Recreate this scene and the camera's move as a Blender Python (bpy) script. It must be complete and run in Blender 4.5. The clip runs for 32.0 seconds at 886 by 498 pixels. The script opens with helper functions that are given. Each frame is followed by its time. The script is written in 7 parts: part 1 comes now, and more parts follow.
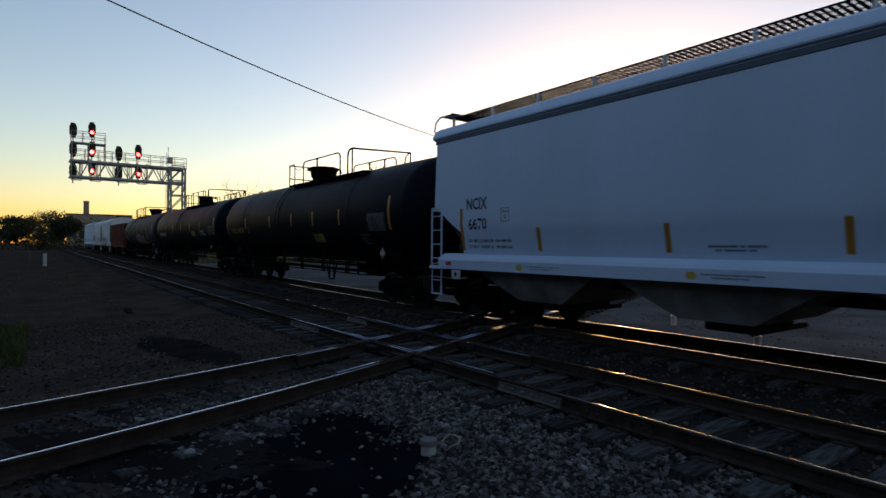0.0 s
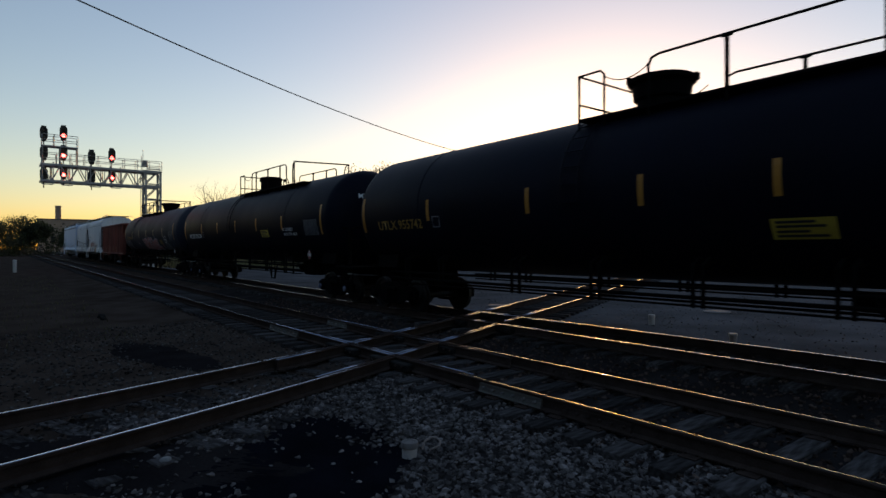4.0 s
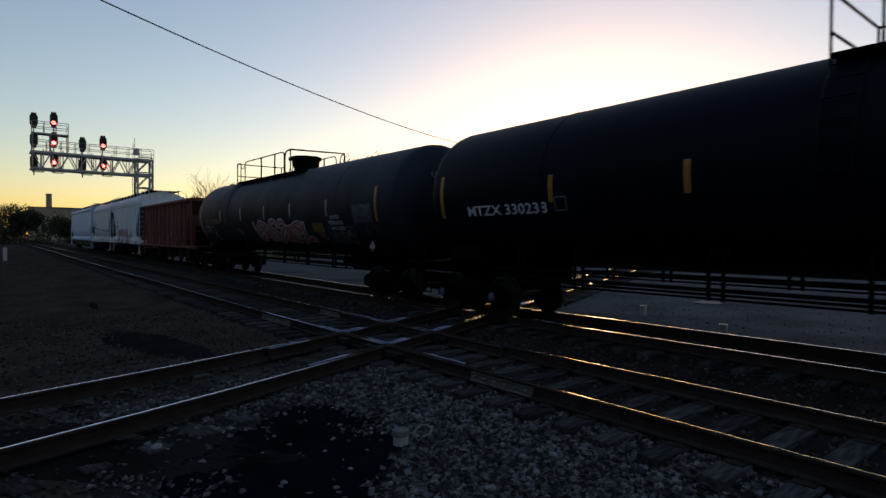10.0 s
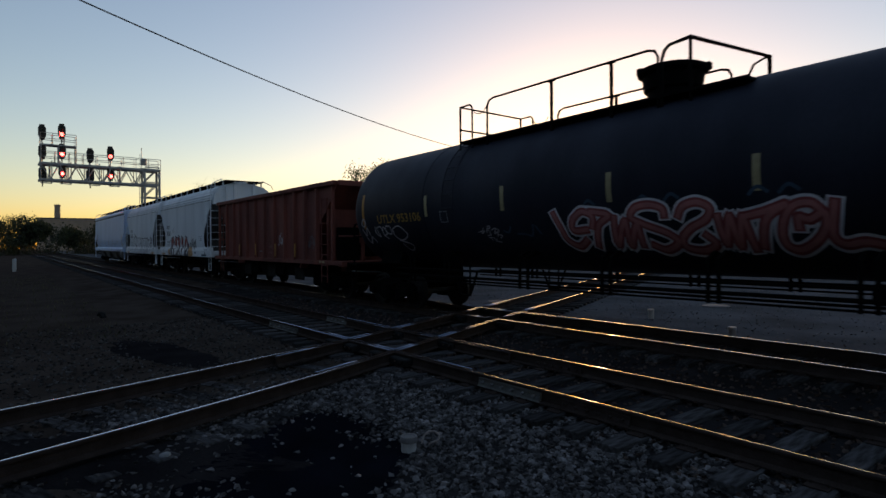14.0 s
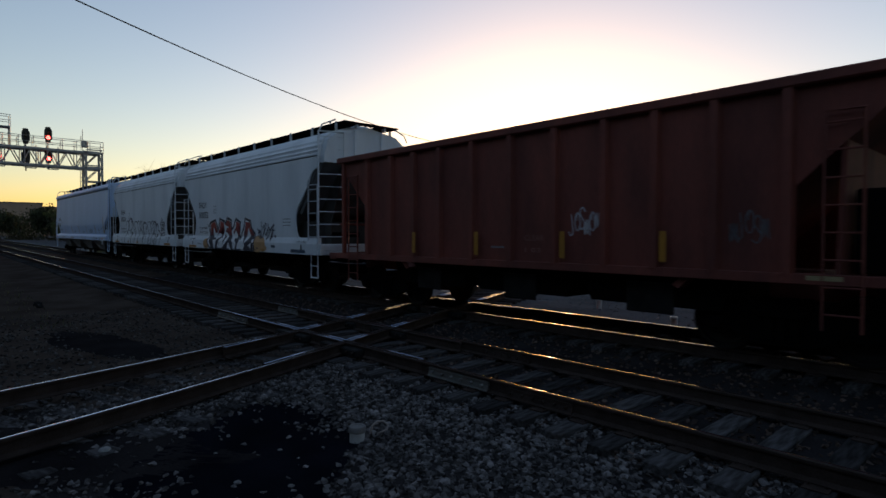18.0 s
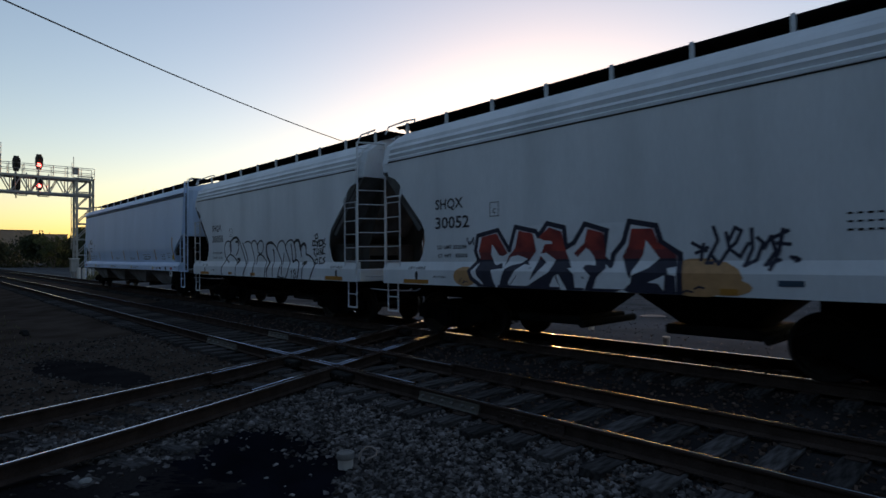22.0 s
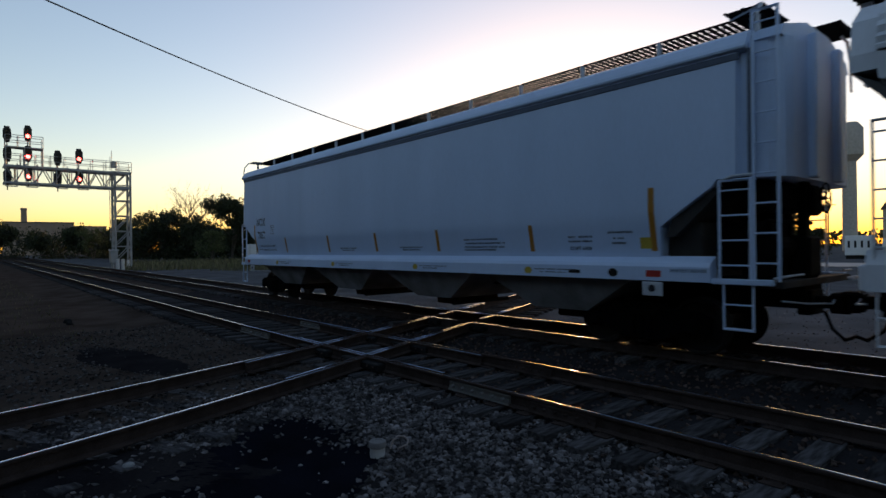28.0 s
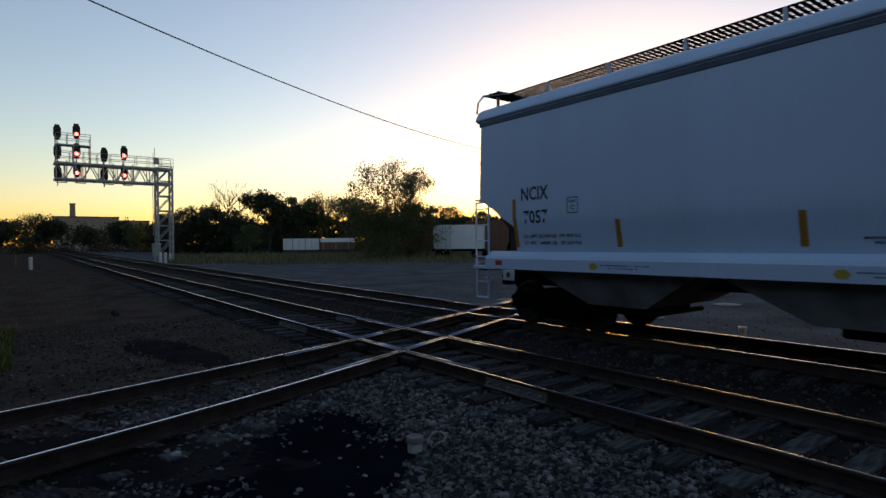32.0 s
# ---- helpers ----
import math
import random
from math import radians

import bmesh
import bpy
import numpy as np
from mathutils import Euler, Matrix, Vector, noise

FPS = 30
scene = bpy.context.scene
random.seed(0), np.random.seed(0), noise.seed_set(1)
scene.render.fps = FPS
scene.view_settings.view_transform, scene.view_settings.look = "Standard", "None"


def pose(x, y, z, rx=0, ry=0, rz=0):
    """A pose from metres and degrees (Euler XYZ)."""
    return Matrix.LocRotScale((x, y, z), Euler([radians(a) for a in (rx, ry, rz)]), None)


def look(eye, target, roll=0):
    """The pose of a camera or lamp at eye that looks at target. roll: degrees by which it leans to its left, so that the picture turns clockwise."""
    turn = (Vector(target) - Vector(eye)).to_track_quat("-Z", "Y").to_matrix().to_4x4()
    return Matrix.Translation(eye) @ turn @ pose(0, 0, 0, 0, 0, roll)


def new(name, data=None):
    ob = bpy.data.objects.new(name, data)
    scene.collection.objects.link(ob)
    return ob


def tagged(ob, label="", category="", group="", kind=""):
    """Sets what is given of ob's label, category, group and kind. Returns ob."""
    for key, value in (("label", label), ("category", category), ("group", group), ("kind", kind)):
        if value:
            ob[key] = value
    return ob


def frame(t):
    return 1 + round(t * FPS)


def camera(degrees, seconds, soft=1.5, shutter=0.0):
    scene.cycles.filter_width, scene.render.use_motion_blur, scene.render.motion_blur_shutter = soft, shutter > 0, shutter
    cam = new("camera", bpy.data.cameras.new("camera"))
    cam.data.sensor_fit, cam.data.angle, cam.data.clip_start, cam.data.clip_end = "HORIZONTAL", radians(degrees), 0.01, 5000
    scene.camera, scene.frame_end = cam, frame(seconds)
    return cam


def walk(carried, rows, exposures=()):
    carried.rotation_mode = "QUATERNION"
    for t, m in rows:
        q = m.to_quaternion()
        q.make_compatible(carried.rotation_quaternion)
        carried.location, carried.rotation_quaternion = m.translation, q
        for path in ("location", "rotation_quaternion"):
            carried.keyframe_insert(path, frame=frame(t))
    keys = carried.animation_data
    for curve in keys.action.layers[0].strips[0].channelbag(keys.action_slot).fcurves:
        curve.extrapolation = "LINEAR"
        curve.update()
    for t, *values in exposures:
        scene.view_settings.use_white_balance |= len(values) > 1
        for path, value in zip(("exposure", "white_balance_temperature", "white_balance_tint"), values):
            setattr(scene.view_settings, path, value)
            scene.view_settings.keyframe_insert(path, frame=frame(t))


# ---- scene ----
# ---------------------------------------------------------------- camera
cam = camera(76.0, 32.0, soft=1.5, shutter=0.35)
# seconds, x, y, z, yaw to the left of +y, pitch, roll
ROWS = [
    (0, 7.838, -5.133, 1.736, 53.996, -0.120, 0.403),
    (0.5, 7.843, -5.132, 1.735, 53.765, -0.320, 0.401),
    (1, 7.849, -5.128, 1.728, 53.291, 0.032, 0.440),
    (1.5, 7.852, -5.121, 1.724, 52.810, 0.111, 0.261),
    (2, 7.852, -5.118, 1.726, 52.672, -0.216, 0.319),
    (2.5, 7.849, -5.113, 1.722, 52.197, -0.043, 0.446),
    (3, 7.862, -5.111, 1.713, 51.543, -0.053, 0.290),
    (3.5, 7.850, -5.115, 1.724, 51.942, 0.040, -0.260),
    (5.5, 7.835, -5.128, 1.733, 52.365, 0.499, 0.676),
    (6, 7.839, -5.123, 1.731, 52.126, 0.485, 0.479),
    (6.5, 7.835, -5.122, 1.736, 52.432, 0.298, 0.550),
    (7, 7.844, -5.126, 1.723, 52.899, -0.176, 0.475),
    (7.5, 7.851, -5.107, 1.716, 52.906, -0.061, 0.337),
    (8, 7.841, -5.117, 1.718, 52.705, -0.426, -0.277),
    (8.5, 7.840, -5.111, 1.726, 51.325, 0.089, -0.275),
    (9, 7.844, -5.117, 1.718, 51.795, -0.820, -0.017),
    (9.5, 7.830, -5.122, 1.730, 52.153, -0.776, 0.098),
    (10, 7.856, -5.108, 1.712, 51.404, -0.812, 0.209),
    (10.5, 7.855, -5.108, 1.707, 51.330, -0.879, -0.215),
    (11, 7.855, -5.102, 1.707, 50.825, -1.188, -0.529),
    (11.5, 7.855, -5.094, 1.706, 50.996, -1.089, -0.781),
    (12, 7.855, -5.100, 1.702, 50.890, -1.424, -0.743),
    (12.5, 7.856, -5.083, 1.699, 50.703, -1.552, -0.310),
    (13, 7.856, -5.093, 1.703, 51.007, -1.190, -0.534),
    (13.5, 7.845, -5.098, 1.710, 52.403, -1.124, -0.793),
    (14, 7.852, -5.105, 1.706, 51.998, -0.208, -0.462),
    (14.5, 7.856, -5.103, 1.703, 51.563, 0.180, -1.121),
    (15, 7.832, -5.111, 1.722, 51.789, 0.384, -0.752),
    (15.5, 7.845, -5.110, 1.718, 51.907, 0.783, -0.235),
    (17.5, 7.932, -5.059, 1.738, 47.315, -1.924, 0.170),
    (18, 7.936, -5.087, 1.735, 47.591, -1.313, 0.083),
    (18.5, 7.910, -5.079, 1.746, 50.212, -1.483, -0.085),
    (19, 7.920, -5.077, 1.753, 50.105, -0.911, -0.231),
    (19.5, 7.940, -5.071, 1.743, 48.608, -0.357, -0.505),
    (20, 7.944, -5.071, 1.752, 48.764, -0.554, -0.772),
    (20.5, 7.939, -5.069, 1.759, 48.815, 0.515, -1.629),
    (21, 7.957, -5.060, 1.734, 47.595, 1.252, -1.122),
    (21.5, 7.966, -5.045, 1.728, 47.625, 0.964, -1.109),
    (22, 7.961, -5.036, 1.723, 46.899, 0.998, -0.572),
    (22.5, 7.947, -5.054, 1.734, 48.311, 0.918, -0.694),
    (23, 7.944, -5.047, 1.737, 48.209, 0.435, -0.917),
    (23.5, 7.950, -5.045, 1.733, 48.065, -0.182, -1.100),
    (24, 7.952, -5.042, 1.733, 48.108, -0.021, -0.965),
    (24.5, 7.943, -5.043, 1.738, 47.802, 0.071, -0.895),
    (25, 7.941, -5.051, 1.739, 48.364, -0.179, -0.651),
    (25.5, 7.934, -5.058, 1.738, 49.252, -0.123, -0.887),
    (27.5, 7.949, -5.041, 1.728, 49.197, -0.088, -0.472),
    (28, 7.945, -5.048, 1.732, 49.758, 0.028, -0.752),
    (28.5, 7.939, -5.045, 1.733, 49.820, 0.072, -0.947),
    (29, 7.938, -5.051, 1.742, 50.189, 0.257, -1.046),
    (29.5, 7.943, -5.048, 1.735, 50.352, 0.202, -0.967),
    (30, 7.933, -5.062, 1.740, 51.072, 0.186, -1.036),
    (30.5, 7.921, -5.070, 1.744, 51.821, -0.607, -1.007),
    (31, 7.910, -5.085, 1.753, 52.474, -0.658, -0.854),
    (31.5, 7.910, -5.089, 1.755, 52.708, -0.423, -0.882),
    (32, 7.911, -5.088, 1.753, 53.076, -0.458, -0.541),
]
walk(cam, [(t, pose(x, y, z, 90 + p, 0, yaw) @ pose(0, 0, 0, 0, 0, r)) for t, x, y, z, yaw, p, r in ROWS],
     exposures=[(t, e, 6380, 21) for t, e in ((0, 1.6), (1.5, 1.55), (3, 1.42), (8, 1.4), (12, 1.34), (18, 1.36), (21, 1.5), (24, 1.6), (26, 1.65), (30, 1.65), (32, 1.55))])

# ---------------------------------------------------------------- light
SUN_YAW, SUN_EL = 36.7, 2.3
world = bpy.data.worlds.new("world")
scene.world = world
world.use_nodes = True
wn = world.node_tree
sky = wn.nodes.new("ShaderNodeTexSky")
sky.sky_type, sky.sun_disc = "NISHITA", False
sky.sun_elevation, sky.sun_rotation = radians(SUN_EL), radians(-SUN_YAW)
sky.air_density, sky.dust_density, sky.ozone_density = 1.0, 0.72, 1.6
wn.links.new(sky.outputs[0], wn.nodes["Background"].inputs[0])
wn.nodes["Background"].inputs[1].default_value = 0.15
sun = new("sun", bpy.data.lights.new("sun", "SUN"))
sun.data.energy, sun.data.angle, sun.data.color = 0.3, radians(0.6), (1.0, 0.55, 0.25)
sun.matrix_world = look((-200 * math.sin(radians(SUN_YAW)), 200 * math.cos(radians(SUN_YAW)), 200 * math.tan(radians(SUN_EL))), (0, 0, 0))

# ---------------------------------------------------------------- helpers
rng = random.Random(7)


def mat(name, color, rough=0.6, metal=0.0, vary=0.25, scale=6.0, fine=60.0, bump=0.15, spec=0.5, second=None, island=False, rand=False, emit=0.0, stretch=None):
    """A painted or raw surface: two scales of colour variation, worn roughness and fine relief."""
    m = bpy.data.materials.new(name)
    m.use_nodes = True
    nt = m.node_tree
    n, l = nt.nodes, nt.links
    b = n["Principled BSDF"]
    b.inputs["Metallic"].default_value = metal
    b.inputs["Specular IOR Level"].default_value = spec
    tc = n.new("ShaderNodeTexCoord")
    mp = n.new("ShaderNodeMapping")
    l.new(tc.outputs["Object"], mp.inputs[0])
    if stretch:
        mp.inputs["Scale"].default_value = stretch
    big, small = n.new("ShaderNodeTexNoise"), n.new("ShaderNodeTexNoise")
    for t, s, d in ((big, scale, 6), (small, fine, 4)):
        t.inputs["Scale"].default_value, t.inputs["Detail"].default_value = s, d
        l.new(mp.outputs[0], t.inputs[0])
    ramp = n.new("ShaderNodeMix")
    ramp.data_type = "RGBA"
    c2 = second or [c * (1 - vary) for c in color]
    ramp.inputs[6].default_value, ramp.inputs[7].default_value = (*color, 1), (*c2, 1)
    cr = n.new("ShaderNodeMapRange")
    cr.inputs[1].default_value, cr.inputs[2].default_value = 0.35, 0.68
    l.new(big.outputs[0], cr.inputs[0])
    l.new(cr.outputs[0], ramp.inputs[0])
    mul = n.new("ShaderNodeMix")
    mul.data_type, mul.blend_type = "RGBA", "MULTIPLY"
    mul.inputs[0].default_value = 1.0
    mr = n.new("ShaderNodeMapRange")
    mr.inputs[3].default_value, mr.inputs[4].default_value = 1 - vary, 1 + vary
    if island or rand:
        src = n.new("ShaderNodeNewGeometry" if island else "ShaderNodeObjectInfo")
        l.new(src.outputs["Random Per Island" if island else "Random"], mr.inputs[0])
    else:
        l.new(small.outputs[0], mr.inputs[0])
    l.new(ramp.outputs[2], mul.inputs[6])
    l.new(mr.outputs[0], mul.inputs[7])
    l.new(mul.outputs[2], b.inputs["Base Color"])
    rr = n.new("ShaderNodeMapRange")
    rr.inputs[3].default_value, rr.inputs[4].default_value = max(rough - 0.12, 0.03), min(rough + 0.12, 1)
    l.new(big.outputs[0], rr.inputs[0])
    l.new(rr.outputs[0], b.inputs["Roughness"])
    if bump:
        bp = n.new("ShaderNodeBump")
        bp.inputs["Strength"].default_value, bp.inputs["Distance"].default_value = bump, 0.02
        l.new(small.outputs[0], bp.inputs["Height"])
        l.new(bp.outputs[0], b.inputs["Normal"])
    if emit:
        b.inputs["Emission Color"].default_value, b.inputs["Emission Strength"].default_value = (*color, 1), emit
    return m


M = dict(
    lot=mat("gravel_lot", (0.115, 0.118, 0.125), 0.95, vary=0.3, scale=0.5, fine=25, bump=0.6, second=(0.07, 0.07, 0.071), spec=0.0),
    dirt=mat("dark_cinder_dirt", (0.078, 0.060, 0.049), 0.95, vary=0.4, scale=0.9, fine=28, bump=0.7, second=(0.043, 0.032, 0.026), spec=0.0),
    fines=mat("dark_ballast_fines", (0.040, 0.036, 0.036), 0.95, vary=0.4, scale=1.5, fine=40, bump=0.7, second=(0.022, 0.020, 0.020), spec=0.0),
    rusty=mat("rust_stained_ballast", (0.120, 0.086, 0.070), 0.95, spec=0.0, second=(0.030, 0.021, 0.018), vary=0.6, scale=9, fine=80, bump=0.3, island=True),
    stone=mat("ballast_stone", (0.205, 0.184, 0.177), 0.9, spec=0.05, second=(0.030, 0.028, 0.027), vary=0.6, scale=9, fine=80, bump=0.3, island=True),
    tie=mat("creosoted_wood", (0.034, 0.031, 0.030), 0.9, spec=0.0, vary=0.4, scale=3, fine=30, bump=0.7, rand=True, second=(0.112, 0.106, 0.106), stretch=(6, 1, 6)),
    rail=mat("rusty_rail_steel", (0.068, 0.049, 0.041), 0.9, 0.0, 0.35, 5, 60, 0.3, spec=0.0),
    head=mat("polished_rail_head", (0.55, 0.62, 0.76), 0.2, 1.0, 0.08, 3, 20, 0.02),
    dull=mat("dull_concrete_lid", (0.23, 0.215, 0.205), 0.9, vary=0.25, scale=3, bump=0.3, spec=0.1),
    dstone=mat("dark_cinder_stone", (0.105, 0.096, 0.090), 0.95, spec=0.0, second=(0.040, 0.034, 0.031), vary=0.6, scale=9, fine=80, bump=0.3, island=True),
    oldyellow=mat("faded_yellow_patch", (0.26, 0.17, 0.03), 0.7, vary=0.3, scale=3, bump=0.02),
    joint=mat("pale_joint_bar", (0.12, 0.12, 0.105), 0.8, 0.0, 0.4, 7, 50, 0.4, second=(0.12, 0.10, 0.085)),
    iron=mat("dark_cast_iron", (0.022, 0.021, 0.020), 0.85, 0.0, 0.35, 4, 40, 0.3, spec=0.1),
    white=mat("pale_hopper_paint", (0.565, 0.69, 0.88), 0.55, vary=0.06, scale=0.9, fine=30, bump=0.03, second=(0.51, 0.63, 0.805), stretch=(1, 1, 0.25)),
    grey=mat("weathered_hopper_paint", (0.76, 0.785, 0.815), 0.65, vary=0.08, scale=1.2, fine=25, bump=0.05, second=(0.63, 0.655, 0.68), stretch=(1, 1, 0.2)),
    tank=mat("black_tank_paint", (0.0036, 0.0046, 0.0100), 0.5, spec=0.06, vary=0.3, scale=0.8, fine=30, bump=0.04, second=(0.0050, 0.0065, 0.0150), stretch=(1, 1, 0.35)),
    tank_b=mat("faded_black_tank_paint", (0.027, 0.029, 0.043), 0.6, spec=0.2, vary=0.3, scale=0.7, fine=30, bump=0.04, second=(0.010, 0.011, 0.020), stretch=(1, 1, 0.35)),
    black=mat("black_running_gear", (0.0055, 0.005, 0.0048), 0.9, 0.0, 0.3, 5, 40, 0.2, spec=0.05),
    wheel=mat("wheel_steel", (0.018, 0.015, 0.013), 0.6, 0.2, 0.3, 6, 40, 0.1),
    red=mat("oxide_red_paint", (0.225, 0.052, 0.034), 0.75, vary=0.25, scale=1.5, fine=30, bump=0.15, second=(0.125, 0.033, 0.024), stretch=(1, 1, 0.3)),
    galv=mat("galvanised_steel", (0.33, 0.335, 0.345), 0.55, 0.6, 0.15, 2, 30, 0.05),
    pale=mat("pale_painted_steel", (0.55, 0.58, 0.61), 0.55, 0.1, 0.12, 4, 30, 0.05),
    sigblack=mat("signal_black", (0.015, 0.015, 0.015), 0.6, 0, 0.2, 4, 30, 0.05),
    redlamp=mat("red_signal_glow", (1.0, 0.03, 0.02), 0.3, emit=16.0, bump=0),
    # body blue darkened to carry the shade below the eave
    gutter=mat("painted_gutter_shade", (0.10, 0.125, 0.17), 0.7, vary=0.2, scale=2, bump=0.03),
    # near-black colour that stands in for the shade inside the hopper ends
    end_shade=mat("shaded_end_sheet", (0.075, 0.07, 0.065), 0.9, vary=0.4, scale=1.5, bump=0.15, second=(0.035, 0.032, 0.03), spec=0.1),
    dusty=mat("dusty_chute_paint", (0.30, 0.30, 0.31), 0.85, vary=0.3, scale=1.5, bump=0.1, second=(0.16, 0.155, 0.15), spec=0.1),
    # slope paint set darker to hold the shade behind the cut-outs
    slope=mat("shaded_slope_paint", (0.13, 0.13, 0.13), 0.85, vary=0.3, scale=1.2, bump=0.1, second=(0.07, 0.068, 0.065), spec=0.1),
    orange=mat("amber_reflective_tape", (0.46, 0.20, 0.025), 0.45, vary=0.15, scale=5, bump=0.02),
    yellow=mat("yellow_label", (0.55, 0.40, 0.05), 0.5, vary=0.12, scale=6, bump=0.02),
    ink=mat("black_stencil", (0.02, 0.022, 0.03), 0.6, vary=0.2, bump=0),
    chalk=mat("white_stencil", (0.75, 0.75, 0.74), 0.6, vary=0.15, bump=0),
    faint=mat("faded_white_stencil", (0.30, 0.31, 0.33), 0.7, vary=0.35, scale=4, bump=0),
    gdim=mat("dusty_white_spray_paint", (0.55, 0.50, 0.51), 0.7, vary=0.2, scale=5, bump=0),
    gdark=mat("dark_red_spray_paint", (0.20, 0.035, 0.04), 0.7, vary=0.3, scale=3, bump=0),
    tape=mat("faded_reflective_tape", (0.42, 0.33, 0.17), 0.45, vary=0.3, scale=5, bump=0.02),
    gmist=mat("thin_white_spray_mist", (0.16, 0.16, 0.17), 0.8, vary=0.5, scale=6, bump=0),
    gpatch=mat("salmon_paint_patch", (0.30, 0.13, 0.10), 0.7, vary=0.3, bump=0),
    amber=mat("yellow_stencil", (0.36, 0.20, 0.03), 0.6, vary=0.15, bump=0),
    gwhite=mat("white_spray_paint", (0.78, 0.80, 0.83), 0.6, vary=0.08, bump=0),
    gred=mat("red_spray_paint", (0.40, 0.045, 0.03), 0.6, vary=0.2, scale=3, second=(0.16, 0.015, 0.018), bump=0),
    gnavy=mat("navy_spray_paint", (0.018, 0.02, 0.045), 0.6, vary=0.2, bump=0),
    gorange=mat("orange_spray_paint", (0.55, 0.30, 0.13), 0.65, vary=0.2, bump=0),
    gpink=mat("pink_red_spray_paint", (0.60, 0.22, 0.20), 0.6, vary=0.2, bump=0),
    gcoral=mat("coral_red_spray_paint", (0.40, 0.085, 0.08), 0.65, vary=0.3, scale=3, bump=0),
    gpale=mat("pale_pink_spray_paint", (0.84, 0.80, 0.82), 0.65, vary=0.2, scale=5, bump=0),
    gblue=mat("blue_spray_paint", (0.035, 0.075, 0.12), 0.6, vary=0.3, bump=0),
    plred=mat("placard_red", (0.55, 0.04, 0.03), 0.5, bump=0),
    pvc=mat("white_plastic_cap", (0.62, 0.59, 0.56), 0.5, vary=0.15, scale=8, bump=0.03),
    hose=mat("pale_hose", (0.42, 0.34, 0.30), 0.6, vary=0.2),
    concrete=mat("concrete", (0.34, 0.335, 0.32), 0.85, vary=0.2, scale=2, bump=0.3),
    leaf=mat("spring_leaves", (0.075, 0.09, 0.028), 0.7, vary=0.5, scale=0.6, bump=0, island=True, second=(0.05, 0.065, 0.02)),
    dleaf=mat("dark_leaves", (0.034, 0.045, 0.017), 0.7, vary=0.45, scale=0.6, bump=0, island=True),
    bark=mat("bark", (0.10, 0.08, 0.065), 0.9, vary=0.4, scale=3, fine=25, bump=0.6),
    weeds=mat("dry_weeds", (0.16, 0.13, 0.065), 0.85, vary=0.45, scale=2, bump=0, island=True, second=(0.08, 0.085, 0.03)),
    grass=mat("green_weeds", (0.07, 0.10, 0.025), 0.8, vary=0.5, scale=2, bump=0, island=True),
    brick=mat("far_brick_wall", (0.24, 0.19, 0.16), 0.9, vary=0.2, scale=0.6, bump=0.2),
    roof=mat("dark_roof", (0.09, 0.085, 0.08), 0.8, vary=0.2),
    trailer=mat("white_trailer_skin", (0.62, 0.63, 0.64), 0.5, 0.1, 0.08, 1, 10, 0.03),
    glass=mat("dark_glass", (0.02, 0.025, 0.03), 0.08, bump=0, vary=0.1),
    wood=mat("weathered_pole_wood", (0.15, 0.12, 0.095), 0.85, vary=0.3, scale=4, bump=0.4),
    cable=mat("black_cable", (0.02, 0.02, 0.02), 0.6, bump=0),
    blue=mat("blue_car_paint", (0.05, 0.08, 0.16), 0.3, bump=0),
    bluecap=mat("blue_cap_paint", (0.06, 0.09, 0.20), 0.6, vary=0.3, scale=9, bump=0.05, second=(0.16, 0.18, 0.24)),
    rust=mat("rusty_plate", (0.17, 0.09, 0.055), 0.8, 0.2, 0.35, 3, 40, 0.3),
)
water = mat("oily_mud", (0.008, 0.009, 0.014), 0.9, vary=0.4, scale=2, fine=40, bump=0.25, spec=0.0)
M["mud"] = water
M["damp"] = mat("damp_cinder_dirt", (0.026, 0.023, 0.023), 0.95, vary=0.4, scale=1.6, fine=30, bump=0.6, second=(0.013, 0.012, 0.013), spec=0.0)
for k in ("leaf", "dleaf", "grass"):        # thin leaves let the low light through
    nt = M[k].node_tree
    b, out = nt.nodes["Principled BSDF"], nt.nodes["Material Output"]
    tr, mx = nt.nodes.new("ShaderNodeBsdfTranslucent"), nt.nodes.new("ShaderNodeMixShader")
    mx.inputs[0].default_value = 0.4
    nt.links.new(b.inputs["Base Color"].links[0].from_socket, tr.inputs[0])
    nt.links.new(b.outputs[0], mx.inputs[1])
    nt.links.new(tr.outputs[0], mx.inputs[2])
    nt.links.new(mx.outputs[0], out.inputs[0])


def grade(x):
    """The line climbs gently away to -x."""
    u = -x - 5
    return 0.0072 * (u + math.sqrt(u * u + 9)) / 2 - 0.003


def obj(name, bm, material, parent=None, smooth=False):
    me = bpy.data.meshes.new(name)
    bmesh.ops.recalc_face_normals(bm, faces=bm.faces[:])
    bm.to_mesh(me)
    bm.free()
    mats = material if isinstance(material, (list, tuple)) else [material]
    for m in mats:
        me.materials.append(m)
    if smooth:
        for p in me.polygons:
            p.use_smooth = True
        me.set_sharp_from_angle(angle=radians(38))
    ob = new(name, me)
    if parent:
        ob.parent = parent
    return ob


def part(name, bm, material, parent, label="", smooth=False):
    ob = obj(name, bm, material, parent, smooth)
    if label:
        ob["label"] = label
    return ob


def thing(name, label, category, group="", kind="", m=None):
    e = new(name)
    e.empty_display_size = 0.3
    tagged(e, label, category, group, kind)
    if m is not None:
        e.matrix_basis = m
    return e


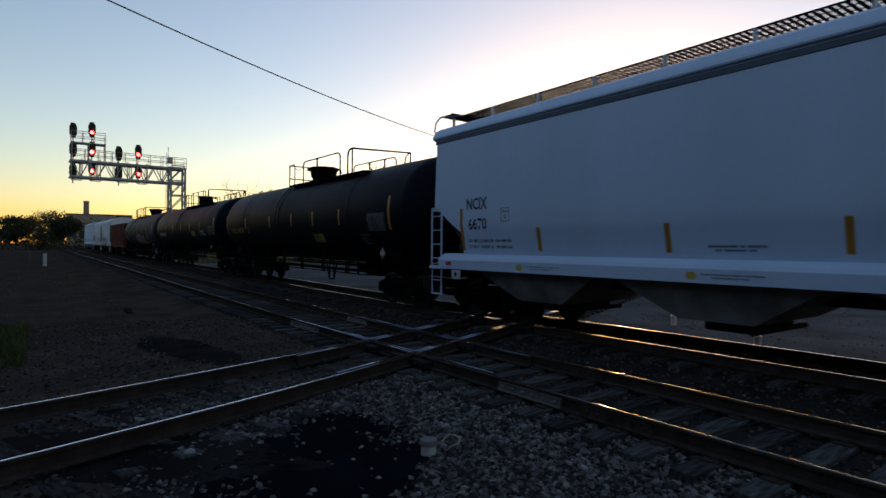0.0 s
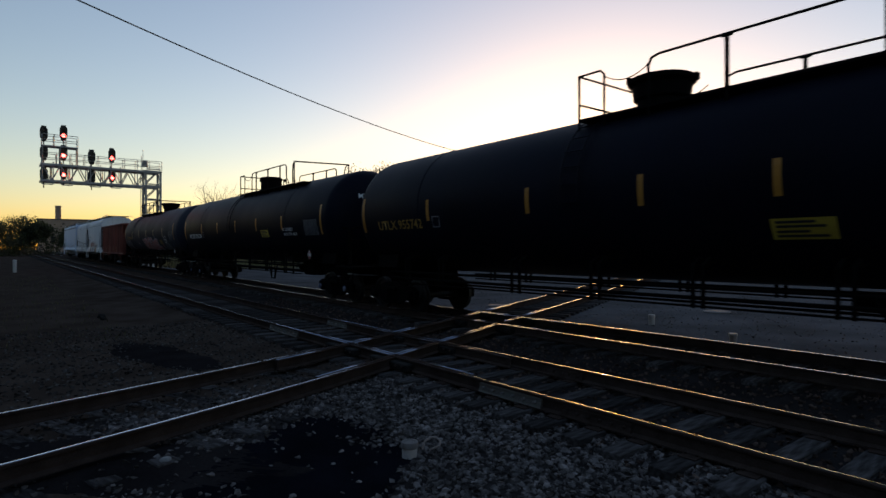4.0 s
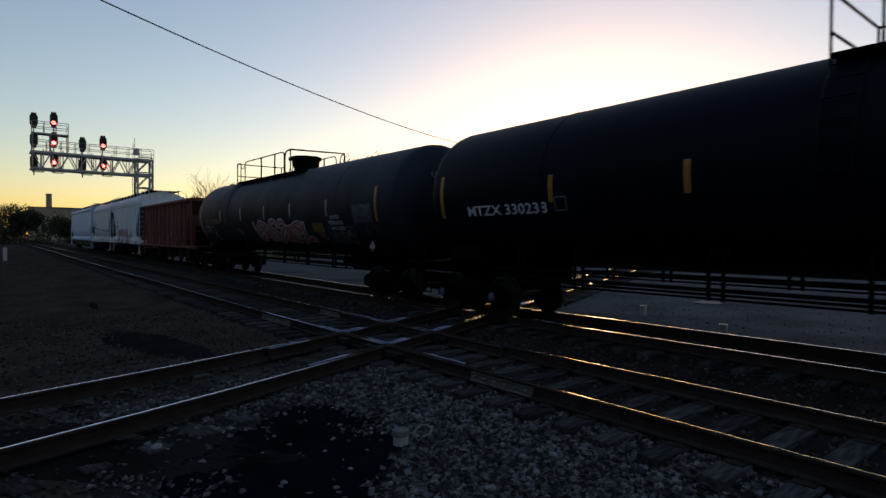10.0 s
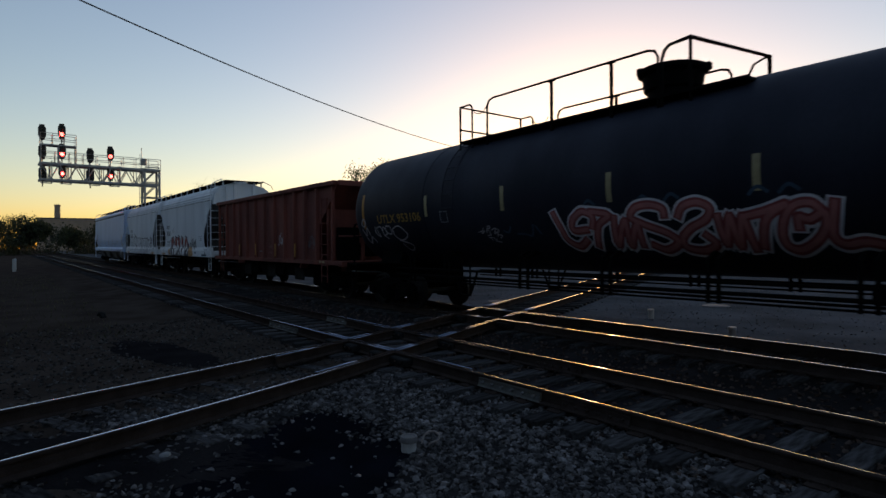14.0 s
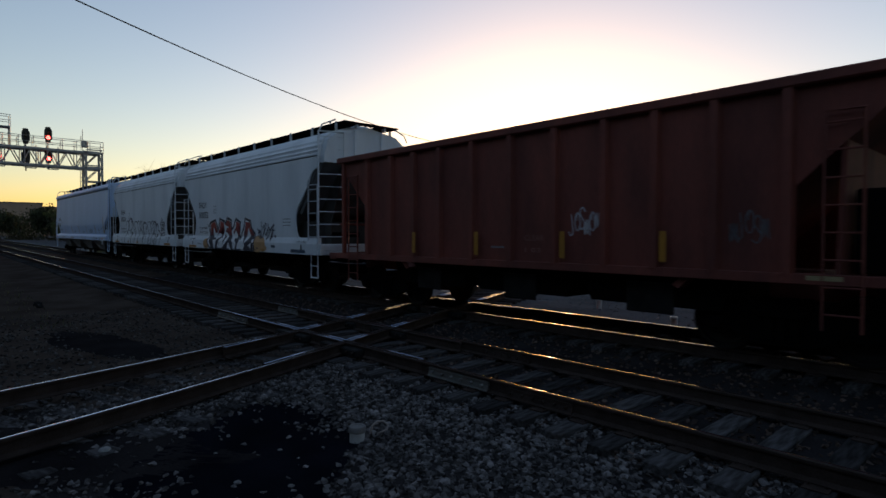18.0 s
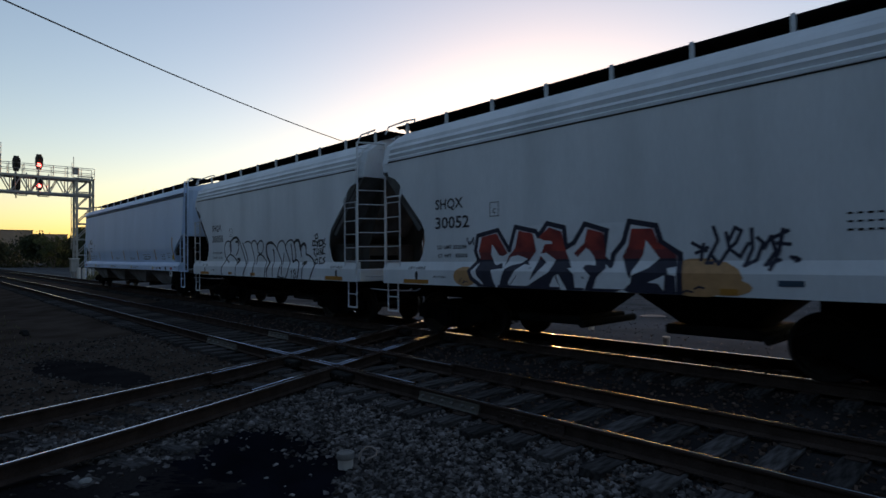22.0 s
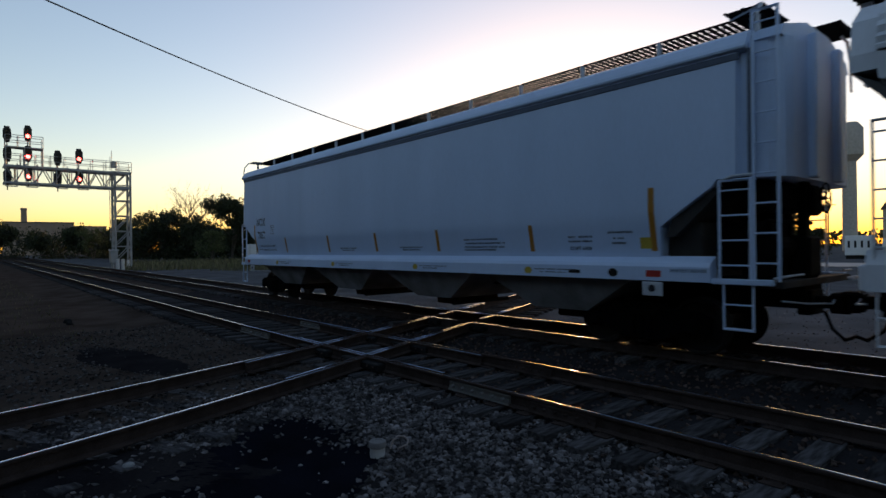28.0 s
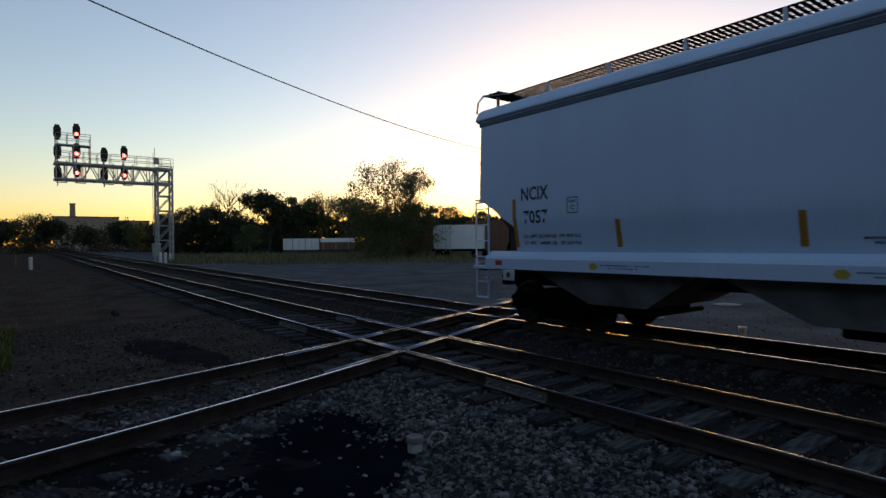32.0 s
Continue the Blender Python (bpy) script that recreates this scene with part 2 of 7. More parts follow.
def box(bm, x0, x1, y0, y1, z0, z1, bevel=0.0, m=None, mi=0):
    r = bmesh.ops.create_cube(bm, size=1, matrix=Matrix.LocRotScale(((x0 + x1) / 2, (y0 + y1) / 2, (z0 + z1) / 2), None, (abs(x1 - x0), abs(y1 - y0), abs(z1 - z0))))
    vs = r["verts"]
    if bevel:
        es = list({e for v in vs for e in v.link_edges})
        r2 = bmesh.ops.bevel(bm, geom=es, offset=bevel, segments=1, affect="EDGES")
        vs = list({v for f in r2["faces"] for v in f.verts} | {v for v in vs if v.is_valid})
    if m is not None:
        bmesh.ops.transform(bm, matrix=m, verts=vs)
    if mi:
        for f in {f for v in vs for f in v.link_faces}:
            f.material_index = mi
    return vs


def rod(bm, a, b, r, n=6, r2=None, mi=0):
    a, b = Vector(a), Vector(b)
    d = b - a
    if d.length < 1e-5:
        return
    q = d.to_track_quat("Z", "Y").to_matrix().to_4x4()
    v = bmesh.ops.create_cone(bm, cap_ends=True, segments=n, radius1=r, radius2=r if r2 is None else r2, depth=d.length, matrix=Matrix.Translation((a + b) / 2) @ q)["verts"]
    if mi:
        for f in {f for w in v for f in w.link_faces}:
            f.material_index = mi


def pipe(bm, pts, r, n=6):
    """One bent tube through the points."""
    ps = [Vector(p) for p in pts]
    ds = [(b - a).normalized() for a, b in zip(ps, ps[1:])]
    rings, side = [], None
    for i, p in enumerate(ps):
        d = (ds[max(i - 1, 0)] + ds[min(i, len(ds) - 1)])
        d = d.normalized() if d.length > 0.1 else ds[min(i, len(ds) - 1)]
        if side is None:
            side = d.orthogonal()
        side = side - d * side.dot(d)
        side = side.normalized() if side.length > 1e-3 else d.orthogonal().normalized()
        up = d.cross(side)
        k = 1 / max(0.5, d.dot(ds[min(i, len(ds) - 1)]))
        rings.append([bm.verts.new(p + (side * math.cos(2 * math.pi * j / n) + up * math.sin(2 * math.pi * j / n)) * r * min(k, 1.4)) for j in range(n)])
    for a, b in zip(rings, rings[1:]):
        for j in range(n):
            bm.faces.new((a[j], a[(j + 1) % n], b[(j + 1) % n], b[j]))
    bm.faces.new(rings[0][::-1])
    bm.faces.new(rings[-1])


def prism(bm, pts, y0, y1, axis="y"):
    """A polygon in the x-z plane drawn out along y (or in y-z along x, or x-y along z)."""
    def at(p, d):
        return {"y": (p[0], d, p[1]), "x": (d, p[0], p[1]), "z": (p[0], p[1], d)}[axis]
    a = [bm.verts.new(at(p, y0)) for p in pts]
    b = [bm.verts.new(at(p, y1)) for p in pts]
    n = len(pts)
    bm.faces.new(a)
    bm.faces.new(b[::-1])
    for i in range(n):
        bm.faces.new((a[i], b[i], b[(i + 1) % n], a[(i + 1) % n]))


def lathe(bm, prof, n=40, axis="x", off=(0, 0, 0)):
    """Rings of (along, radius) about an axis."""
    rings = []
    for s, r in prof:
        ring = []
        for i in range(n):
            a = 2 * math.pi * i / n
            c, d = r * math.cos(a), r * math.sin(a)
            p = {"x": (s, c, d), "y": (c, s, d), "z": (c, d, s)}[axis]
            ring.append(bm.verts.new((p[0] + off[0], p[1] + off[1], p[2] + off[2])))
        rings.append(ring)
    for a, b in zip(rings, rings[1:]):
        for i in range(n):
            bm.faces.new((a[i], a[(i + 1) % n], b[(i + 1) % n], b[i]))
    bm.faces.new(rings[0])
    bm.faces.new(rings[-1][::-1])


def decal(name, polys, material, parent, side, lift=0.005, label=""):
    """Flat polygons in x and z laid on a car's side, whose y at a height is side(z)."""
    bm = bmesh.new()
    for p in polys:
        vs = [bm.verts.new((x, 0, z)) for x, z in p]
        bm.faces.new(vs)
    bmesh.ops.triangulate(bm, faces=bm.faces[:])
    zs = [v.co.z for v in bm.verts]
    lo, hi = min(zs), max(zs)
    for z in ([1.48, 1.66] if side(1.3) == side(1.4) else np.arange(1.2, 3.4, 0.14)):
        if lo < z < hi:
            bmesh.ops.bisect_plane(bm, geom=bm.verts[:] + bm.edges[:] + bm.faces[:], plane_co=(0, 0, z), plane_no=(0, 0, 1))
    for v in bm.verts:
        v.co.y = side(v.co.z) - lift
    ob = part(name, bm, material, parent, label)
    return ob


def stroke(pts, w, closed=False):
    """Quads along a polyline of x, z, of width w."""
    out = []
    ps = list(pts) + ([pts[0]] if closed else [])
    for (x0, z0), (x1, z1) in zip(ps, ps[1:]):
        d = math.hypot(x1 - x0, z1 - z0) or 1e-6
        ux, uz = (x1 - x0) / d, (z1 - z0) / d
        nx, nz = -uz * w / 2, ux * w / 2
        e = w * 0.35
        out.append([(x0 - ux * e + nx, z0 - uz * e + nz), (x1 + ux * e + nx, z1 + uz * e + nz), (x1 + ux * e - nx, z1 + uz * e - nz), (x0 - ux * e - nx, z0 - uz * e - nz)])
    return out


def rect(x0, x1, z0, z1):
    return [(x0, z0), (x1, z0), (x1, z1), (x0, z1)]


def lettering(text, x0, x1, z0, z1, material, parent, side, lift=0.006, name="lettering", bold=0.018):
    """Words fitted into a rectangle of a car's side."""
    cu = bpy.data.curves.new("t", "FONT")
    cu.body, cu.resolution_u, cu.offset = text, 2, bold
    ob = bpy.data.objects.new("t", cu)
    me = bpy.data.meshes.new_from_object(ob)
    bpy.data.objects.remove(ob)
    xs, ys = [v.co.x for v in me.vertices], [v.co.y for v in me.vertices]
    ax, bx, ay, by = min(xs), max(xs), min(ys), max(ys)
    for v in me.vertices:
        x = x0 + (v.co.x - ax) / (bx - ax) * (x1 - x0)
        z = z0 + (v.co.y - ay) / (by - ay) * (z1 - z0)
        v.co = (x, side(z) - lift, z)
    me.name = name
    me.materials.clear()
    me.materials.append(material)
    t = new(name, me)
    t.parent = parent
    return t


# ---------------------------------------------------------------- ground
GAUGE, T1Y, T2Y = 1.507, 0.0, 4.10          # rail spacing, near rail of each line
YC = T2Y + GAUGE / 2                        # middle of the line that the train runs on
SLOPE = -0.452                              # the crossing line's x per y


def cross_x(y):
    """The crossing line's right rail; it bends a little on the near side."""
    return SLOPE * y - (0.0118 * y * y if y < 0 else 0.0)


def bed(x, y):
    """Height of the ground: ballast shoulders along the lines, a flat lot beyond."""
    z = -0.33
    for y0 in (T1Y, T2Y):
        d = abs(y - y0 - GAUGE / 2)
        z = max(z, -0.235 - max(0.0, d - 1.0) * 0.10)
    d = abs(x - cross_x(y) + 0.83) * 0.911
    z = max(z, -0.235 - max(0.0, d - 1.0) * 0.10)
    z += 0.022 * noise.noise((x * 0.7, y * 0.7, 3.1)) + 0.012 * noise.noise((x * 2.3, y * 2.3, 7.7))
    return z + grade(x)


def axis_steps(lo, a, b, hi, fine):
    v = list(np.arange(a, b + fine / 2, fine))
    s, x = fine, b
    while x < hi:
        s *= 1.35
        x += s
        v.append(x)
    s, x = fine, a
    while x > lo:
        s *= 1.35
        x -= s
        v.insert(0, x)
    return v


gx, gy = axis_steps(-3500, -14, 12, 3000, 0.25), axis_steps(-3000, -8, 14, 3500, 0.25)
verts = [(x, y, bed(x, y) if -400 < x < 400 and abs(y) < 400 else -0.3 + grade(max(x, -400))) for y in gy for x in gx]
nx = len(gx)
faces = [(j * nx + i, j * nx + i + 1, (j + 1) * nx + i + 1, (j + 1) * nx + i) for j in range(len(gy) - 1) for i in range(nx - 1)]
me = bpy.data.meshes.new("ground")
me.from_pydata(verts, [], faces)
me.materials.append(M["lot"])
me.materials.append(M["dirt"])
me.materials.append(M["fines"])
for p in me.polygons:
    p.use_smooth = True
    x, y, _ = p.center
    p.material_index = 1 if y < 6.6 + 0.4 * noise.noise((x * 0.4, 1, 1)) else 0
    ragged = 0.9 * noise.noise((x * 0.8, y * 0.8, 2))
    if 0.4 + ragged < x < 7.2 + ragged and -4.3 + ragged < y < 6 or -20 < x < 9 and -0.4 < y < 6:
        p.material_index = 2
ground = tagged(new("ground", me), "grey gravel ground of a railway yard", "ground", kind="structure")

# puddles: flat dark water with ragged outlines
def puddle(cx, cy, rx, ry, turn, seed, label, material="mud"):
    bm = bmesh.new()
    rows = [[bm.verts.new((cx, cy, bed(cx, cy) + 0.01))]]
    edge = []
    for i in range(220):
        a = 2 * math.pi * i / 220
        k = 1 + 0.28 * noise.noise((math.cos(a) * 1.6 + seed, math.sin(a) * 1.6, seed)) + 0.14 * noise.noise((math.cos(a) * 6, math.sin(a) * 6, seed)) + 0.10 * noise.noise((math.cos(a) * 22, math.sin(a) * 22, seed))
        u, v, c, s = rx * k * math.cos(a), ry * k * math.sin(a), math.cos(radians(turn)), math.sin(radians(turn))
        edge.append((u * c - v * s, u * s + v * c))
    for q in range(1, 11):
        rows.append([bm.verts.new((cx + dx * q / 10, cy + dy * q / 10, bed(cx + dx * q / 10, cy + dy * q / 10) + (0.012 if q < 10 else 0.0))) for dx, dy in edge])
    for i in range(220):
        j = (i + 1) % 220
        bm.faces.new((rows[0][0], rows[1][i], rows[1][j]))
        for a, b in zip(rows[1:], rows[2:]):
            bm.faces.new((a[i], b[i], b[j], a[j]))
    tagged(obj("mud_patch", bm, M[material]), label, "mud", kind="stuff")


PUDDLES = ((2.98, -2.92, 1.78, 0.94, -37), (-4.25, -2.6, 2.0, 0.62, 12), (1.75, -4.25, 1.8, 0.62, 47))
puddle(*PUDDLES[0], 3.0, "dark oily mud patch among the ballast stones")
puddle(*PUDDLES[1], 9.0, "long dark mud patch on the gravel", "damp")
puddle(*PUDDLES[2], 5.0, "damp dark cinder dirt beside the crossing line", "damp")


# ballast and gravel stones, far too many to count
def stones(name, n, region, size, label, keep=lambda x, y: True, sink=0.3, material="stone"):
    shapes = []
    for k in range(8):
        r = random.Random(k)
        base = [Vector((r.uniform(-1, 1), r.uniform(-1, 1), r.uniform(-0.7, 0.7))) for _ in range(9)]
        b = bmesh.new()
        for p in base:
            b.verts.new(p.normalized() * r.uniform(0.75, 1.1))
        h = bmesh.ops.convex_hull(b, input=b.verts)
        bmesh.ops.delete(b, geom=[v for v in b.verts if not v.link_faces], context="VERTS")
        b.verts.index_update()
        shapes.append(([v.co.copy() for v in b.verts], [[v.index for v in f.verts] for f in b.faces]))
        b.free()
    V, Fc = [], []
    r = random.Random(11)
    made = 0
    while made < n:
        x, y = region(r)
        if not keep(x, y):
            made += 0.2
            continue
        vs, fs = shapes[r.randrange(8)]
        s = size(r)
        m = Euler((r.uniform(0, 6.3), r.uniform(0, 6.3), r.uniform(0, 6.3))).to_matrix()
        o, z = len(V), bed(x, y) + s * (0.5 - sink)
        for v in vs:
            w = m @ v
            V.append((x + w.x * s, y + w.y * s, z + w.z * s * 0.75))
        Fc += [[o + i for i in f] for f in fs]
        made += 1
    me = bpy.data.meshes.new(name)
    me.from_pydata(V, [], Fc)
    me.materials.append(M[material])
    return tagged(new(name, me), label, "gravel", kind="stuff")


def dry(x, y):
    for c, d, a, b, turn in PUDDLES:
        p, q = math.cos(radians(turn)), math.sin(radians(turn))
        u, v = (x - c) * p + (y - d) * q, (y - d) * p - (x - c) * q
        e = (u / a) ** 2 + (v / b) ** 2 + 0.5 * noise.noise((x * 2.1, y * 2.1, 4)) + 0.25 * noise.noise((x * 6, y * 6, 1))
        if rng.random() > (0.02 if d != -4.25 else 0.14) + max(0.0, e - 0.5) * 1.3:
            return False
    return True


stones("ballast", 15000, lambda r: (r.uniform(0.2, 7.2) + r.gauss(0, 0.25), -4.35 + r.gauss(0, 0.2) + 4.3 * r.random() ** 0.8), lambda r: 0.018 + 0.032 * r.random() ** 1.5, "loose grey ballast stones beside the rails", dry)
stones("ballast", 13000, lambda r: (r.uniform(-14, 9), r.uniform(-0.6, 6.8)), lambda r: 0.02 + 0.028 * r.random(), "rust-stained ballast stones between the rails", material="rusty")
stones("ballast", 7000, lambda r: (2.6 - 12 * r.random() ** 1.3, r.uniform(-7, 0)), lambda r: 0.016 + 0.026 * r.random(), "dark cinder stones of the crossing line", dry, material="dstone")
stones("gravel", 4000, lambda r: (r.uniform(-16, 9), 6.5 + 16 * r.random() ** 1.4), lambda r: 0.015 + 0.02 * r.random(), "scattered gravel on the lot behind the line")

# ---------------------------------------------------------------- rails
FOOT = ((-0.066, -0.172), (-0.066, -0.162), (-0.012, -0.140), (-0.0085, -0.045), (-0.034, -0.034), (-0.036, -0.010))
TOPS = ((-0.031, -0.005), (-0.0145, -0.0014), (-0.006, -0.0002), (0.006, -0.0002), (0.0145, -0.0014), (0.031, -0.005))


def rail_mesh(name, path, parent, label=""):
    """A flat-bottomed rail swept along points of its head."""
    prof = list(FOOT) + list(TOPS) + [(-x, z) for x, z in reversed(FOOT)]
    bm = bmesh.new()
    rings = []
    for i, p in enumerate(path):
        a, b = Vector(path[max(i - 1, 0)]), Vector(path[min(i + 1, len(path) - 1)])
        d = (b - a).normalized()
        nrm = Vector((-d.y, d.x, 0)).normalized()
        rings.append([bm.verts.new(Vector(p) + nrm * u + Vector((0, 0, w))) for u, w in prof])
    n, t0 = len(prof), len(FOOT)
    for a, b in zip(rings, rings[1:]):
        for i in range(n):
            f = bm.faces.new((a[i], a[(i + 1) % n], b[(i + 1) % n], b[i]))
            if t0 + 1 <= i <= t0 + 3:
                f.material_index, f.smooth = 1, True
    bm.faces.new(rings[0])
    bm.faces.new(rings[-1][::-1])
    return part(name, bm, [M["rail"], M["head"]], parent, label)


def straight(y, x0, x1, low=0.0):
    n = max(2, int(abs(x1 - x0) / 4) + 1)
    return [(x, y, grade(x) - low) for x in np.linspace(x0, x1, n)]


def crossing(off, y0, y1, low=0.0):
    n = max(2, int(abs(y1 - y0) / 1.0) + 1)
    return [(cross_x(y) - off / 0.911, y, grade(cross_x(y)) - low + (min(0.06, max(0.0, -0.009 * y)) if off > 1 else 0)) for y in np.linspace(y0, y1, n)]


CUTS = (0.066, T1Y + GAUGE - 0.066, T2Y + 0.066, T2Y + GAUGE - 0.066)


def split(lo, hi, cuts, half=0.026):
    out, a = [], lo
    for c in sorted(cuts):
        if lo < c < hi:
            out.append((a, c - half))
            a = c + half
    out.append((a, hi))
    return out


line_a = thing("railway_track", "near straight railway track with shiny worn rails", "railway track", "railway tracks", "structure")
line_b = thing("railway_track", "far straight railway track that the train runs on", "railway track", "railway tracks", "structure")
line_c = thing("railway_track", "single railway track crossing the two others at a diamond", "railway track", "railway tracks", "structure")
for line, y0 in ((line_a, T1Y), (line_b, T2Y)):
    for k, y in enumerate((y0, y0 + GAUGE)):
        xr = cross_x(y)
        for a, b in split(-320, 60, (xr - 0.075, xr - GAUGE / 0.911 + 0.075)):
            rail_mesh("rail", straight(y, a, b), line)
        yi = y + (0.105 if k == 0 else -0.105)     # guard rail inside the gauge
        xi = cross_x(yi)
        for a, b in split(xi - 3.6, xi + 1.9, (xi - 0.075, xi - GAUGE / 0.911 + 0.075)):
            rail_mesh("guard_rail", straight(yi, a, b, 0.004), line)
for k, off in enumerate((0.0, GAUGE)):
    for a, b in split(-14, 60, CUTS):
        rail_mesh("rail", crossing(off, a, b), line_c)
    oi = off + (0.105 if k == 0 else -0.105)
    for a, b in split(-1.7, 7.6, CUTS):
        rail_mesh("guard_rail", crossing(oi, a, b, 0.004), line_c)

# cast frogs under each of the eight crossings, and the bolted joint bars
for y in (T1Y, T1Y + GAUGE, T2Y, T2Y + GAUGE):
    for off in (0.0, GAUGE):
        bm = bmesh.new()
        x = cross_x(y) - off / 0.911
        box(bm, x - 0.55, x + 0.55, y - 0.17, y + 0.17, grade(x) - 0.176, grade(x) - 0.05, 0.02)
        part("frog_casting", bm, M["iron"], line_c)
        bm = bmesh.new()
        for s in (-1, 1):
            for q in (0.28, 0.45):
                rod(bm, (x + s * q, y - 0.20, grade(x) - 0.10), (x + s * q, y + 0.20, grade(x) - 0.10), 0.018, 6)
        part("bolt_row", bm, M["rail"], line_c)


def joint_bar(x, y, line, side, length=0.92, material="joint"):
    bm = bmesh.new()
    z = grade(x)
    prof = [(y + side * 0.012, z - 0.045), (y + side * 0.045, z - 0.05), (y + side * 0.040, z - 0.09), (y + side * 0.055, z - 0.14), (y + side * 0.07, z - 0.158), (y + side * 0.012, z - 0.145)]
    prism(bm, prof, x - length / 2, x + length / 2, "x")
    bar = part("joint_bar", bm, M[material], line, "pale bolted joint bar")
    for k in range(6):
        bm = bmesh.new()
        bx = x - length / 2 + length * (k + 0.5) / 6
        rod(bm, (bx, y + side * 0.04, z - 0.095), (bx, y + side * 0.085, z - 0.095), 0.017, 6)
        part("bolt", bm, M["dull"] if material == "joint" else M["rail"], bar)


joint_bar(2.68, T1Y, line_a, -1, 1.1)
joint_bar(4.0, T1Y, line_a, -1, 0.9, "rail")
joint_bar(2.2, T1Y + GAUGE, line_a, -1, 0.9, "rail")
joint_bar(-4.6, T1Y, line_a, -1, 1.6)
joint_bar(-4.8, T1Y + GAUGE, line_a, -1, 1.2)

# ---------------------------------------------------------------- running gear
WHEEL_R = 0.46
WHEELSETS = []


def wheelset_mesh():
    bm = bmesh.new()
    for s in (-1, 1):
        y = s * (GAUGE / 2)
        prof = [(y - s * 0.045, 0.30), (y - s * 0.055, WHEEL_R + 0.028), (y - s * 0.035, WHEEL_R + 0.028), (y - s * 0.025, WHEEL_R), (y + s * 0.07, WHEEL_R - 0.004), (y + s * 0.075, 0.40), (y + s * 0.02, 0.37), (y + s * 0.01, 0.17), (y + s * 0.085, 0.14), (y + s * 0.085, 0.0001)]
        lathe(bm, prof, 36, "y")
        for k in range(5):
            a = 2 * math.pi * k / 5
            rod(bm, (0.26 * math.cos(a), y + s * 0.018, 0.26 * math.sin(a)), (0.26 * math.cos(a), y + s * 0.03, 0.26 * math.sin(a)), 0.03, 8)
    lathe(bm, [(-1.02, 0.07), (-0.8, 0.085), (0.8, 0.085), (1.02, 0.07)], 16, "y")
    me = bpy.data.meshes.new("wheelset")
    bmesh.ops.recalc_face_normals(bm, faces=bm.faces[:])
    bm.to_mesh(me)
    bm.free()
    me.materials.append(M["wheel"])
    for p in me.polygons:
        p.use_smooth = True
    me.set_sharp_from_angle(angle=radians(35))
    return me


def truck_mesh():
    bm = bmesh.new()
    for s in (-1, 1):
        y0, y1 = s * 0.93, s * 1.07
        out = [(-1.18, 0.60), (-0.98, 0.70), (-0.55, 0.72), (-0.35, 0.80), (0.35, 0.80), (0.55, 0.72), (0.98, 0.70), (1.18, 0.60), (1.16, 0.36), (0.72, 0.37), (0.36, 0.20), (-0.36, 0.20), (-0.72, 0.37), (-1.16, 0.36)]
        prism(bm, out, y0, y1)
        for x in (-0.889, 0.889):
            lathe(bm, [(s * 0.90, 0.135), (s * 1.12, 0.13), (s * 1.14, 0.09), (s * 1.17, 0.085)], 16, "y", (x, 0, WHEEL_R))
        for x in (-0.16, 0.0, 0.16):          # spring nest
            rod(bm, (x, s * 1.08, 0.28), (x, s * 1.08, 0.60), 0.062, 8)
        box(bm, -0.3, 0.3, s * 0.9, s * 1.16, 0.60, 0.68, 0.01)
    box(bm, -0.22, 0.22, -1.0, 1.0, 0.55, 0.82, 0.03)
    for x in (-0.42, 0.42):
        box(bm, x - 0.05, x + 0.05, -0.95, 0.95, 0.36, 0.47, 0.01)
    lathe(bm, [(0.82, 0.2), (0.90, 0.2)], 16, "z")
    me = bpy.data.meshes.new("truck_frame")
    bmesh.ops.recalc_face_normals(bm, faces=bm.faces[:])
    bm.to_mesh(me)
    bm.free()
    me.materials.append(M["black"])
    return me


WSET, TRUCK = wheelset_mesh(), truck_mesh()


def trucks(car, at, shift=0.0, caps=False):
    for x in (shift - at, shift + at):
        t = new("truck_frame", TRUCK)
        t.parent, t.matrix_basis = car, pose(x, 0, 0)
        for dx in (-0.889, 0.889):
            w = new("wheelset", WSET)
            w.parent, w.matrix_basis = t, pose(dx, 0, WHEEL_R)
            WHEELSETS.append((w, dx))
            for s in (-1, 1) if caps else ():
                bm = bmesh.new()
                lathe(bm, [(s * 1.16, 0.09), (s * 1.19, 0.085), (s * 1.20, 0.05), (s * 1.20, 0.002)], 16, "y", (dx, 0, WHEEL_R))
                part("bearing_cap", bm, M["bluecap"], t, "blue bearing end cap", True)


def coupler(car, x, reach):
    """Draft gear, knuckle and hose at an end; reach is signed."""
    s = 1 if reach > 0 else -1
    bm = bmesh.new()
    box(bm, x, x + reach, -0.09, 0.09, 0.80, 0.98, 0.02)
    box(bm, x + reach - s * 0.18, x + reach + s * 0.1, -0.20, 0.17, 0.74, 1.04, 0.04)
    box(bm, x - s * 0.15, x + s * 0.05, -0.28, 0.28, 0.70, 1.08, 0.02)
    part("coupler", bm, M["black"], car)
    bm = bmesh.new()
    pts = [(x + s * 0.05, 0.32, 0.72), (x + reach * 0.35, 0.33, 0.45), (x + reach * 0.75, 0.3, 0.30), (x + reach * 1.05, 0.25, 0.36)]
    pipe(bm, pts, 0.026)
    part("air_hose", bm, M["black"], car)
    bm = bmesh.new()
    pipe(bm, [(x, -1.3, 0.98), (x + s * 0.2, -0.9, 0.93), (x + s * 0.32, -0.3, 0.9), (x + s * 0.32, 0.0, 1.02)], 0.014)
    part("uncoupling_lever", bm, M["pale"], car)


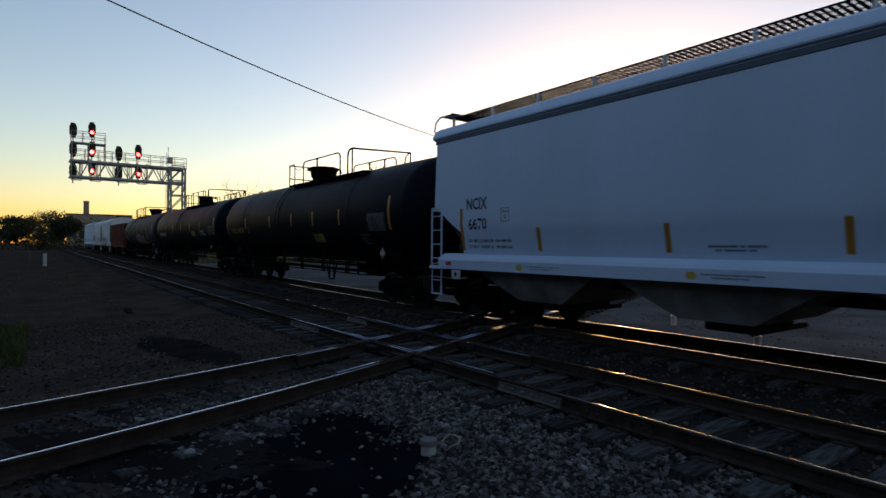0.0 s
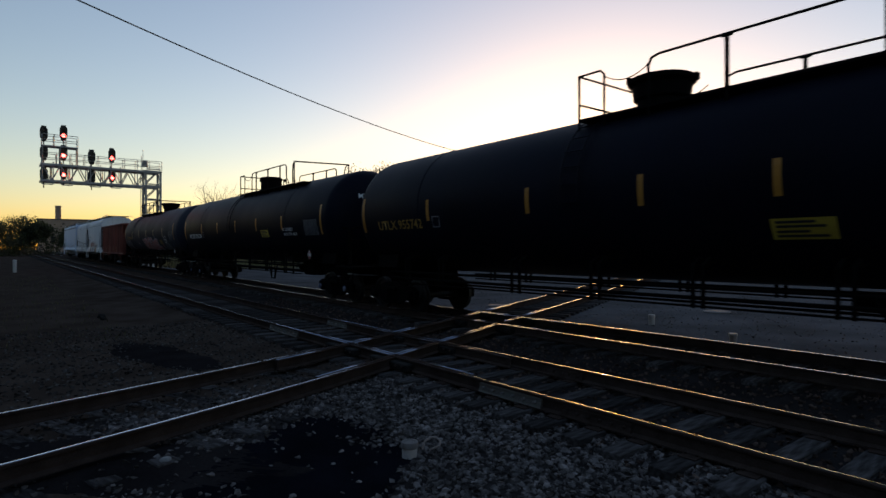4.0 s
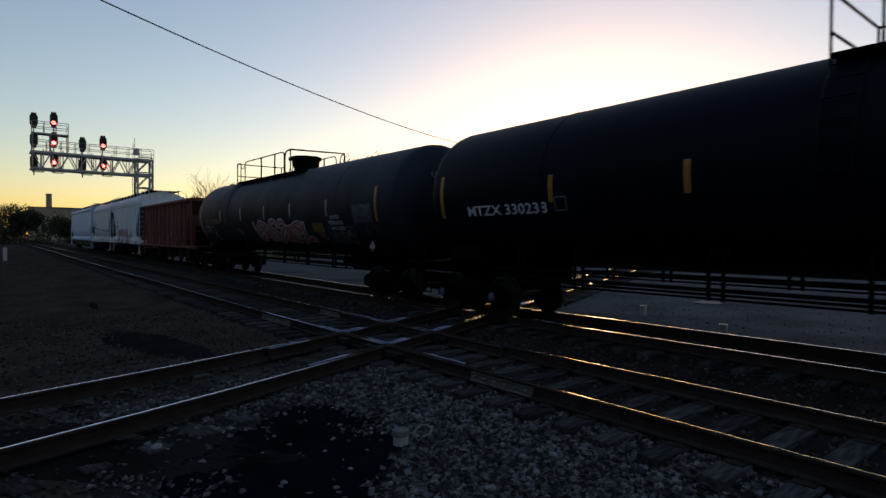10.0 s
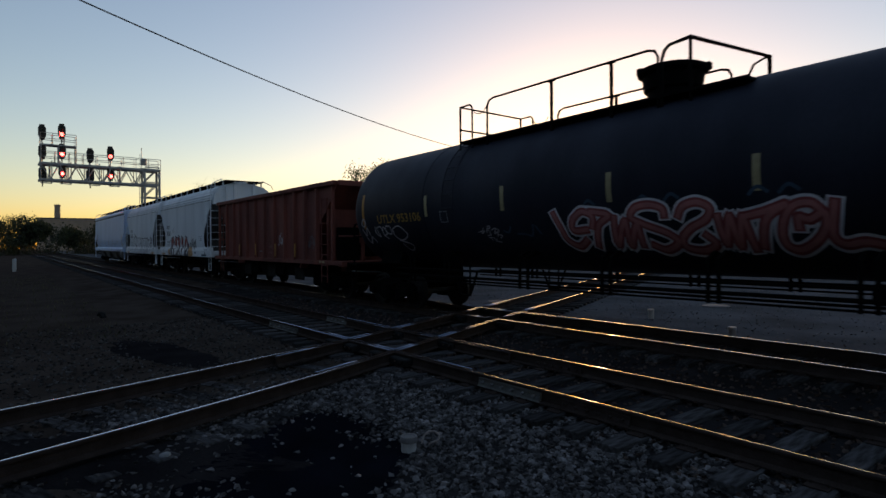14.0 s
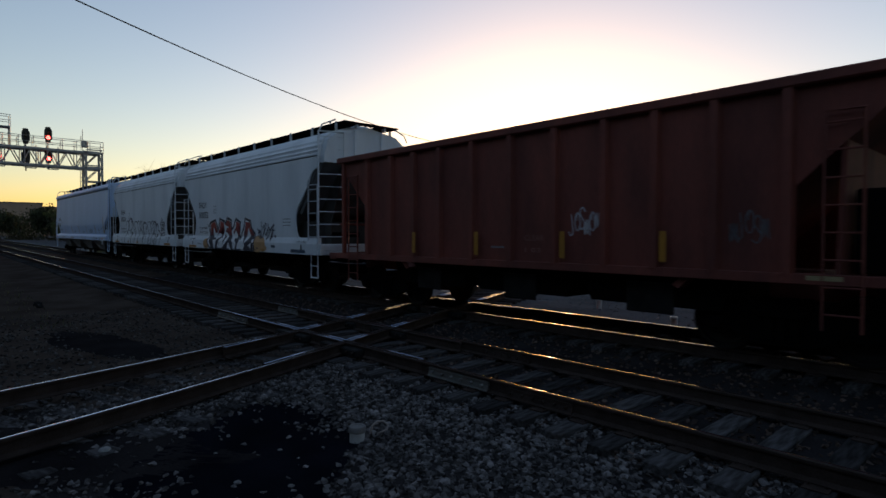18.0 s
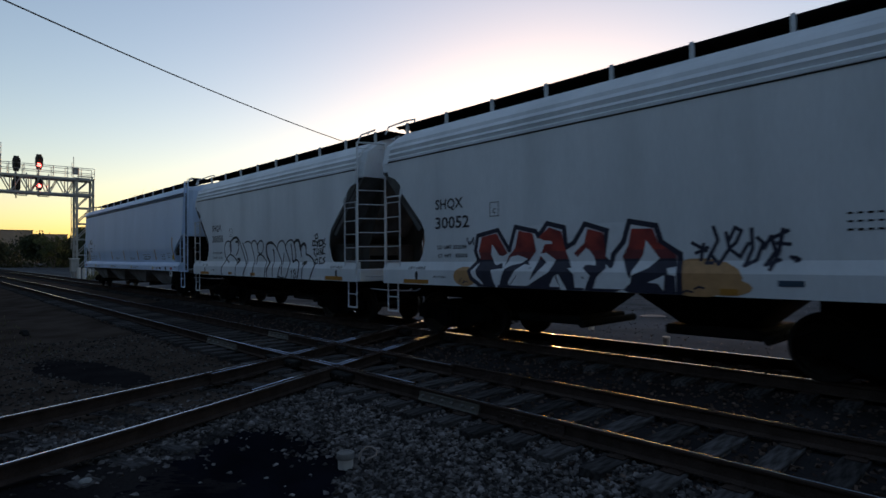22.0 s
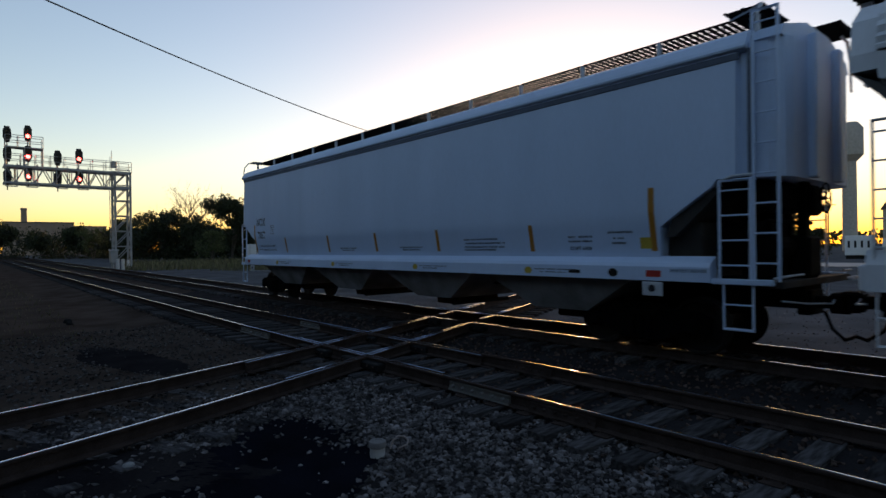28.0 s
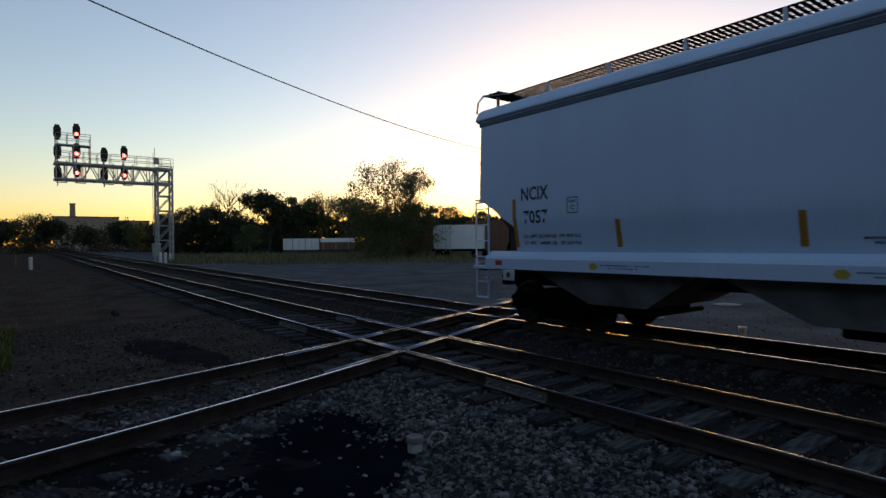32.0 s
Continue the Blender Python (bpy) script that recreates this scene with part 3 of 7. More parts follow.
def ladder(car, x0, x1, y0, y1, z0, z1, n, material, w=0.03, label="", low=False):
    """Two rails and rungs between (x0, y0) and (x1, y1)."""
    bm = bmesh.new()
    if low:
        pipe(bm, [(x0, y0, z1), (x0, y0, z0), (x1, y1, z0), (x1, y1, z1)], w * 0.55)
    else:
        pipe(bm, [(x0, y0, z0), (x0, y0, z1), (x1, y1, z1), (x1, y1, z0)], w * 0.6, 4)
    lad = part("ladder", bm, material, car, label)
    for i in range(n):
        z = z0 + (z1 - z0) * (i + (0.04 if low else 0.6)) / n
        bm = bmesh.new()
        rod(bm, (x0, y0, z), (x1, y1, z), 0.013, 6)
        part("rung", bm, material, lad)
    return lad


def hand_wheel(car, x, y, z, r, material):
    bm = bmesh.new()
    pts = [(x, y + r * math.cos(a), z + r * math.sin(a)) for a in np.linspace(0, 2 * math.pi, 19)]
    pipe(bm, pts, 0.017)
    for k in range(3):
        a = math.pi * k / 3
        rod(bm, (x, y - r * math.cos(a), z - r * math.sin(a)), (x, y + r * math.cos(a), z + r * math.sin(a)), 0.012)
    rod(bm, (x, y, z), (x - 0.15, y, z), 0.03, 8)
    part("brake_wheel", bm, material, car)


# ---------------------------------------------------------------- tank cars
TANK_R, TANK_Z = 1.64, 2.80


def tank_side(z):
    d = min(abs(z - TANK_Z), TANK_R * 0.999)
    return -math.sqrt(TANK_R ** 2 - d * d)


def table_grid(x0, x1, z0, z1, rows, cols, w=0.012):
    out = []
    for i in range(rows + 1):
        z = z0 + (z1 - z0) * i / rows
        out.append(rect(x0, x1, z - w / 2, z + w / 2))
    for j in cols:
        x = x0 + (x1 - x0) * j
        out.append(rect(x - w / 2, x + w / 2, z0, z1))
    r = random.Random(3)
    for i in range(rows):
        z = z0 + (z1 - z0) * (i + 0.5) / rows
        for j in range(len(cols) - 1):
            a, b = x0 + (x1 - x0) * cols[j], x0 + (x1 - x0) * cols[j + 1]
            out.append(rect(a + (b - a) * 0.12, a + (b - a) * r.uniform(0.5, 0.9), z - 0.007, z + 0.007))
    return out


def tank_car(label, centre, skin, rails, number, ink, hood, bogie, code, strips, tag, px, plate, shift=0.0, half=9.55, bogie_shift=0.0, ends=(-8.3, 8.3)):
    LX = -4.1 if rails[0] < -3 else 4.3
    car = thing("tank_car", label, "tank car", "cars of the train")
    dep = 0.72
    bm = bmesh.new()
    prof = []
    for i in range(11):
        a = math.pi / 2 * i / 10
        prof.append((-(half - dep) - dep * math.cos(a), max(0.002, TANK_R * math.sin(a) ** 0.8)))
    prof += [(x, TANK_R) for x in (-5.7, -2.9, 0.0, 2.9, 5.7)]
    prof += [(-x, r) for x, r in reversed(prof[:11])]
    lathe(bm, prof, 64, "x", (shift, 0, TANK_Z))
    shell = part("tank", bm, skin, car, "", True)
    for x in (-5.65, 5.65):
        bm = bmesh.new()
        lathe(bm, [(x - 0.03, TANK_R - 0.01), (x - 0.03, TANK_R + 0.008), (x + 0.03, TANK_R + 0.008), (x + 0.03, TANK_R - 0.01)], 64, "x", (0, 0, TANK_Z))
        part("jacket_seam", bm, skin, shell, "", True)
    # saddles, stub sills and end platforms
    for s in (-1, 1):
        bm = bmesh.new()
        prism(bm, [(-1.05, 2.0), (-1.2, 1.25), (-0.35, 0.92), (0.35, 0.92), (1.2, 1.25), (1.05, 2.0)], s * (bogie - 0.6), s * (bogie + 0.4), "x")
        part("saddle", bm, M["black"], car)
        bm = bmesh.new()
        box(bm, s * 6.4, s * 9.95, -0.36, 0.36, 0.78, 1.22, 0.02)
        part("stub_sill", bm, M["black"], car)
        bm = bmesh.new()
        box(bm, s * 9.35, s * 9.95, -1.42, 1.42, 1.16, 1.22, 0.01)
        box(bm, s * 9.90, s * 9.97, -1.42, 1.42, 0.98, 1.24, 0.01)
        part("end_platform", bm, M["black"], car)
        for y in (-1.40, 1.40):
            bm = bmesh.new()
            pipe(bm, [(s * 9.75, y, 0.42), (s * 9.75, y, 1.2), (s * 9.75, y, 1.22)], 0.02)
            pipe(bm, [(s * 9.4, y, 0.42), (s * 9.4, y, 1.2)], 0.02)
            for z in (0.45, 0.78):
                rod(bm, (s * 9.4, y, z), (s * 9.75, y, z), 0.018)
            part("sill_step", bm, M["black"], car)
            bm = bmesh.new()
            q = y * 0.86
            pipe(bm, [(s * 9.86, q, 1.2), (s * 9.86, q, 2.30), (s * 9.78, q, 2.42), (s * 9.3, q, 2.46)], 0.028)
            part("end_handrail", bm, M["black"], car)
        bm = bmesh.new()
        pipe(bm, [(s * 9.9, -1.2, 2.05), (s * 9.9, 1.2, 2.05)], 0.02)
        part("end_handrail", bm, M["black"], car)
        bm = bmesh.new()
        box(bm, s * 9.86, s * 9.9, -0.15, -0.07, 1.2, 1.75)
        box(bm, s * 9.88, s * 9.92, -0.30, 0.08, 1.58, 1.98, 0.01)
        part("placard_holder", bm, M["black"], car)
        coupler(car, s * 9.95, s * 0.30)
    hand_wheel(car, 9.93, 0.55, 2.62, 0.28, M["black"])
    # side rails hung below the shell
    for y in (-1.52, 1.52):
        bm = bmesh.new()
        bm.free()
        for z, rr in ((1.15, 0.028), (0.99, 0.032), (0.86, 0.018)):
            bm = bmesh.new()
            rod(bm, (-7.0, y, z), (7.0, y, z), rr)
            part("side_rail", bm, M["black"], car)
        for x in (-6.3, -6.12, -4.87, -4.69, -2.37, -2.15, -0.35, -0.17, 1.57, 1.73, 3.5, 3.68, 5.4, 5.58, 6.25):
            bm = bmesh.new()
            prism(bm, [(y * 0.987, 0.83), (y * 1.013, 0.83), (y * 1.013, 1.5), (y * 0.85, 1.62), (y * 0.72, 1.55), (y * 0.987, 1.46)], x - 0.028, x + 0.028, "x")
            part("rail_hanger", bm, M["black"], car)
        bm = bmesh.new()
        pipe(bm, [(LX - 0.42, y, 1.15), (LX - 0.16, y, 0.60), (LX + 0.16, y, 0.60), (LX + 0.42, y, 1.15)], 0.026)
        step = part("side_step", bm, M["black"], car)
        for q in (-0.16, 0.16):
            bm = bmesh.new()
            rod(bm, (LX + q, y, 0.60), (LX + q, y, 1.45), 0.022)
            part("step_post", bm, M["black"], step)
    bm = bmesh.new()
    box(bm, 4.7, 5.7, -0.45, 0.45, 0.72, 1.3, 0.08)
    rod(bm, (3.2, 0.2, 0.95), (4.6, 0.2, 0.95), 0.16, 12)
    rod(bm, (-6.5, 0.3, 0.75), (6.5, 0.3, 0.75), 0.025)
    part("brake_gear", bm, M["black"], car)
    # fittings on top: hood, walkway and railings
    bm = bmesh.new()
    z0 = TANK_Z + TANK_R
    prof = [(z0 - 0.08, 0.46), (z0 + 0.12, 0.46), (z0 + 0.16, 0.52), (z0 + 0.40, 0.55), (z0 + 0.46, 0.63), (z0 + 0.53, 0.64), (z0 + 0.56, 0.58), (z0 + 0.60, 0.3), (z0 + 0.60, 0.002)] if hood else [(z0 - 0.08, 0.47), (z0 + 0.46, 0.47), (z0 + 0.47, 0.50), (z0 + 0.57, 0.50), (z0 + 0.60, 0.44), (z0 + 0.61, 0.002)]
    lathe(bm, prof, 28, "z", (0.15, 0, 0))
    for a in ((0.2, 2.3, 4.1) if hood else (1.2, 3.6)):
        box(bm, 0.15 + 0.62 * math.cos(a) - 0.06, 0.15 + 0.62 * math.cos(a) + 0.06, 0.62 * math.sin(a) - 0.06, 0.62 * math.sin(a) + 0.06, z0 + 0.42, z0 + 0.56, 0.02)
    part("valve_hood", bm, M["black"], car, "", True)
    RY = 1.05                            # half the width between the railings
    bm = bmesh.new()
    for y in (-0.86, 0.86):
        box(bm, rails[0], rails[6] + 0.9, y - 0.22, y + 0.2, z0 - 0.22, z0 - 0.17)
    part("top_walkway", bm, M["black"], car)
    end, loop, start, posts, stop, up, peak, last, low0, low1 = rails
    zb, zt = z0 - 0.38, z0 + 0.67
    zf = zt
    for y, top in ((-RY, zt), (RY, zf)):
        bm = bmesh.new()
        pipe(bm, [(end, y, zb), (end, y, top), (loop - 0.08, y, top), (loop, y, top - 0.08), (loop, y, zb)], 0.022)
        part("railing", bm, M["black"], car)
        a, b = (start, stop) if y < 0 else (low0, low1)
        bm = bmesh.new()
        pipe(bm, [(a, y, zb), (a, y, top - 0.16), (a + 0.06, y, top - 0.04), (a + 0.2, y, top), (b - 0.2, y, top - 0.02), (b - 0.06, y, top - 0.06), (b, y, top - 0.17), (b, y, zb)], 0.024)
        rail = part("railing", bm, M["black"], car)
        for x in posts if y < 0 else (a + (b - a) * 0.4, a + (b - a) * 0.75):
            bm = bmesh.new()
            box(bm, x - 0.028, x + 0.028, y - 0.02, y + 0.02, zb, top)
            box(bm, x - 0.09, x + 0.09, y - 0.03, y + 0.03, top - 0.05, top - 0.015, 0.01)
            part("post", bm, M["black"], rail)
    # end railing that crosses to the far side
    bm = bmesh.new()
    pipe(bm, [(up, -RY, zb), (up, -RY, zt - 0.25), (up + 0.05, -RY, zt - 0.1), (up + 0.14, -RY, zt - 0.03), (peak, -RY, zt), (last, RY, zf), (last, RY, zb)], 0.028)
    rail = part("end_railing", bm, M["black"], car)
    bm = bmesh.new()
    rod(bm, (peak, -RY, zb), (peak, -RY, zt), 0.028)
    part("post", bm, M["black"], rail)
    bm = bmesh.new()
    pipe(bm, [(last - 0.36, RY, zb), (last - 0.36, RY, zf - 0.25), (last - 0.28, RY, zf - 0.08), (last - 0.1, RY, zf - 0.01), (last, RY, zf)], 0.022)
    part("post", bm, M["black"], rail)
    for z in (zt, zb + 0.5):
        bm = bmesh.new()
        rod(bm, (end, -RY, z), (end, RY, min(z, zf)), 0.022)
        part("cross_rail", bm, M["black"], car)
    for y in (-RY, RY):
        bm = bmesh.new()
        n = 12
        sag = lambda u: zt - 0.12 - 0.16 * (1 - (2 * u - 1) ** 2)
        for i in range(n):
            a, b = i / n, (i + 1) / n
            rod(bm, (loop + (start - loop) * a, y, sag(a)), (loop + (start - loop) * b, y, sag(b)), 0.011, 5)
        part("safety_chain", bm, M["black"], car)
    # kick ladder that follows the shell down from the walkway
    for y in (-1, 1):
        bm = bmesh.new()
        for x in (end + 0.05, end + 0.45):
            pts = []
            for i in range(12):
                a = radians(68 - 78 * i / 11)
                pts.append((x, y * (TANK_R + 0.06) * math.cos(a), TANK_Z + (TANK_R + 0.06) * math.sin(a)))
            pipe(bm, pts, 0.016, 5)
        lad = part("shell_ladder", bm, skin, car)
        for i in range(7):
            a = radians(60 - 11 * i)
            q = (y * (TANK_R + 0.07) * math.cos(a), TANK_Z + (TANK_R + 0.07) * math.sin(a))
            bm = bmesh.new()
            rod(bm, (end + 0.05, *q), (end + 0.45, *q), 0.014, 5)
            part("rung", bm, skin, lad)
    # reflective strips and stencils on the side that faces the yard road
    for x in strips:
        decal("reflector", [rect(x - 0.055, x + 0.055, 2.46, 2.98)], M["tape" if skin is M["tank_b"] else "orange"], car, tank_side)
    for x in ends:
        decal("reflector", [rect(x - 0.06, x + 0.06, 2.24, 3.22)], M["orange"], car, tank_side)
    decal("data_panel", table_grid(ends[1] - 1.32, ends[1] - 0.27, 2.23, 2.74, 8, (0, 0.42, 0.6, 0.8, 1), 0.009), M["faint"], car, tank_side)
    wx, wz = tag
    decal("warning_label", [rect(wx, wx + 0.8, wz, wz + 0.29)], M["yellow"] if skin is M["tank"] else M["oldyellow"], car, tank_side)
    if skin is M["tank"]:
        decal("warning_text", [rect(wx + 0.06, wx + 0.06 + w, wz + z, wz + z + 0.035) for z, w in ((0.22, 0.5), (0.16, 0.62), (0.09, 0.42), (0.03, 0.64))], M["ink"], car, tank_side, 0.008)
    if plate:
        decal("code_box", stroke([(plate, 1.84), (plate + 0.48, 1.84), (plate + 0.48, 2.11), (plate, 2.11)], 0.018, True) + [rect(plate + 0.06, plate + 0.2, 1.9, 1.93), rect(plate + 0.06, plate + 0.2, 1.98, 2.01), rect(plate + 0.28, plate + 0.30, 1.88, 2.06)], M["faint"], car, tank_side, 0.03)
    pz = 1.54
    bm = bmesh.new()
    box(bm, px - 0.19, px + 0.19, -1.39, -1.37, pz - 0.2, pz + 0.2, 0.005)
    rod(bm, (px, -1.38, pz), (px, -1.0, 1.2), 0.03)
    part("placard_holder", bm, M["black"], car)
    face = lambda z: -1.39
    decal("placard", [[(px - 0.15, pz), (px, pz - 0.18), (px + 0.15, pz), (px, pz + 0.18)]], M["plred"], car, face, 0.004)
    decal("placard_panel", [rect(px - 0.14, px + 0.14, pz - 0.06, pz + 0.06), [(px - 0.05, pz + 0.08), (px + 0.05, pz + 0.08), (px, pz + 0.17)]], M["chalk"], car, face, 0.008)
    lettering("1075", px - 0.12, px + 0.12, pz - 0.045, pz + 0.045, M["ink"], car, face, 0.012, "placard_number")
    lettering("2", px - 0.02, px + 0.02, pz - 0.15, pz - 0.10, M["chalk"], car, face, 0.008, "placard_number")
    # the same placard on the leading end
    e = 9.93
    bm = bmesh.new()
    for poly, dx in (([(-0.28, 1.78), (-0.11, 1.58), (0.06, 1.78), (-0.11, 1.98)], 0.0),):
        bm.faces.new([bm.verts.new((e + dx, y, z)) for y, z in poly])
    part("placard", bm, M["plred"], car)
    bm = bmesh.new()
    for poly in ([(-0.24, 1.72), (0.02, 1.72), (0.02, 1.84), (-0.24, 1.84)], [(-0.16, 1.86), (-0.06, 1.86), (-0.11, 1.95)]):
        bm.faces.new([bm.verts.new((e + 0.004, y, z)) for y, z in poly])
    part("placard_panel", bm, M["chalk"], car)
    for t, a, b, c, d in number:
        lettering(t, a, b, c, d, ink, car, tank_side)
    decal("code_box", stroke([(code - 0.13, 2.30), (code + 0.13, 2.30), (code + 0.13, 2.55), (code - 0.13, 2.55)], 0.02, True), M["faint"], car, tank_side)
    trucks(car, bogie, bogie_shift, not hood)
    return car, centre


CARS = []
CARS.append(tank_car("black tank car with black running gear and amber reflectors", -14.69, M["tank"], (-0.98, -0.40, 0.52, (1.88,), 3.90, 4.50, 4.85, 5.27, 0.86, 4.29),
                     [("UTLX 955742", -7.54, -5.48, 2.28, 2.53)], M["amber"], True, 7.84, -4.90, (-5.20, -1.83, 0.73, 2.83, 5.03), (2.68, 1.87), 7.59, 6.45, 0.31, 9.37, 0.13, (-8.32, 8.32)))
CARS.append(tank_car("black tank car with white stencilled numbers", -34.55, M["tank"], (-0.96, -0.38, 0.57, (1.10, 2.48, 3.80), 4.45, 5.07, 5.22, 5.68, 0.93, 4.63),
                     [("MTZX 330238", -7.80, -5.49, 2.26, 2.48), ("NON-ODORIZED", 5.45, 6.35, 2.40, 2.52), ("LIQUEFIED PETROLEUM GAS", 5.45, 6.65, 2.22, 2.34)], M["chalk"], False, 8.48, -5.15, (-5.37, -2.66, 0.03, 2.68, 5.38), (3.15, 2.20), 7.33, 0, 0.03, 9.64, 0.13, (-8.68, 8.68)))
CARS.append(tank_car("faded black tank car covered with graffiti along its side", -54.3, M["tank_b"], (-4.81, -4.37, -3.84, (-1.9, -0.46), 0.48, 0.55, 1.06, 1.42, -3.53, 0.74),
                     [("LIQUEFIED", 5.31, 5.89, 2.36, 2.48), ("PETROLEUM GAS", 5.16, 6.06, 2.19, 2.31), ("NON-ODORIZED", 5.24, 6.10, 2.02, 2.13)], M["chalk"], True, 7.87, -4.80, (-5.49, -2.78, -0.12, 2.32, 5.12), (3.90, 1.96), 7.56, 6.19, -0.03, 9.55, -0.14, (-8.55, 8.07)))
lettering("UTLX 953106", -7.80, -5.74, 2.36, 2.60, M["amber"], CARS[2][0], tank_side)
for c, t, k, e in ((CARS[0][0], "UTLX 955742", "amber", 9.68), (CARS[1][0], "MTZX 330238", "chalk", 9.67), (CARS[2][0], "UTLX 953106", "faint", 9.52)):
    # number on the rounded end
    ob = lettering(t, -0.7, 0.6, 3.42, 3.58, M[k], c, lambda z: 0.0, 0.0)
    for v in ob.data.vertices:
        y, z = v.co.x, v.co.z
        rr = min(0.98, math.hypot(y, z - TANK_Z) / TANK_R)
        v.co = (e - 0.72 + 0.72 * math.sqrt(1 - rr ** 2.5) + 0.02, y, z)


def grow(p, d):
    cx, cz = sum(q[0] for q in p) / len(p), sum(q[1] for q in p) / len(p)
    out = []
    for x, z in p:
        k = math.hypot(x - cx, z - cz) or 1
        out.append((x + (x - cx) / k * d, z + (z - cz) / k * d))
    return out


def scrawl(x0, x1, z0, z1, n, seed, w):
    """A tag: a quick looping line of strokes."""
    r = random.Random(seed)
    pts, out = [], []
    for i in range(n):
        x = x0 + (x1 - x0) * (i + r.uniform(-0.6, 0.9)) / n
        pts.append((min(max(x, x0), x1), r.uniform(z0, z1)))
        if r.random() < 0.22 and len(pts) > 2:
            out += stroke(curve(pts), w)
            pts = []
    if len(pts) > 1:
        out += stroke(curve(pts), w)
    return out


def curve(pts, n=5):
    """A smooth line through points."""
    if len(pts) < 3:
        return pts
    p = [pts[0]] + list(pts) + [pts[-1]]
    out = []
    for a, b, c, d in zip(p, p[1:], p[2:], p[3:]):
        for i in range(n):
            t = i / n
            out.append(tuple(0.5 * (2 * b[k] + (c[k] - a[k]) * t + (2 * a[k] - 5 * b[k] + 4 * c[k] - d[k]) * t * t + (3 * b[k] - a[k] - 3 * c[k] + d[k]) * t ** 3) for k in (0, 1)))
    out.append(pts[-1])
    return out


# the mural: thick interlocked strokes, each shape in a unit cell of x and z
GLYPH = dict(
    hook=[(-0.15, 0.15), (0.15, 0.0), (0.5, 0.1), (0.45, 0.5), (0.3, 1.0)],
    ring=[(0.5, 0.95), (0.12, 0.75), (0.1, 0.3), (0.5, 0.08), (0.9, 0.3), (0.88, 0.75), (0.5, 0.95), (0.3, 0.6)],
    bar=[(-0.1, 0.8), (0.35, 0.92), (1.05, 0.85), (0.6, 0.78), (0.5, 0.1)],
    wave=[(0.0, 0.7), (0.12, 0.05), (0.35, 0.75), (0.5, 0.1), (0.72, 0.75), (0.9, 0.02)],
    bend=[(0.95, 0.85), (0.5, 1.05), (0.1, 0.8), (0.5, 0.52), (0.92, 0.28), (0.5, 0.0), (-0.05, 0.12)],
    tail=[(0.2, 1.05), (0.35, 0.6), (0.3, 0.15), (0.75, -0.05), (1.15, 0.15), (1.55, 0.1), (1.3, 0.32)])
g = CARS[2][0]
MURAL = (
    ((-1.42, 2.33), (-1.32, 2.05), (-1.26, 1.82), (-1.05, 1.70), (-0.81, 1.81)),
    ((-0.72, 2.00), (-1.02, 2.00), (-0.99, 2.18), (-0.75, 2.33), (-0.54, 2.23), (-0.59, 2.04)),
    ((-0.56, 2.32), (-0.19, 2.24), (-0.44, 2.07), (-0.62, 1.70)),
    ((-0.08, 2.20), (-0.18, 1.71), (0.12, 2.13), (0.08, 1.70), (0.33, 2.06), (0.31, 1.70)),
    ((0.86, 2.18), (0.84, 2.30), (0.63, 2.37), (0.37, 2.34), (0.25, 2.18), (0.48, 2.05), (0.84, 1.90), (0.97, 1.75), (0.72, 1.63), (0.50, 1.71)))
MURAL_END = (
    ((1.09, 2.16), (1.20, 2.31), (1.43, 2.36), (1.61, 2.26), (1.53, 2.10), (1.26, 1.97), (1.07, 1.81), (1.09, 1.66), (1.36, 1.62), (1.57, 1.72), (1.46, 1.86)),
    ((1.71, 2.14), (1.74, 1.72), (1.89, 2.13), (1.93, 1.68), (2.07, 2.12), (2.13, 1.63)),
    ((2.13, 2.12), (2.38, 2.17), (2.66, 2.25), (2.39, 2.07), (2.25, 1.67)),
    ((3.10, 2.12), (2.97, 2.25), (2.78, 2.24), (2.64, 2.10), (2.55, 1.85), (2.58, 1.68), (2.73, 1.63), (2.95, 1.75), (3.10, 1.94), (3.10, 2.12), (2.93, 2.04), (2.80, 2.07), (2.78, 1.93)),
    ((3.24, 2.25), (3.20, 2.05), (3.16, 1.81), (3.27, 1.70), (3.49, 1.73), (3.68, 1.69)))
for k, p in enumerate(MURAL + MURAL_END):
    p, up = curve(p, 6), 0.0004 * k
    decal("graffiti_outline", stroke(p, 0.215), M["gpale"], g, tank_side, 0.006 + up)
    decal("graffiti_fill", stroke(p, 0.14), M["gcoral"], g, tank_side, 0.012 + up)
    decal("graffiti_core", stroke(p, 0.07), M["gpink"], g, tank_side, 0.018 + up)
decal("graffiti_haze", [arc2 for x in (-0.7, 0.4, 0.9, 2.2, 2.6) for arc2 in stroke(curve([(x, 2.42), (x + 0.12, 2.52), (x + 0.25, 2.44)], 4), 0.05)], M["gblue"], g, tank_side, 0.005)
tag = [[(4.98, 1.95), (5.02, 1.62)], [(5.2, 1.93), (5.16, 1.6)], [(5.0, 1.78), (5.2, 1.76)], [(5.32, 1.93), (5.34, 1.68), (5.46, 1.6), (5.56, 1.7), (5.54, 1.9)],
       [(5.92, 1.9), (5.76, 1.94), (5.68, 1.76), (5.78, 1.6), (5.94, 1.64), (5.92, 1.76), (5.82, 1.76)], [(6.22, 1.92), (6.06, 1.84), (6.06, 1.66), (6.22, 1.58), (6.38, 1.66), (6.38, 1.84), (6.22, 1.92)]]
decal("graffiti_tag", [q for p in tag for q in stroke(curve(p, 5), 0.12)], M["gmist"], g, tank_side, 0.007)
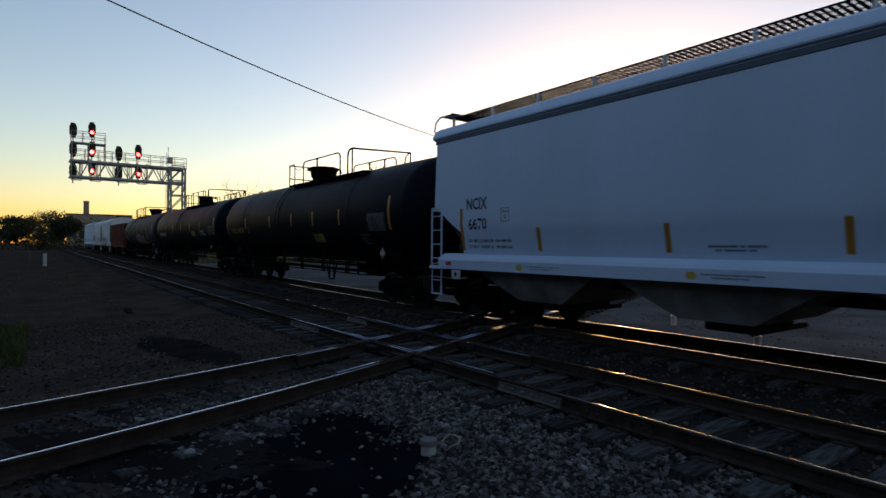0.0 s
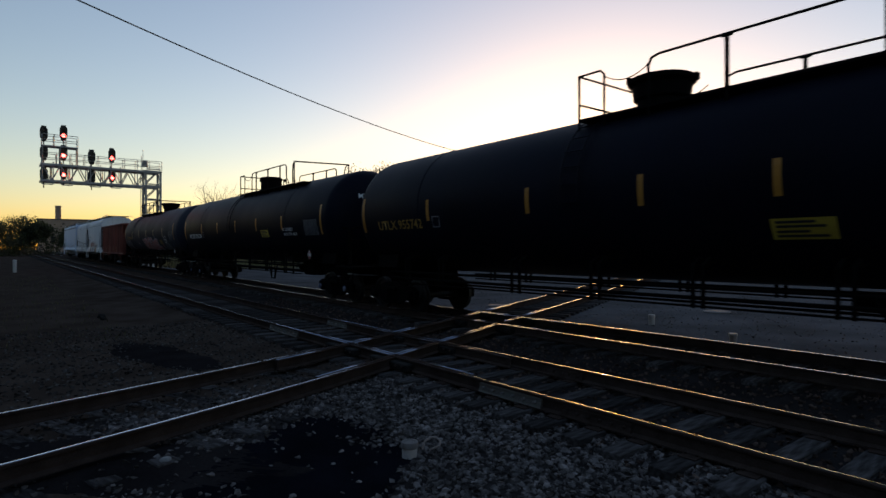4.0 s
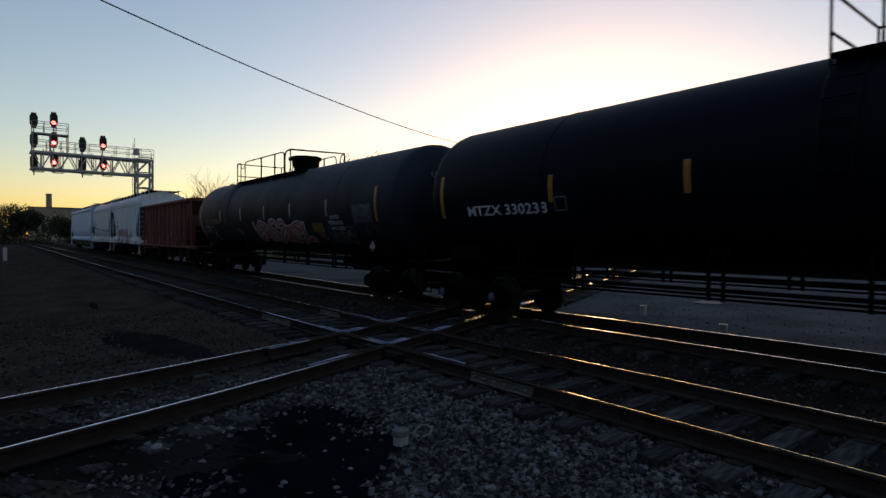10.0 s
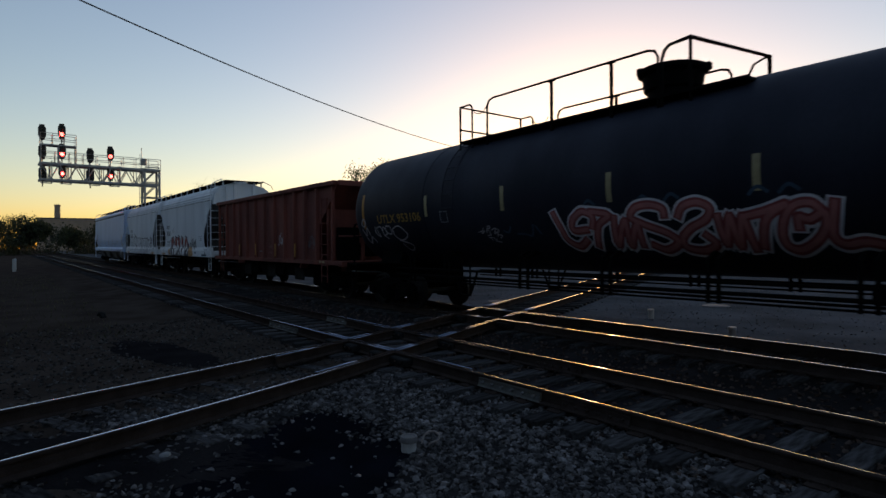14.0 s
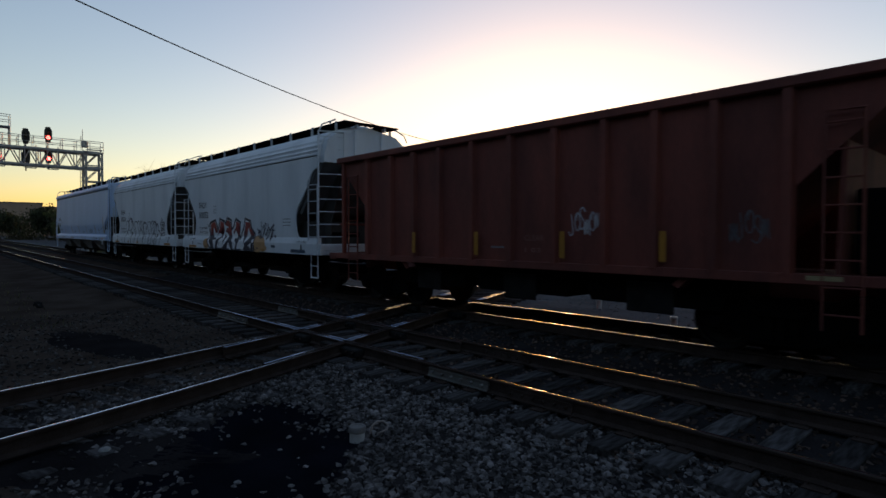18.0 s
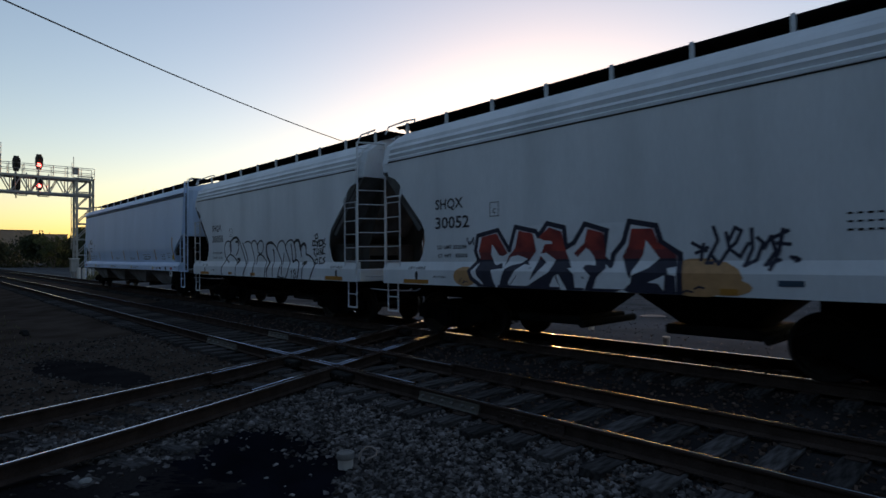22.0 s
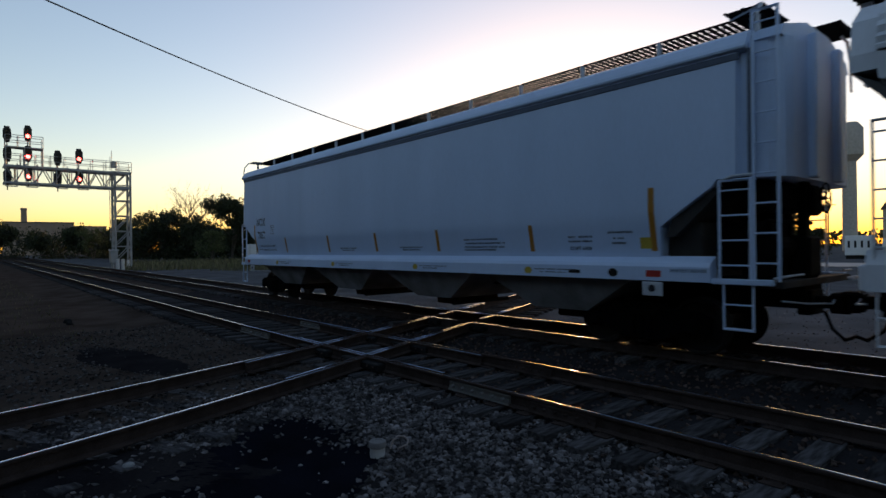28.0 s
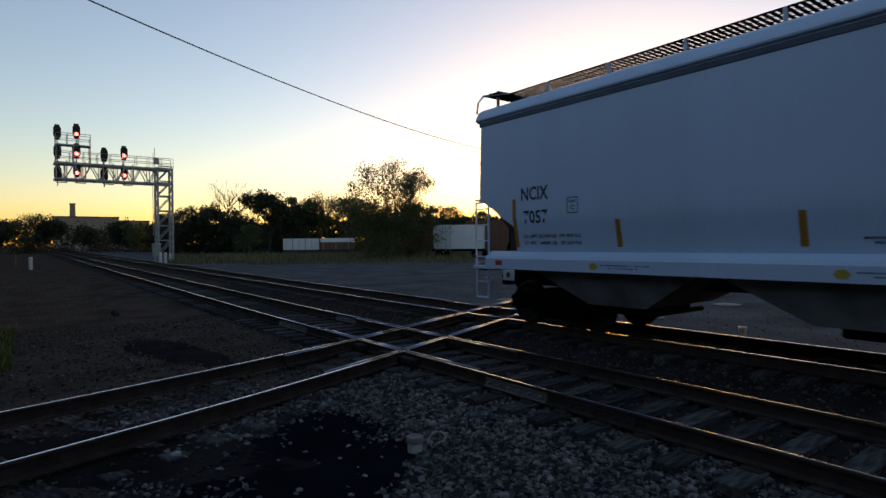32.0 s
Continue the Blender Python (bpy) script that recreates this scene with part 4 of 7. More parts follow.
decal("graffiti_tag", [q for q in stroke(curve([(6.65, 1.62), (6.62, 1.95), (6.72, 2.18), (6.95, 2.16), (7.05, 2.3), (7.3, 2.32), (7.42, 2.14), (7.5, 2.3), (7.72, 2.3), (7.78, 2.1), (8.0, 2.06), (7.85, 1.9), (8.05, 1.84)], 5), 0.028)], M["gblue"], g, tank_side, 0.007)
decal("graffiti_tag", scrawl(6.9, 7.6, 1.75, 2.1, 9, 8, 0.04), M["gblue"], g, tank_side, 0.006)
decal("graffiti_patch", [rect(4.16, 4.6, 1.76, 1.95)], M["gpatch"], g, tank_side, 0.006)
decal("graffiti_tag", scrawl(4.3, 4.75, 1.7, 1.8, 8, 28, 0.018), M["gdim"], g, tank_side, 0.01)
# white hand tags below the number and further along, on small squares of a sketch grid


def sketch(lines, x, z, u, v, w):
    """Pen lines given in hundredths, scaled by u and v from the corner (x, z)."""
    return [q for p in lines for q in stroke(curve([(x + a * u / 100, z - b * v / 100) for a, b in p], 5), w)]


decal("graffiti_tag", sketch((((58, 13), (78, 4), (96, 36), (74, 56), (58, 38), (58, 13)), ((66, 56), (94, 72), (92, 88), (80, 94), (70, 68)), ((4, 2), (2, 27), (13, 40), (8, 10), (22, 4), (26, 38)),
                              ((26, 16), (31, 5), (38, 28), (27, 37), (35, 50)), ((40, 1), (35, 22), (50, 32), (52, 6), (40, 1))), -8.08, 2.30, 1.62, 0.72, 0.034), M["gdim"], g, tank_side, 0.007)
decal("graffiti_tag", sketch((((2, 22), (18, 0), (32, 14), (16, 30), (2, 22)), ((0, 40), (14, 66), (34, 34), (42, 64)), ((8, 72), (26, 96), (48, 70), (66, 94))), -8.72, 2.52, 0.75, 0.72, 0.034), M["gdim"], g, tank_side, 0.007)
decal("graffiti_tag", sketch((((0, 36), (28, 30), (14, 44), (28, 14)), ((36, 40), (44, 20), (52, 50), (36, 54)), ((46, 8), (56, 6), (56, 16), (48, 17), (46, 8)), ((60, 26), (78, 20), (68, 46), (84, 37), (75, 60)),
                              ((78, 20), (90, 30), (80, 50), (96, 56), (86, 70)), ((38, 66), (52, 65)), ((46, 66), (48, 82)), ((58, 66), (60, 86)), ((68, 70), (66, 86), (80, 90))), -3.72, 2.18, 0.75, 0.42, 0.02), M["gdim"], g, tank_side, 0.007)
decal("graffiti_tag", scrawl(-2.9, -1.7, 1.8, 2.3, 9, 16, 0.04), M["gblue"], g, tank_side, 0.005)


# ---------------------------------------------------------------- long pale covered hoppers
def long_side(z):
    """The hull tucks in towards the sill, and a little towards the eave."""
    return -1.60 + 0.15 * min(1.0, max(0.0, (2.3 - z) / 0.8)) + 0.03 * max(0.0, z - 3.2)


def tiny_text(x, w, z, h=0.034):
    """A line of print too small to read, as short upright bars."""
    r = random.Random(int(x * 100 + z * 1000))
    out, u = [], x
    while u < x + w:
        k = r.uniform(0.018, 0.03)
        if r.random() > 0.14:
            out.append(rect(u, u + k, z, z + h))
        u += k + 0.014
    return out


def long_hopper(label, centre, number):
    car = thing("covered_hopper", label, "hopper car", "cars of the train")
    S = M["white"]
    bm = bmesh.new()
    lo, hi = -9.15, 9.35                 # the body's two ends
    outline = [(-8.02, 1.50), (-8.02, 2.11), (-8.80, 2.60), (-9.08, 2.74), (lo - 0.05, 2.80), (lo - 0.02, 4.50), (hi + 0.02, 4.50), (hi + 0.02, 2.73), (8.98, 2.71), (8.92, 2.62), (8.09, 2.06), (8.03, 1.50)]
    # side sheets bow in slightly towards the eave, so the hull is built of two layers
    prism(bm, outline, -1.60, 1.60)
    bmesh.ops.bisect_plane(bm, geom=bm.verts[:] + bm.edges[:] + bm.faces[:], plane_co=(0, 0, 2.3), plane_no=(0, 0, 1))
    for v in bm.verts:
        v.co.y *= -long_side(v.co.z) / 1.60
    bmesh.ops.bevel(bm, geom=[e for e in bm.edges if abs(e.verts[0].co.y - e.verts[1].co.y) < 0.2 and abs(e.verts[0].co.z - e.verts[1].co.z) > 0.2 and abs(e.verts[0].co.x) > 9], offset=0.12, segments=3, affect="EDGES")
    part("hull", bm, S, car, "", True)
    # eave roll and roof
    for s in (-1, 1):
        bm = bmesh.new()
        prism(bm, [(s * 1.53, 4.47), (s * 1.61, 4.51), (s * 1.618, 4.54), (s * 1.59, 4.60), (s * 1.51, 4.73), (s * 1.36, 4.81), (s * 1.2, 4.81), (s * 1.2, 4.47)], lo - 0.03, hi + 0.05, "x")
        part("roof_edge", bm, S, car)
        # dark strip that paints in the shade under the roof edge
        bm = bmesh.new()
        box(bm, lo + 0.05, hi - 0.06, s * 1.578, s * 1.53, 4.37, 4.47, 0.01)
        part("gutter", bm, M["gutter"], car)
    bm = bmesh.new()
    prism(bm, [(-1.36, 4.40), (-1.36, 4.72), (-0.5, 4.98), (0.5, 4.98), (1.36, 4.72), (1.36, 4.40)], lo, hi, "x")
    part("roof", bm, S, car)
    # trough hatches and the open-mesh walkway
    for s in (-1, 1):
        bm = bmesh.new()
        for x in np.arange(lo, hi + 0.01, 0.105):
            box(bm, x - 0.038, x + 0.038, s * 0.30, s * 1.0, 5.145, 5.153)
        for y in (0.30, 0.535, 0.765, 1.0):
            box(bm, lo - 0.05, hi + 0.1, s * y - 0.012, s * y + 0.012, 5.13 if y in (0.3, 1.0) else 5.145, 5.155)
        tagged(part("roof_walk", bm, M["black"], car), kind="stuff")
        for x in np.linspace(lo + 0.05, hi - 0.02, 13):
            bm = bmesh.new()
            box(bm, x - 0.025, x + 0.025, s * 0.99 - 0.03, s * 0.99 + 0.03, 4.78, 5.15)
            part("walk_post", bm, M["pale"], car)
    for i in range(10):
        bm = bmesh.new()
        x = -8.2 + i * 1.82
        box(bm, x - 0.85, x + 0.85, -0.3, 0.3, 4.98, 5.1, 0.04)
        part("hatch_cover", bm, S, car)
    # side sills
    for s in (-1, 1):
        bm = bmesh.new()
        prism(bm, [(s * 1.66, 1.22), (s * 1.66, 1.44), (s * 1.62, 1.50), (s * 1.44, 1.60), (s * 1.40, 1.22)], -8.84, 8.90, "x")
        part("side_sill", bm, S, car, "pale blue side sill")
    # ends: slope sheet, platform, posts, ladders
    for s in (1, -1):
        if s < 0:
            before = set(car.children)
        # bulkhead coloured dark, as the end bay is in shade
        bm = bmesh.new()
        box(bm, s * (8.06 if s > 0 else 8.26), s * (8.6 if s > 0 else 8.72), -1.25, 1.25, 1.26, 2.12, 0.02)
        part("end_bulkhead", bm, M["end_shade"], car)
        far = s * (0.45 if s > 0 else 0.0)      # the brake end is longer
        # the end sheet, with round corners and pressed ribs
        bm = bmesh.new()
        prism(bm, [(s * 9.3, -1.50), (s * 9.32 + far * 0.7, -1.46), (s * 9.36 + far, -1.36), (s * 9.41 + far, -1.18), (s * 9.41 + far, 1.18), (s * 9.36 + far, 1.36), (s * 9.32 + far * 0.7, 1.5), (s * 9.3, 1.54)], 2.70, 4.62, "z")
        part("end_sheet", bm, S, car)
        bm = bmesh.new()
        prism(bm, [(-1.50, 4.60), (-1.40, 4.76), (-0.5, 4.99), (0.5, 4.99), (1.40, 4.76), (1.50, 4.60)], s * 9.3, s * 9.36 + far, "x")
        part("roof_cap", bm, S, car)
        if s > 0:
            # solid dark strip in place of the shaded recess beside the end sheet
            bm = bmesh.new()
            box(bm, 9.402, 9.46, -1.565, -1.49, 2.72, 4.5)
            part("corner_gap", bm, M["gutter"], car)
        if s > 0:
            bm = bmesh.new()
            box(bm, 9.5, 9.8, -0.42, 0.12, 1.26, 1.9, 0.05)
            box(bm, 9.55, 9.8, -0.25, 0.25, 2.2, 2.66, 0.06)
            box(bm, 9.6, 9.72, -0.3, -0.12, 1.26, 2.72)
            part("brake_stand", bm, M["black"], car)
            bm = bmesh.new()
            box(bm, 9.2, 9.6, -1.3, 0.2, 2.25, 2.68, 0.05)
            box(bm, 9.3, 9.55, -1.2, -0.5, 1.26, 2.1, 0.05)
            rod(bm, (9.5, -1.2, 1.72), (9.5, -0.1, 1.72), 0.16, 12)
            rod(bm, (9.55, -1.3, 2.1), (9.55, 0.5, 2.1), 0.03, 8)
            part("brake_rigging", bm, M["black"], car)
        for y in (-0.6, 0.1):
            bm = bmesh.new()
            rod(bm, (s * 8.95, y - 0.3, 1.62), (s * 8.95, y + 0.35, 1.62), 0.24, 14)
            part("air_reservoir", bm, M["black"], car)
        # slope sheet with its shade put into the colour
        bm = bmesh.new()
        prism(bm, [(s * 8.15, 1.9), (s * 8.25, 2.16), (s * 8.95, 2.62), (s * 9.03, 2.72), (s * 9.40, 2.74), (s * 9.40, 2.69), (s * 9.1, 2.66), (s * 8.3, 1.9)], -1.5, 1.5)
        part("slope_sheet", bm, M["end_shade"], car)
        bm = bmesh.new()
        box(bm, s * 6.9, s * 9.5 + far * 0.5, -0.38, 0.38, 0.80, 1.25, 0.02)
        part("centre_sill", bm, M["black"], car)
        bm = bmesh.new()
        box(bm, s * 9.3 + far * 0.7, s * 9.5 + far * 0.7, -1.49, 1.49, 1.16, 1.26, 0.01)
        part("end_sill", bm, M["end_shade"], car)
        for y in (-1.56, 1.56):
            bm = bmesh.new()
            box(bm, s * 8.9, s * 9.54 + far * 0.4, y - 0.06, y + 0.06, 1.2, 1.28, 0.01)
            part("corner_sill", bm, S, car)
        for y in (-0.75, 0.75):
            bm = bmesh.new()
            box(bm, s * 9.0, s * 9.2, y - 0.06, y + 0.06, 1.25, 2.8)
            rod(bm, (s * 9.1, y, 1.4), (s * 8.3, y, 1.9), 0.05)
            part("end_post", bm, M["black"], car)
        for y in (-0.55, 0.55):
            bm = bmesh.new()
            box(bm, s * 9.40 + far, s * 9.52 + far, y - 0.10, y + 0.10, 2.72, 4.78, 0.02)
            part("end_stiffener", bm, S, car)
        ys = -1
        for ys in (-1, 1):
            ladder(car, s * 9.02, s * 9.44, ys * 1.60, ys * 1.60, 1.26, 2.68, 4, S, 0.036)
            ladder(car, s * 9.06, s * 9.46, ys * 1.57, ys * 1.57, 0.56, 1.24, 2, S, 0.03, low=True)
            bm = bmesh.new()
            pipe(bm, [(s * 9.02, ys * 1.6, 2.68), (s * 9.2, ys * 1.6, 2.74), (s * 9.46, ys * 1.6, 2.74), (s * 9.46, ys * 1.15, 2.74)], 0.016)
            part("grab_iron", bm, M["pale"], car)
            bm = bmesh.new()
            pipe(bm, [(s * 9.54 + far * 0.4, ys * 1.55, 1.3), (s * 9.6 + far * 0.6, ys * 1.3, 1.34), (s * 9.6 + far * 0.6, ys * 0.9, 1.34)], 0.016)
            part("grab_iron", bm, M["pale"], car)
        ladder(car, s * 9.48, s * 9.79, -s * 1.58, -s * 1.56, 1.26, 4.98, 9, S, 0.04)
        for q in (-1, 1):
            bm = bmesh.new()
            for k in range(24):
                y = q * (0.32 + k * 0.042)
                box(bm, s * 9.0, s * (9.5 if q < 0 or s < 0 else 10.0), y - 0.009, y + 0.009, 5.155, 5.165)
            for x in (9.0, 9.25, 9.5) if q < 0 or s < 0 else (9.0, 9.5, 10.0):
                box(bm, s * x - 0.02, s * x + 0.02, q * 0.30, q * 1.32, 5.10 if x > 9.5 else 5.15, 5.17)
            tagged(part("end_walk", bm, M["black"], car), kind="stuff")
        bm = bmesh.new()
        pipe(bm, [(s * 9.5, -1.5, 4.72), (s * 9.5, -1.46, 4.98), (s * 9.5, -1.3, 5.16), (s * 8.95, -1.02, 5.16)], 0.022)
        part("roof_grab", bm, M["pale"], car)
        bm = bmesh.new()
        pipe(bm, [(s * 9.4 + far, 1.5, 4.3), (s * 9.4 + far, 1.46, 4.8), (s * 9.4 + far, 1.3, 5.1), (s * 9.4 + far, 1.0, 5.12)], 0.022)
        part("roof_grab", bm, M["pale"], car)
        coupler(car, s * 9.5 + far * 0.5, s * (0.42 if s > 0 else 0.55))
        if s < 0:                       # the plain end is the shorter one
            for ob in set(car.children) - before:
                ob.location.x += 0.24
    hand_wheel(car, 9.88, 0.05, 2.46, 0.22, M["black"])
    bm = bmesh.new()
    rod(bm, (8.9, -0.9, 1.9), (8.9, 0.2, 1.9), 0.22, 14)
    box(bm, 8.75, 9.1, 0.35, 0.75, 1.6, 2.3, 0.05)
    part("brake_cylinder", bm, M["black"], car)
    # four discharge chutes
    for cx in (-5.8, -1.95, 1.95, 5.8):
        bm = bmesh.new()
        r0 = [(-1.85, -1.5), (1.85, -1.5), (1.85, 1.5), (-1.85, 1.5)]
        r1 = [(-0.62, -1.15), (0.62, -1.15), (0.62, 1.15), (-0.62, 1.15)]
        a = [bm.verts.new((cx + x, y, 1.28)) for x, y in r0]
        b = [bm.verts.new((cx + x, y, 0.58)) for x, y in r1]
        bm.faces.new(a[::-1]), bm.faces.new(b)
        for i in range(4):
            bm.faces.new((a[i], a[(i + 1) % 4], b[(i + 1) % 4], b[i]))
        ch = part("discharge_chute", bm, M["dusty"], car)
        bm = bmesh.new()
        box(bm, cx - 0.42, cx + 0.42, -0.7, 0.7, 0.38, 0.58, 0.03)
        part("outlet_gate", bm, M["rail"], ch)
        bm = bmesh.new()
        rod(bm, (cx + 0.5, -0.95, 0.44), (cx + 0.5, 0.95, 0.44), 0.05, 8)
        part("gate_shaft", bm, M["iron"], ch)
    bm = bmesh.new()
    box(bm, -7, 7, -0.3, 0.3, 0.9, 1.24)
    part("centre_sill", bm, M["black"], car)
    # stencils
    for x, a, b in ((-7.97, 1.68, 2.68), (-5.44, 1.68, 2.17), (-2.53, 1.68, 2.17), (0.03, 1.69, 2.18), (2.6, 1.69, 2.18), (5.43, 1.68, 2.18), (7.96, 1.68, 2.68)):
        decal("reflector", [rect(x - 0.05, x + 0.05, a, min(b, 2.3))] + ([rect(x - 0.05, x + 0.05, 2.3, b)] if b > 2.3 else []), M["orange"], car, long_side)
    flat = long_side
    sill = lambda z: -1.66
    lettering("NCIX", -7.76, -7.02, 2.63, 2.91, M["ink"], car, flat)
    lettering(number, -7.70, -7.04, 2.16, 2.43, M["ink"], car, flat)
    lettering("LD LMT 221500 LB  100 400 KG", -7.76, -6.28, 1.87, 1.94, M["ink"], car, flat)
    lettering("LT WT   64500 LB   29 250 KG", -7.76, -6.28, 1.73, 1.80, M["ink"], car, flat)
    decal("plate_box", stroke([(-6.54, 2.33), (-6.29, 2.33), (-6.29, 2.62), (-6.54, 2.62)], 0.014, True), M["ink"], car, flat)
    lettering("C", -6.46, -6.37, 2.39, 2.48, M["ink"], car, flat)
    lettering("PLATE", -6.50, -6.33, 2.52, 2.57, M["ink"], car, flat)
    bars = [q for x, w, z in ((-1.9, 0.9, 1.77), (-1.75, 0.6, 1.71), (1.1, 0.9, 1.77), (1.2, 0.7, 1.71), (3.5, 1.0, 1.92), (3.5, 1.2, 1.84), (3.5, 1.2, 1.76), (3.5, 0.9, 1.70),
                                                          (6.3, 0.5, 1.92), (6.3, 0.5, 1.84), (7.1, 0.5, 1.98), (7.2, 0.2, 1.88), (7.2, 0.25, 1.8)) for q in tiny_text(x, w, z)]
    decal("stencil_lines", bars, M["ink"], car, flat)
    lettering("CUFT 6400", 6.32, 6.78, 1.70, 1.765, M["ink"], car, flat)
    decal("yellow_mark", [rect(7.72, 7.92, 1.72, 1.9)], M["yellow"], car, flat)
    for cx in (-5.9, -2.05, 1.9, 5.45):
        decal("yellow_mark", [[(cx + 0.1 * math.cos(k * math.pi / 3), 1.33 + 0.07 * math.sin(k * math.pi / 3)) for k in range(6)]], M["yellow"], car, sill)
        decal("stencil_lines", tiny_text(cx + 0.16, 0.95, 1.345, 0.022) + tiny_text(cx + 0.3, 0.6, 1.295, 0.022), M["ink"], car, sill)
    decal("sill_mark", [rect(7.9, 8.15, 1.28, 1.38)], M["plred"], car, sill)
    decal("sill_mark", [rect(-8.5, -8.3, 1.30, 1.40)], M["plred"], car, sill)
    decal("sill_mark", [[(7.3 + 0.09 * math.cos(k * math.pi / 6), 1.33 + 0.07 * math.sin(k * math.pi / 6)) for k in range(12)], rect(6.4, 6.65, 1.30, 1.36)], M["iron"], car, sill)
    for x in (-8.1, 8.0):
        bm = bmesh.new()
        box(bm, x - 0.17, x + 0.17, -1.665, -1.64, 0.98, 1.20, 0.01)
        lift = part("jacking_plate", bm, M["pale"], car, "small white jacking plate")
        decal("jacking_mark", [[(x + 0.06 * math.cos(k * math.pi / 4), 1.10 + 0.06 * math.sin(k * math.pi / 4)) for k in range(8)]], M["ink"], lift, lambda z: -1.665)
    lettering("2 INCH TREAD COND SHOES", 8.3, 8.85, 1.36, 1.41, M["gblue"], car, sill)
    trucks(car, 7.45)
    return car, centre


CARS.append(long_hopper("long pale blue-grey covered hopper car with amber strips", 5.01, "6670"))
CARS.append(long_hopper("long pale blue-grey covered hopper car at the train's tail", -112.73, "7057"))


# ---------------------------------------------------------------- short grey covered hoppers
def arc(cx, cz, rx, rz, a0, a1, n=8):
    return [(cx + rx * math.cos(radians(a0 + (a1 - a0) * i / n)), cz + rz * math.sin(radians(a0 + (a1 - a0) * i / n))) for i in range(n + 1)]


def short_hopper(label, centre, number, wheel):
    car = thing("covered_hopper", label, "hopper car", "cars of the train")
    S = M["grey"]
    flat = lambda z: -1.60
    sill = lambda z: -1.665
    # side sheets with a rounded cut-out at each end, over an inner hopper with slope sheets
    right = [(4.72, 1.62), (4.46, 1.68), (4.36, 1.83), (4.28, 2.12), (4.30, 2.36), (4.40, 2.55), (4.74, 2.90), (5.06, 3.24), (5.11, 3.34), (5.15, 3.46), (5.34, 3.62), (5.58, 3.70), (5.60, 4.05)]
    for s in (-1, 1):
        bm = bmesh.new()
        prism(bm, right + [(-x, z) for x, z in reversed(right)], s * 1.60, s * 1.565)
        part("side_sheet", bm, S, car)
    # inner hull in the paint darkened for shade
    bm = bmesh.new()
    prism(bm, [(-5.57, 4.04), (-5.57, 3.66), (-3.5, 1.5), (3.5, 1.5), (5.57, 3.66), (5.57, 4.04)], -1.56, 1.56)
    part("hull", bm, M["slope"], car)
    # curved roof with ribbed shoulder
    bm = bmesh.new()
    sh = [(1.60, 4.04), (1.60, 4.10), (1.55, 4.13), (1.58, 4.20), (1.52, 4.26), (1.54, 4.34), (1.46, 4.42), (1.44, 4.50), (1.32, 4.62), (1.05, 4.80), (0.6, 4.95), (0.0, 5.0)]
    prism(bm, [(-y, z) for y, z in sh] + [(y, z) for y, z in reversed(sh[:-1])], -5.60, 5.60, "x")
    part("roof", bm, S, car)
    bm = bmesh.new()
    for s in (-1, 1):
        box(bm, -5.58, 5.58, s * 1.60, s * 1.612, 4.02, 4.035)
    part("seam", bm, M["iron"], car)
    for s in (-1, 1):
        bm = bmesh.new()
        box(bm, -5.75, 5.75, s * 0.34, s * 0.98, 5.03, 5.06)
        for x in np.arange(-5.8, 5.81, 0.35):
            box(bm, x - 0.02, x + 0.02, s * 0.36, s * 0.96, 5.0, 5.03)
        part("roof_walk", bm, M["black"], car)
        for x in np.linspace(-5.6, 5.6, 9):
            bm = bmesh.new()
            box(bm, x - 0.03, x + 0.03, s * 0.98 - 0.03, s * 0.98 + 0.03, 4.74, 5.08)
            part("walk_post", bm, M["pale"], car)
    for i in range(6):
        bm = bmesh.new()
        x = -4.7 + i * 1.88
        box(bm, x - 0.8, x + 0.8, -0.28, 0.28, 4.94, 5.08, 0.04)
        part("hatch_cover", bm, S, car)
    for s in (-1, 1):
        bm = bmesh.new()
        prism(bm, [(s * 1.50, 1.16), (s * 1.665, 1.16), (s * 1.665, 1.48), (s * 1.60, 1.66), (s * 1.50, 1.66)], -5.72, 5.64, "x")
        part("side_sill", bm, S, car)
    for s in (-1, 1):
        for y in (-0.5, 0.45):
            bm = bmesh.new()
            box(bm, s * 5.87, s * 5.97, y - 0.07, y + 0.07, 3.86, 4.84, 0.02)
            part("end_stiffener", bm, S, car)
        bm = bmesh.new()
        prism(bm, [(-1.54, 3.83), (-1.54, 4.04), (-1.42, 4.48), (-1.0, 4.78), (0, 4.96), (1.0, 4.78), (1.42, 4.48), (1.54, 4.04), (1.54, 3.83)], s * 5.602, s * 5.88, "x")
        part("end_cap", bm, S, car)
        # end slope in the same shade-darkened paint
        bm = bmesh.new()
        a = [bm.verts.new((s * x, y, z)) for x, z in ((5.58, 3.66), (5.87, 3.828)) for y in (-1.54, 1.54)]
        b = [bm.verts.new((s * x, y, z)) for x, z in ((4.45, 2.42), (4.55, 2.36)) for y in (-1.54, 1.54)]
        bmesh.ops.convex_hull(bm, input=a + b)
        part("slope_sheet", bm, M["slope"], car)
        for y in (-0.91, 0.91):            # webs that carry the slope sheet, deeper at the brake end
            q = 5.22 if s > 0 else 4.80
            bm = bmesh.new()
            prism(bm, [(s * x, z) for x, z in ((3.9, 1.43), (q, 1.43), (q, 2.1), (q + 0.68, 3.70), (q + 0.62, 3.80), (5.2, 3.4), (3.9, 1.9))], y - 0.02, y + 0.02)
            part("end_web", bm, M["end_shade"], car)
        # dark block whose colour gives the shade at the cut-out's foot
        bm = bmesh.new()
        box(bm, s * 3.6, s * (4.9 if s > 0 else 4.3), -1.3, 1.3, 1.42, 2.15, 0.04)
        part("end_bulkhead", bm, M["end_shade"], car)
        bm = bmesh.new()
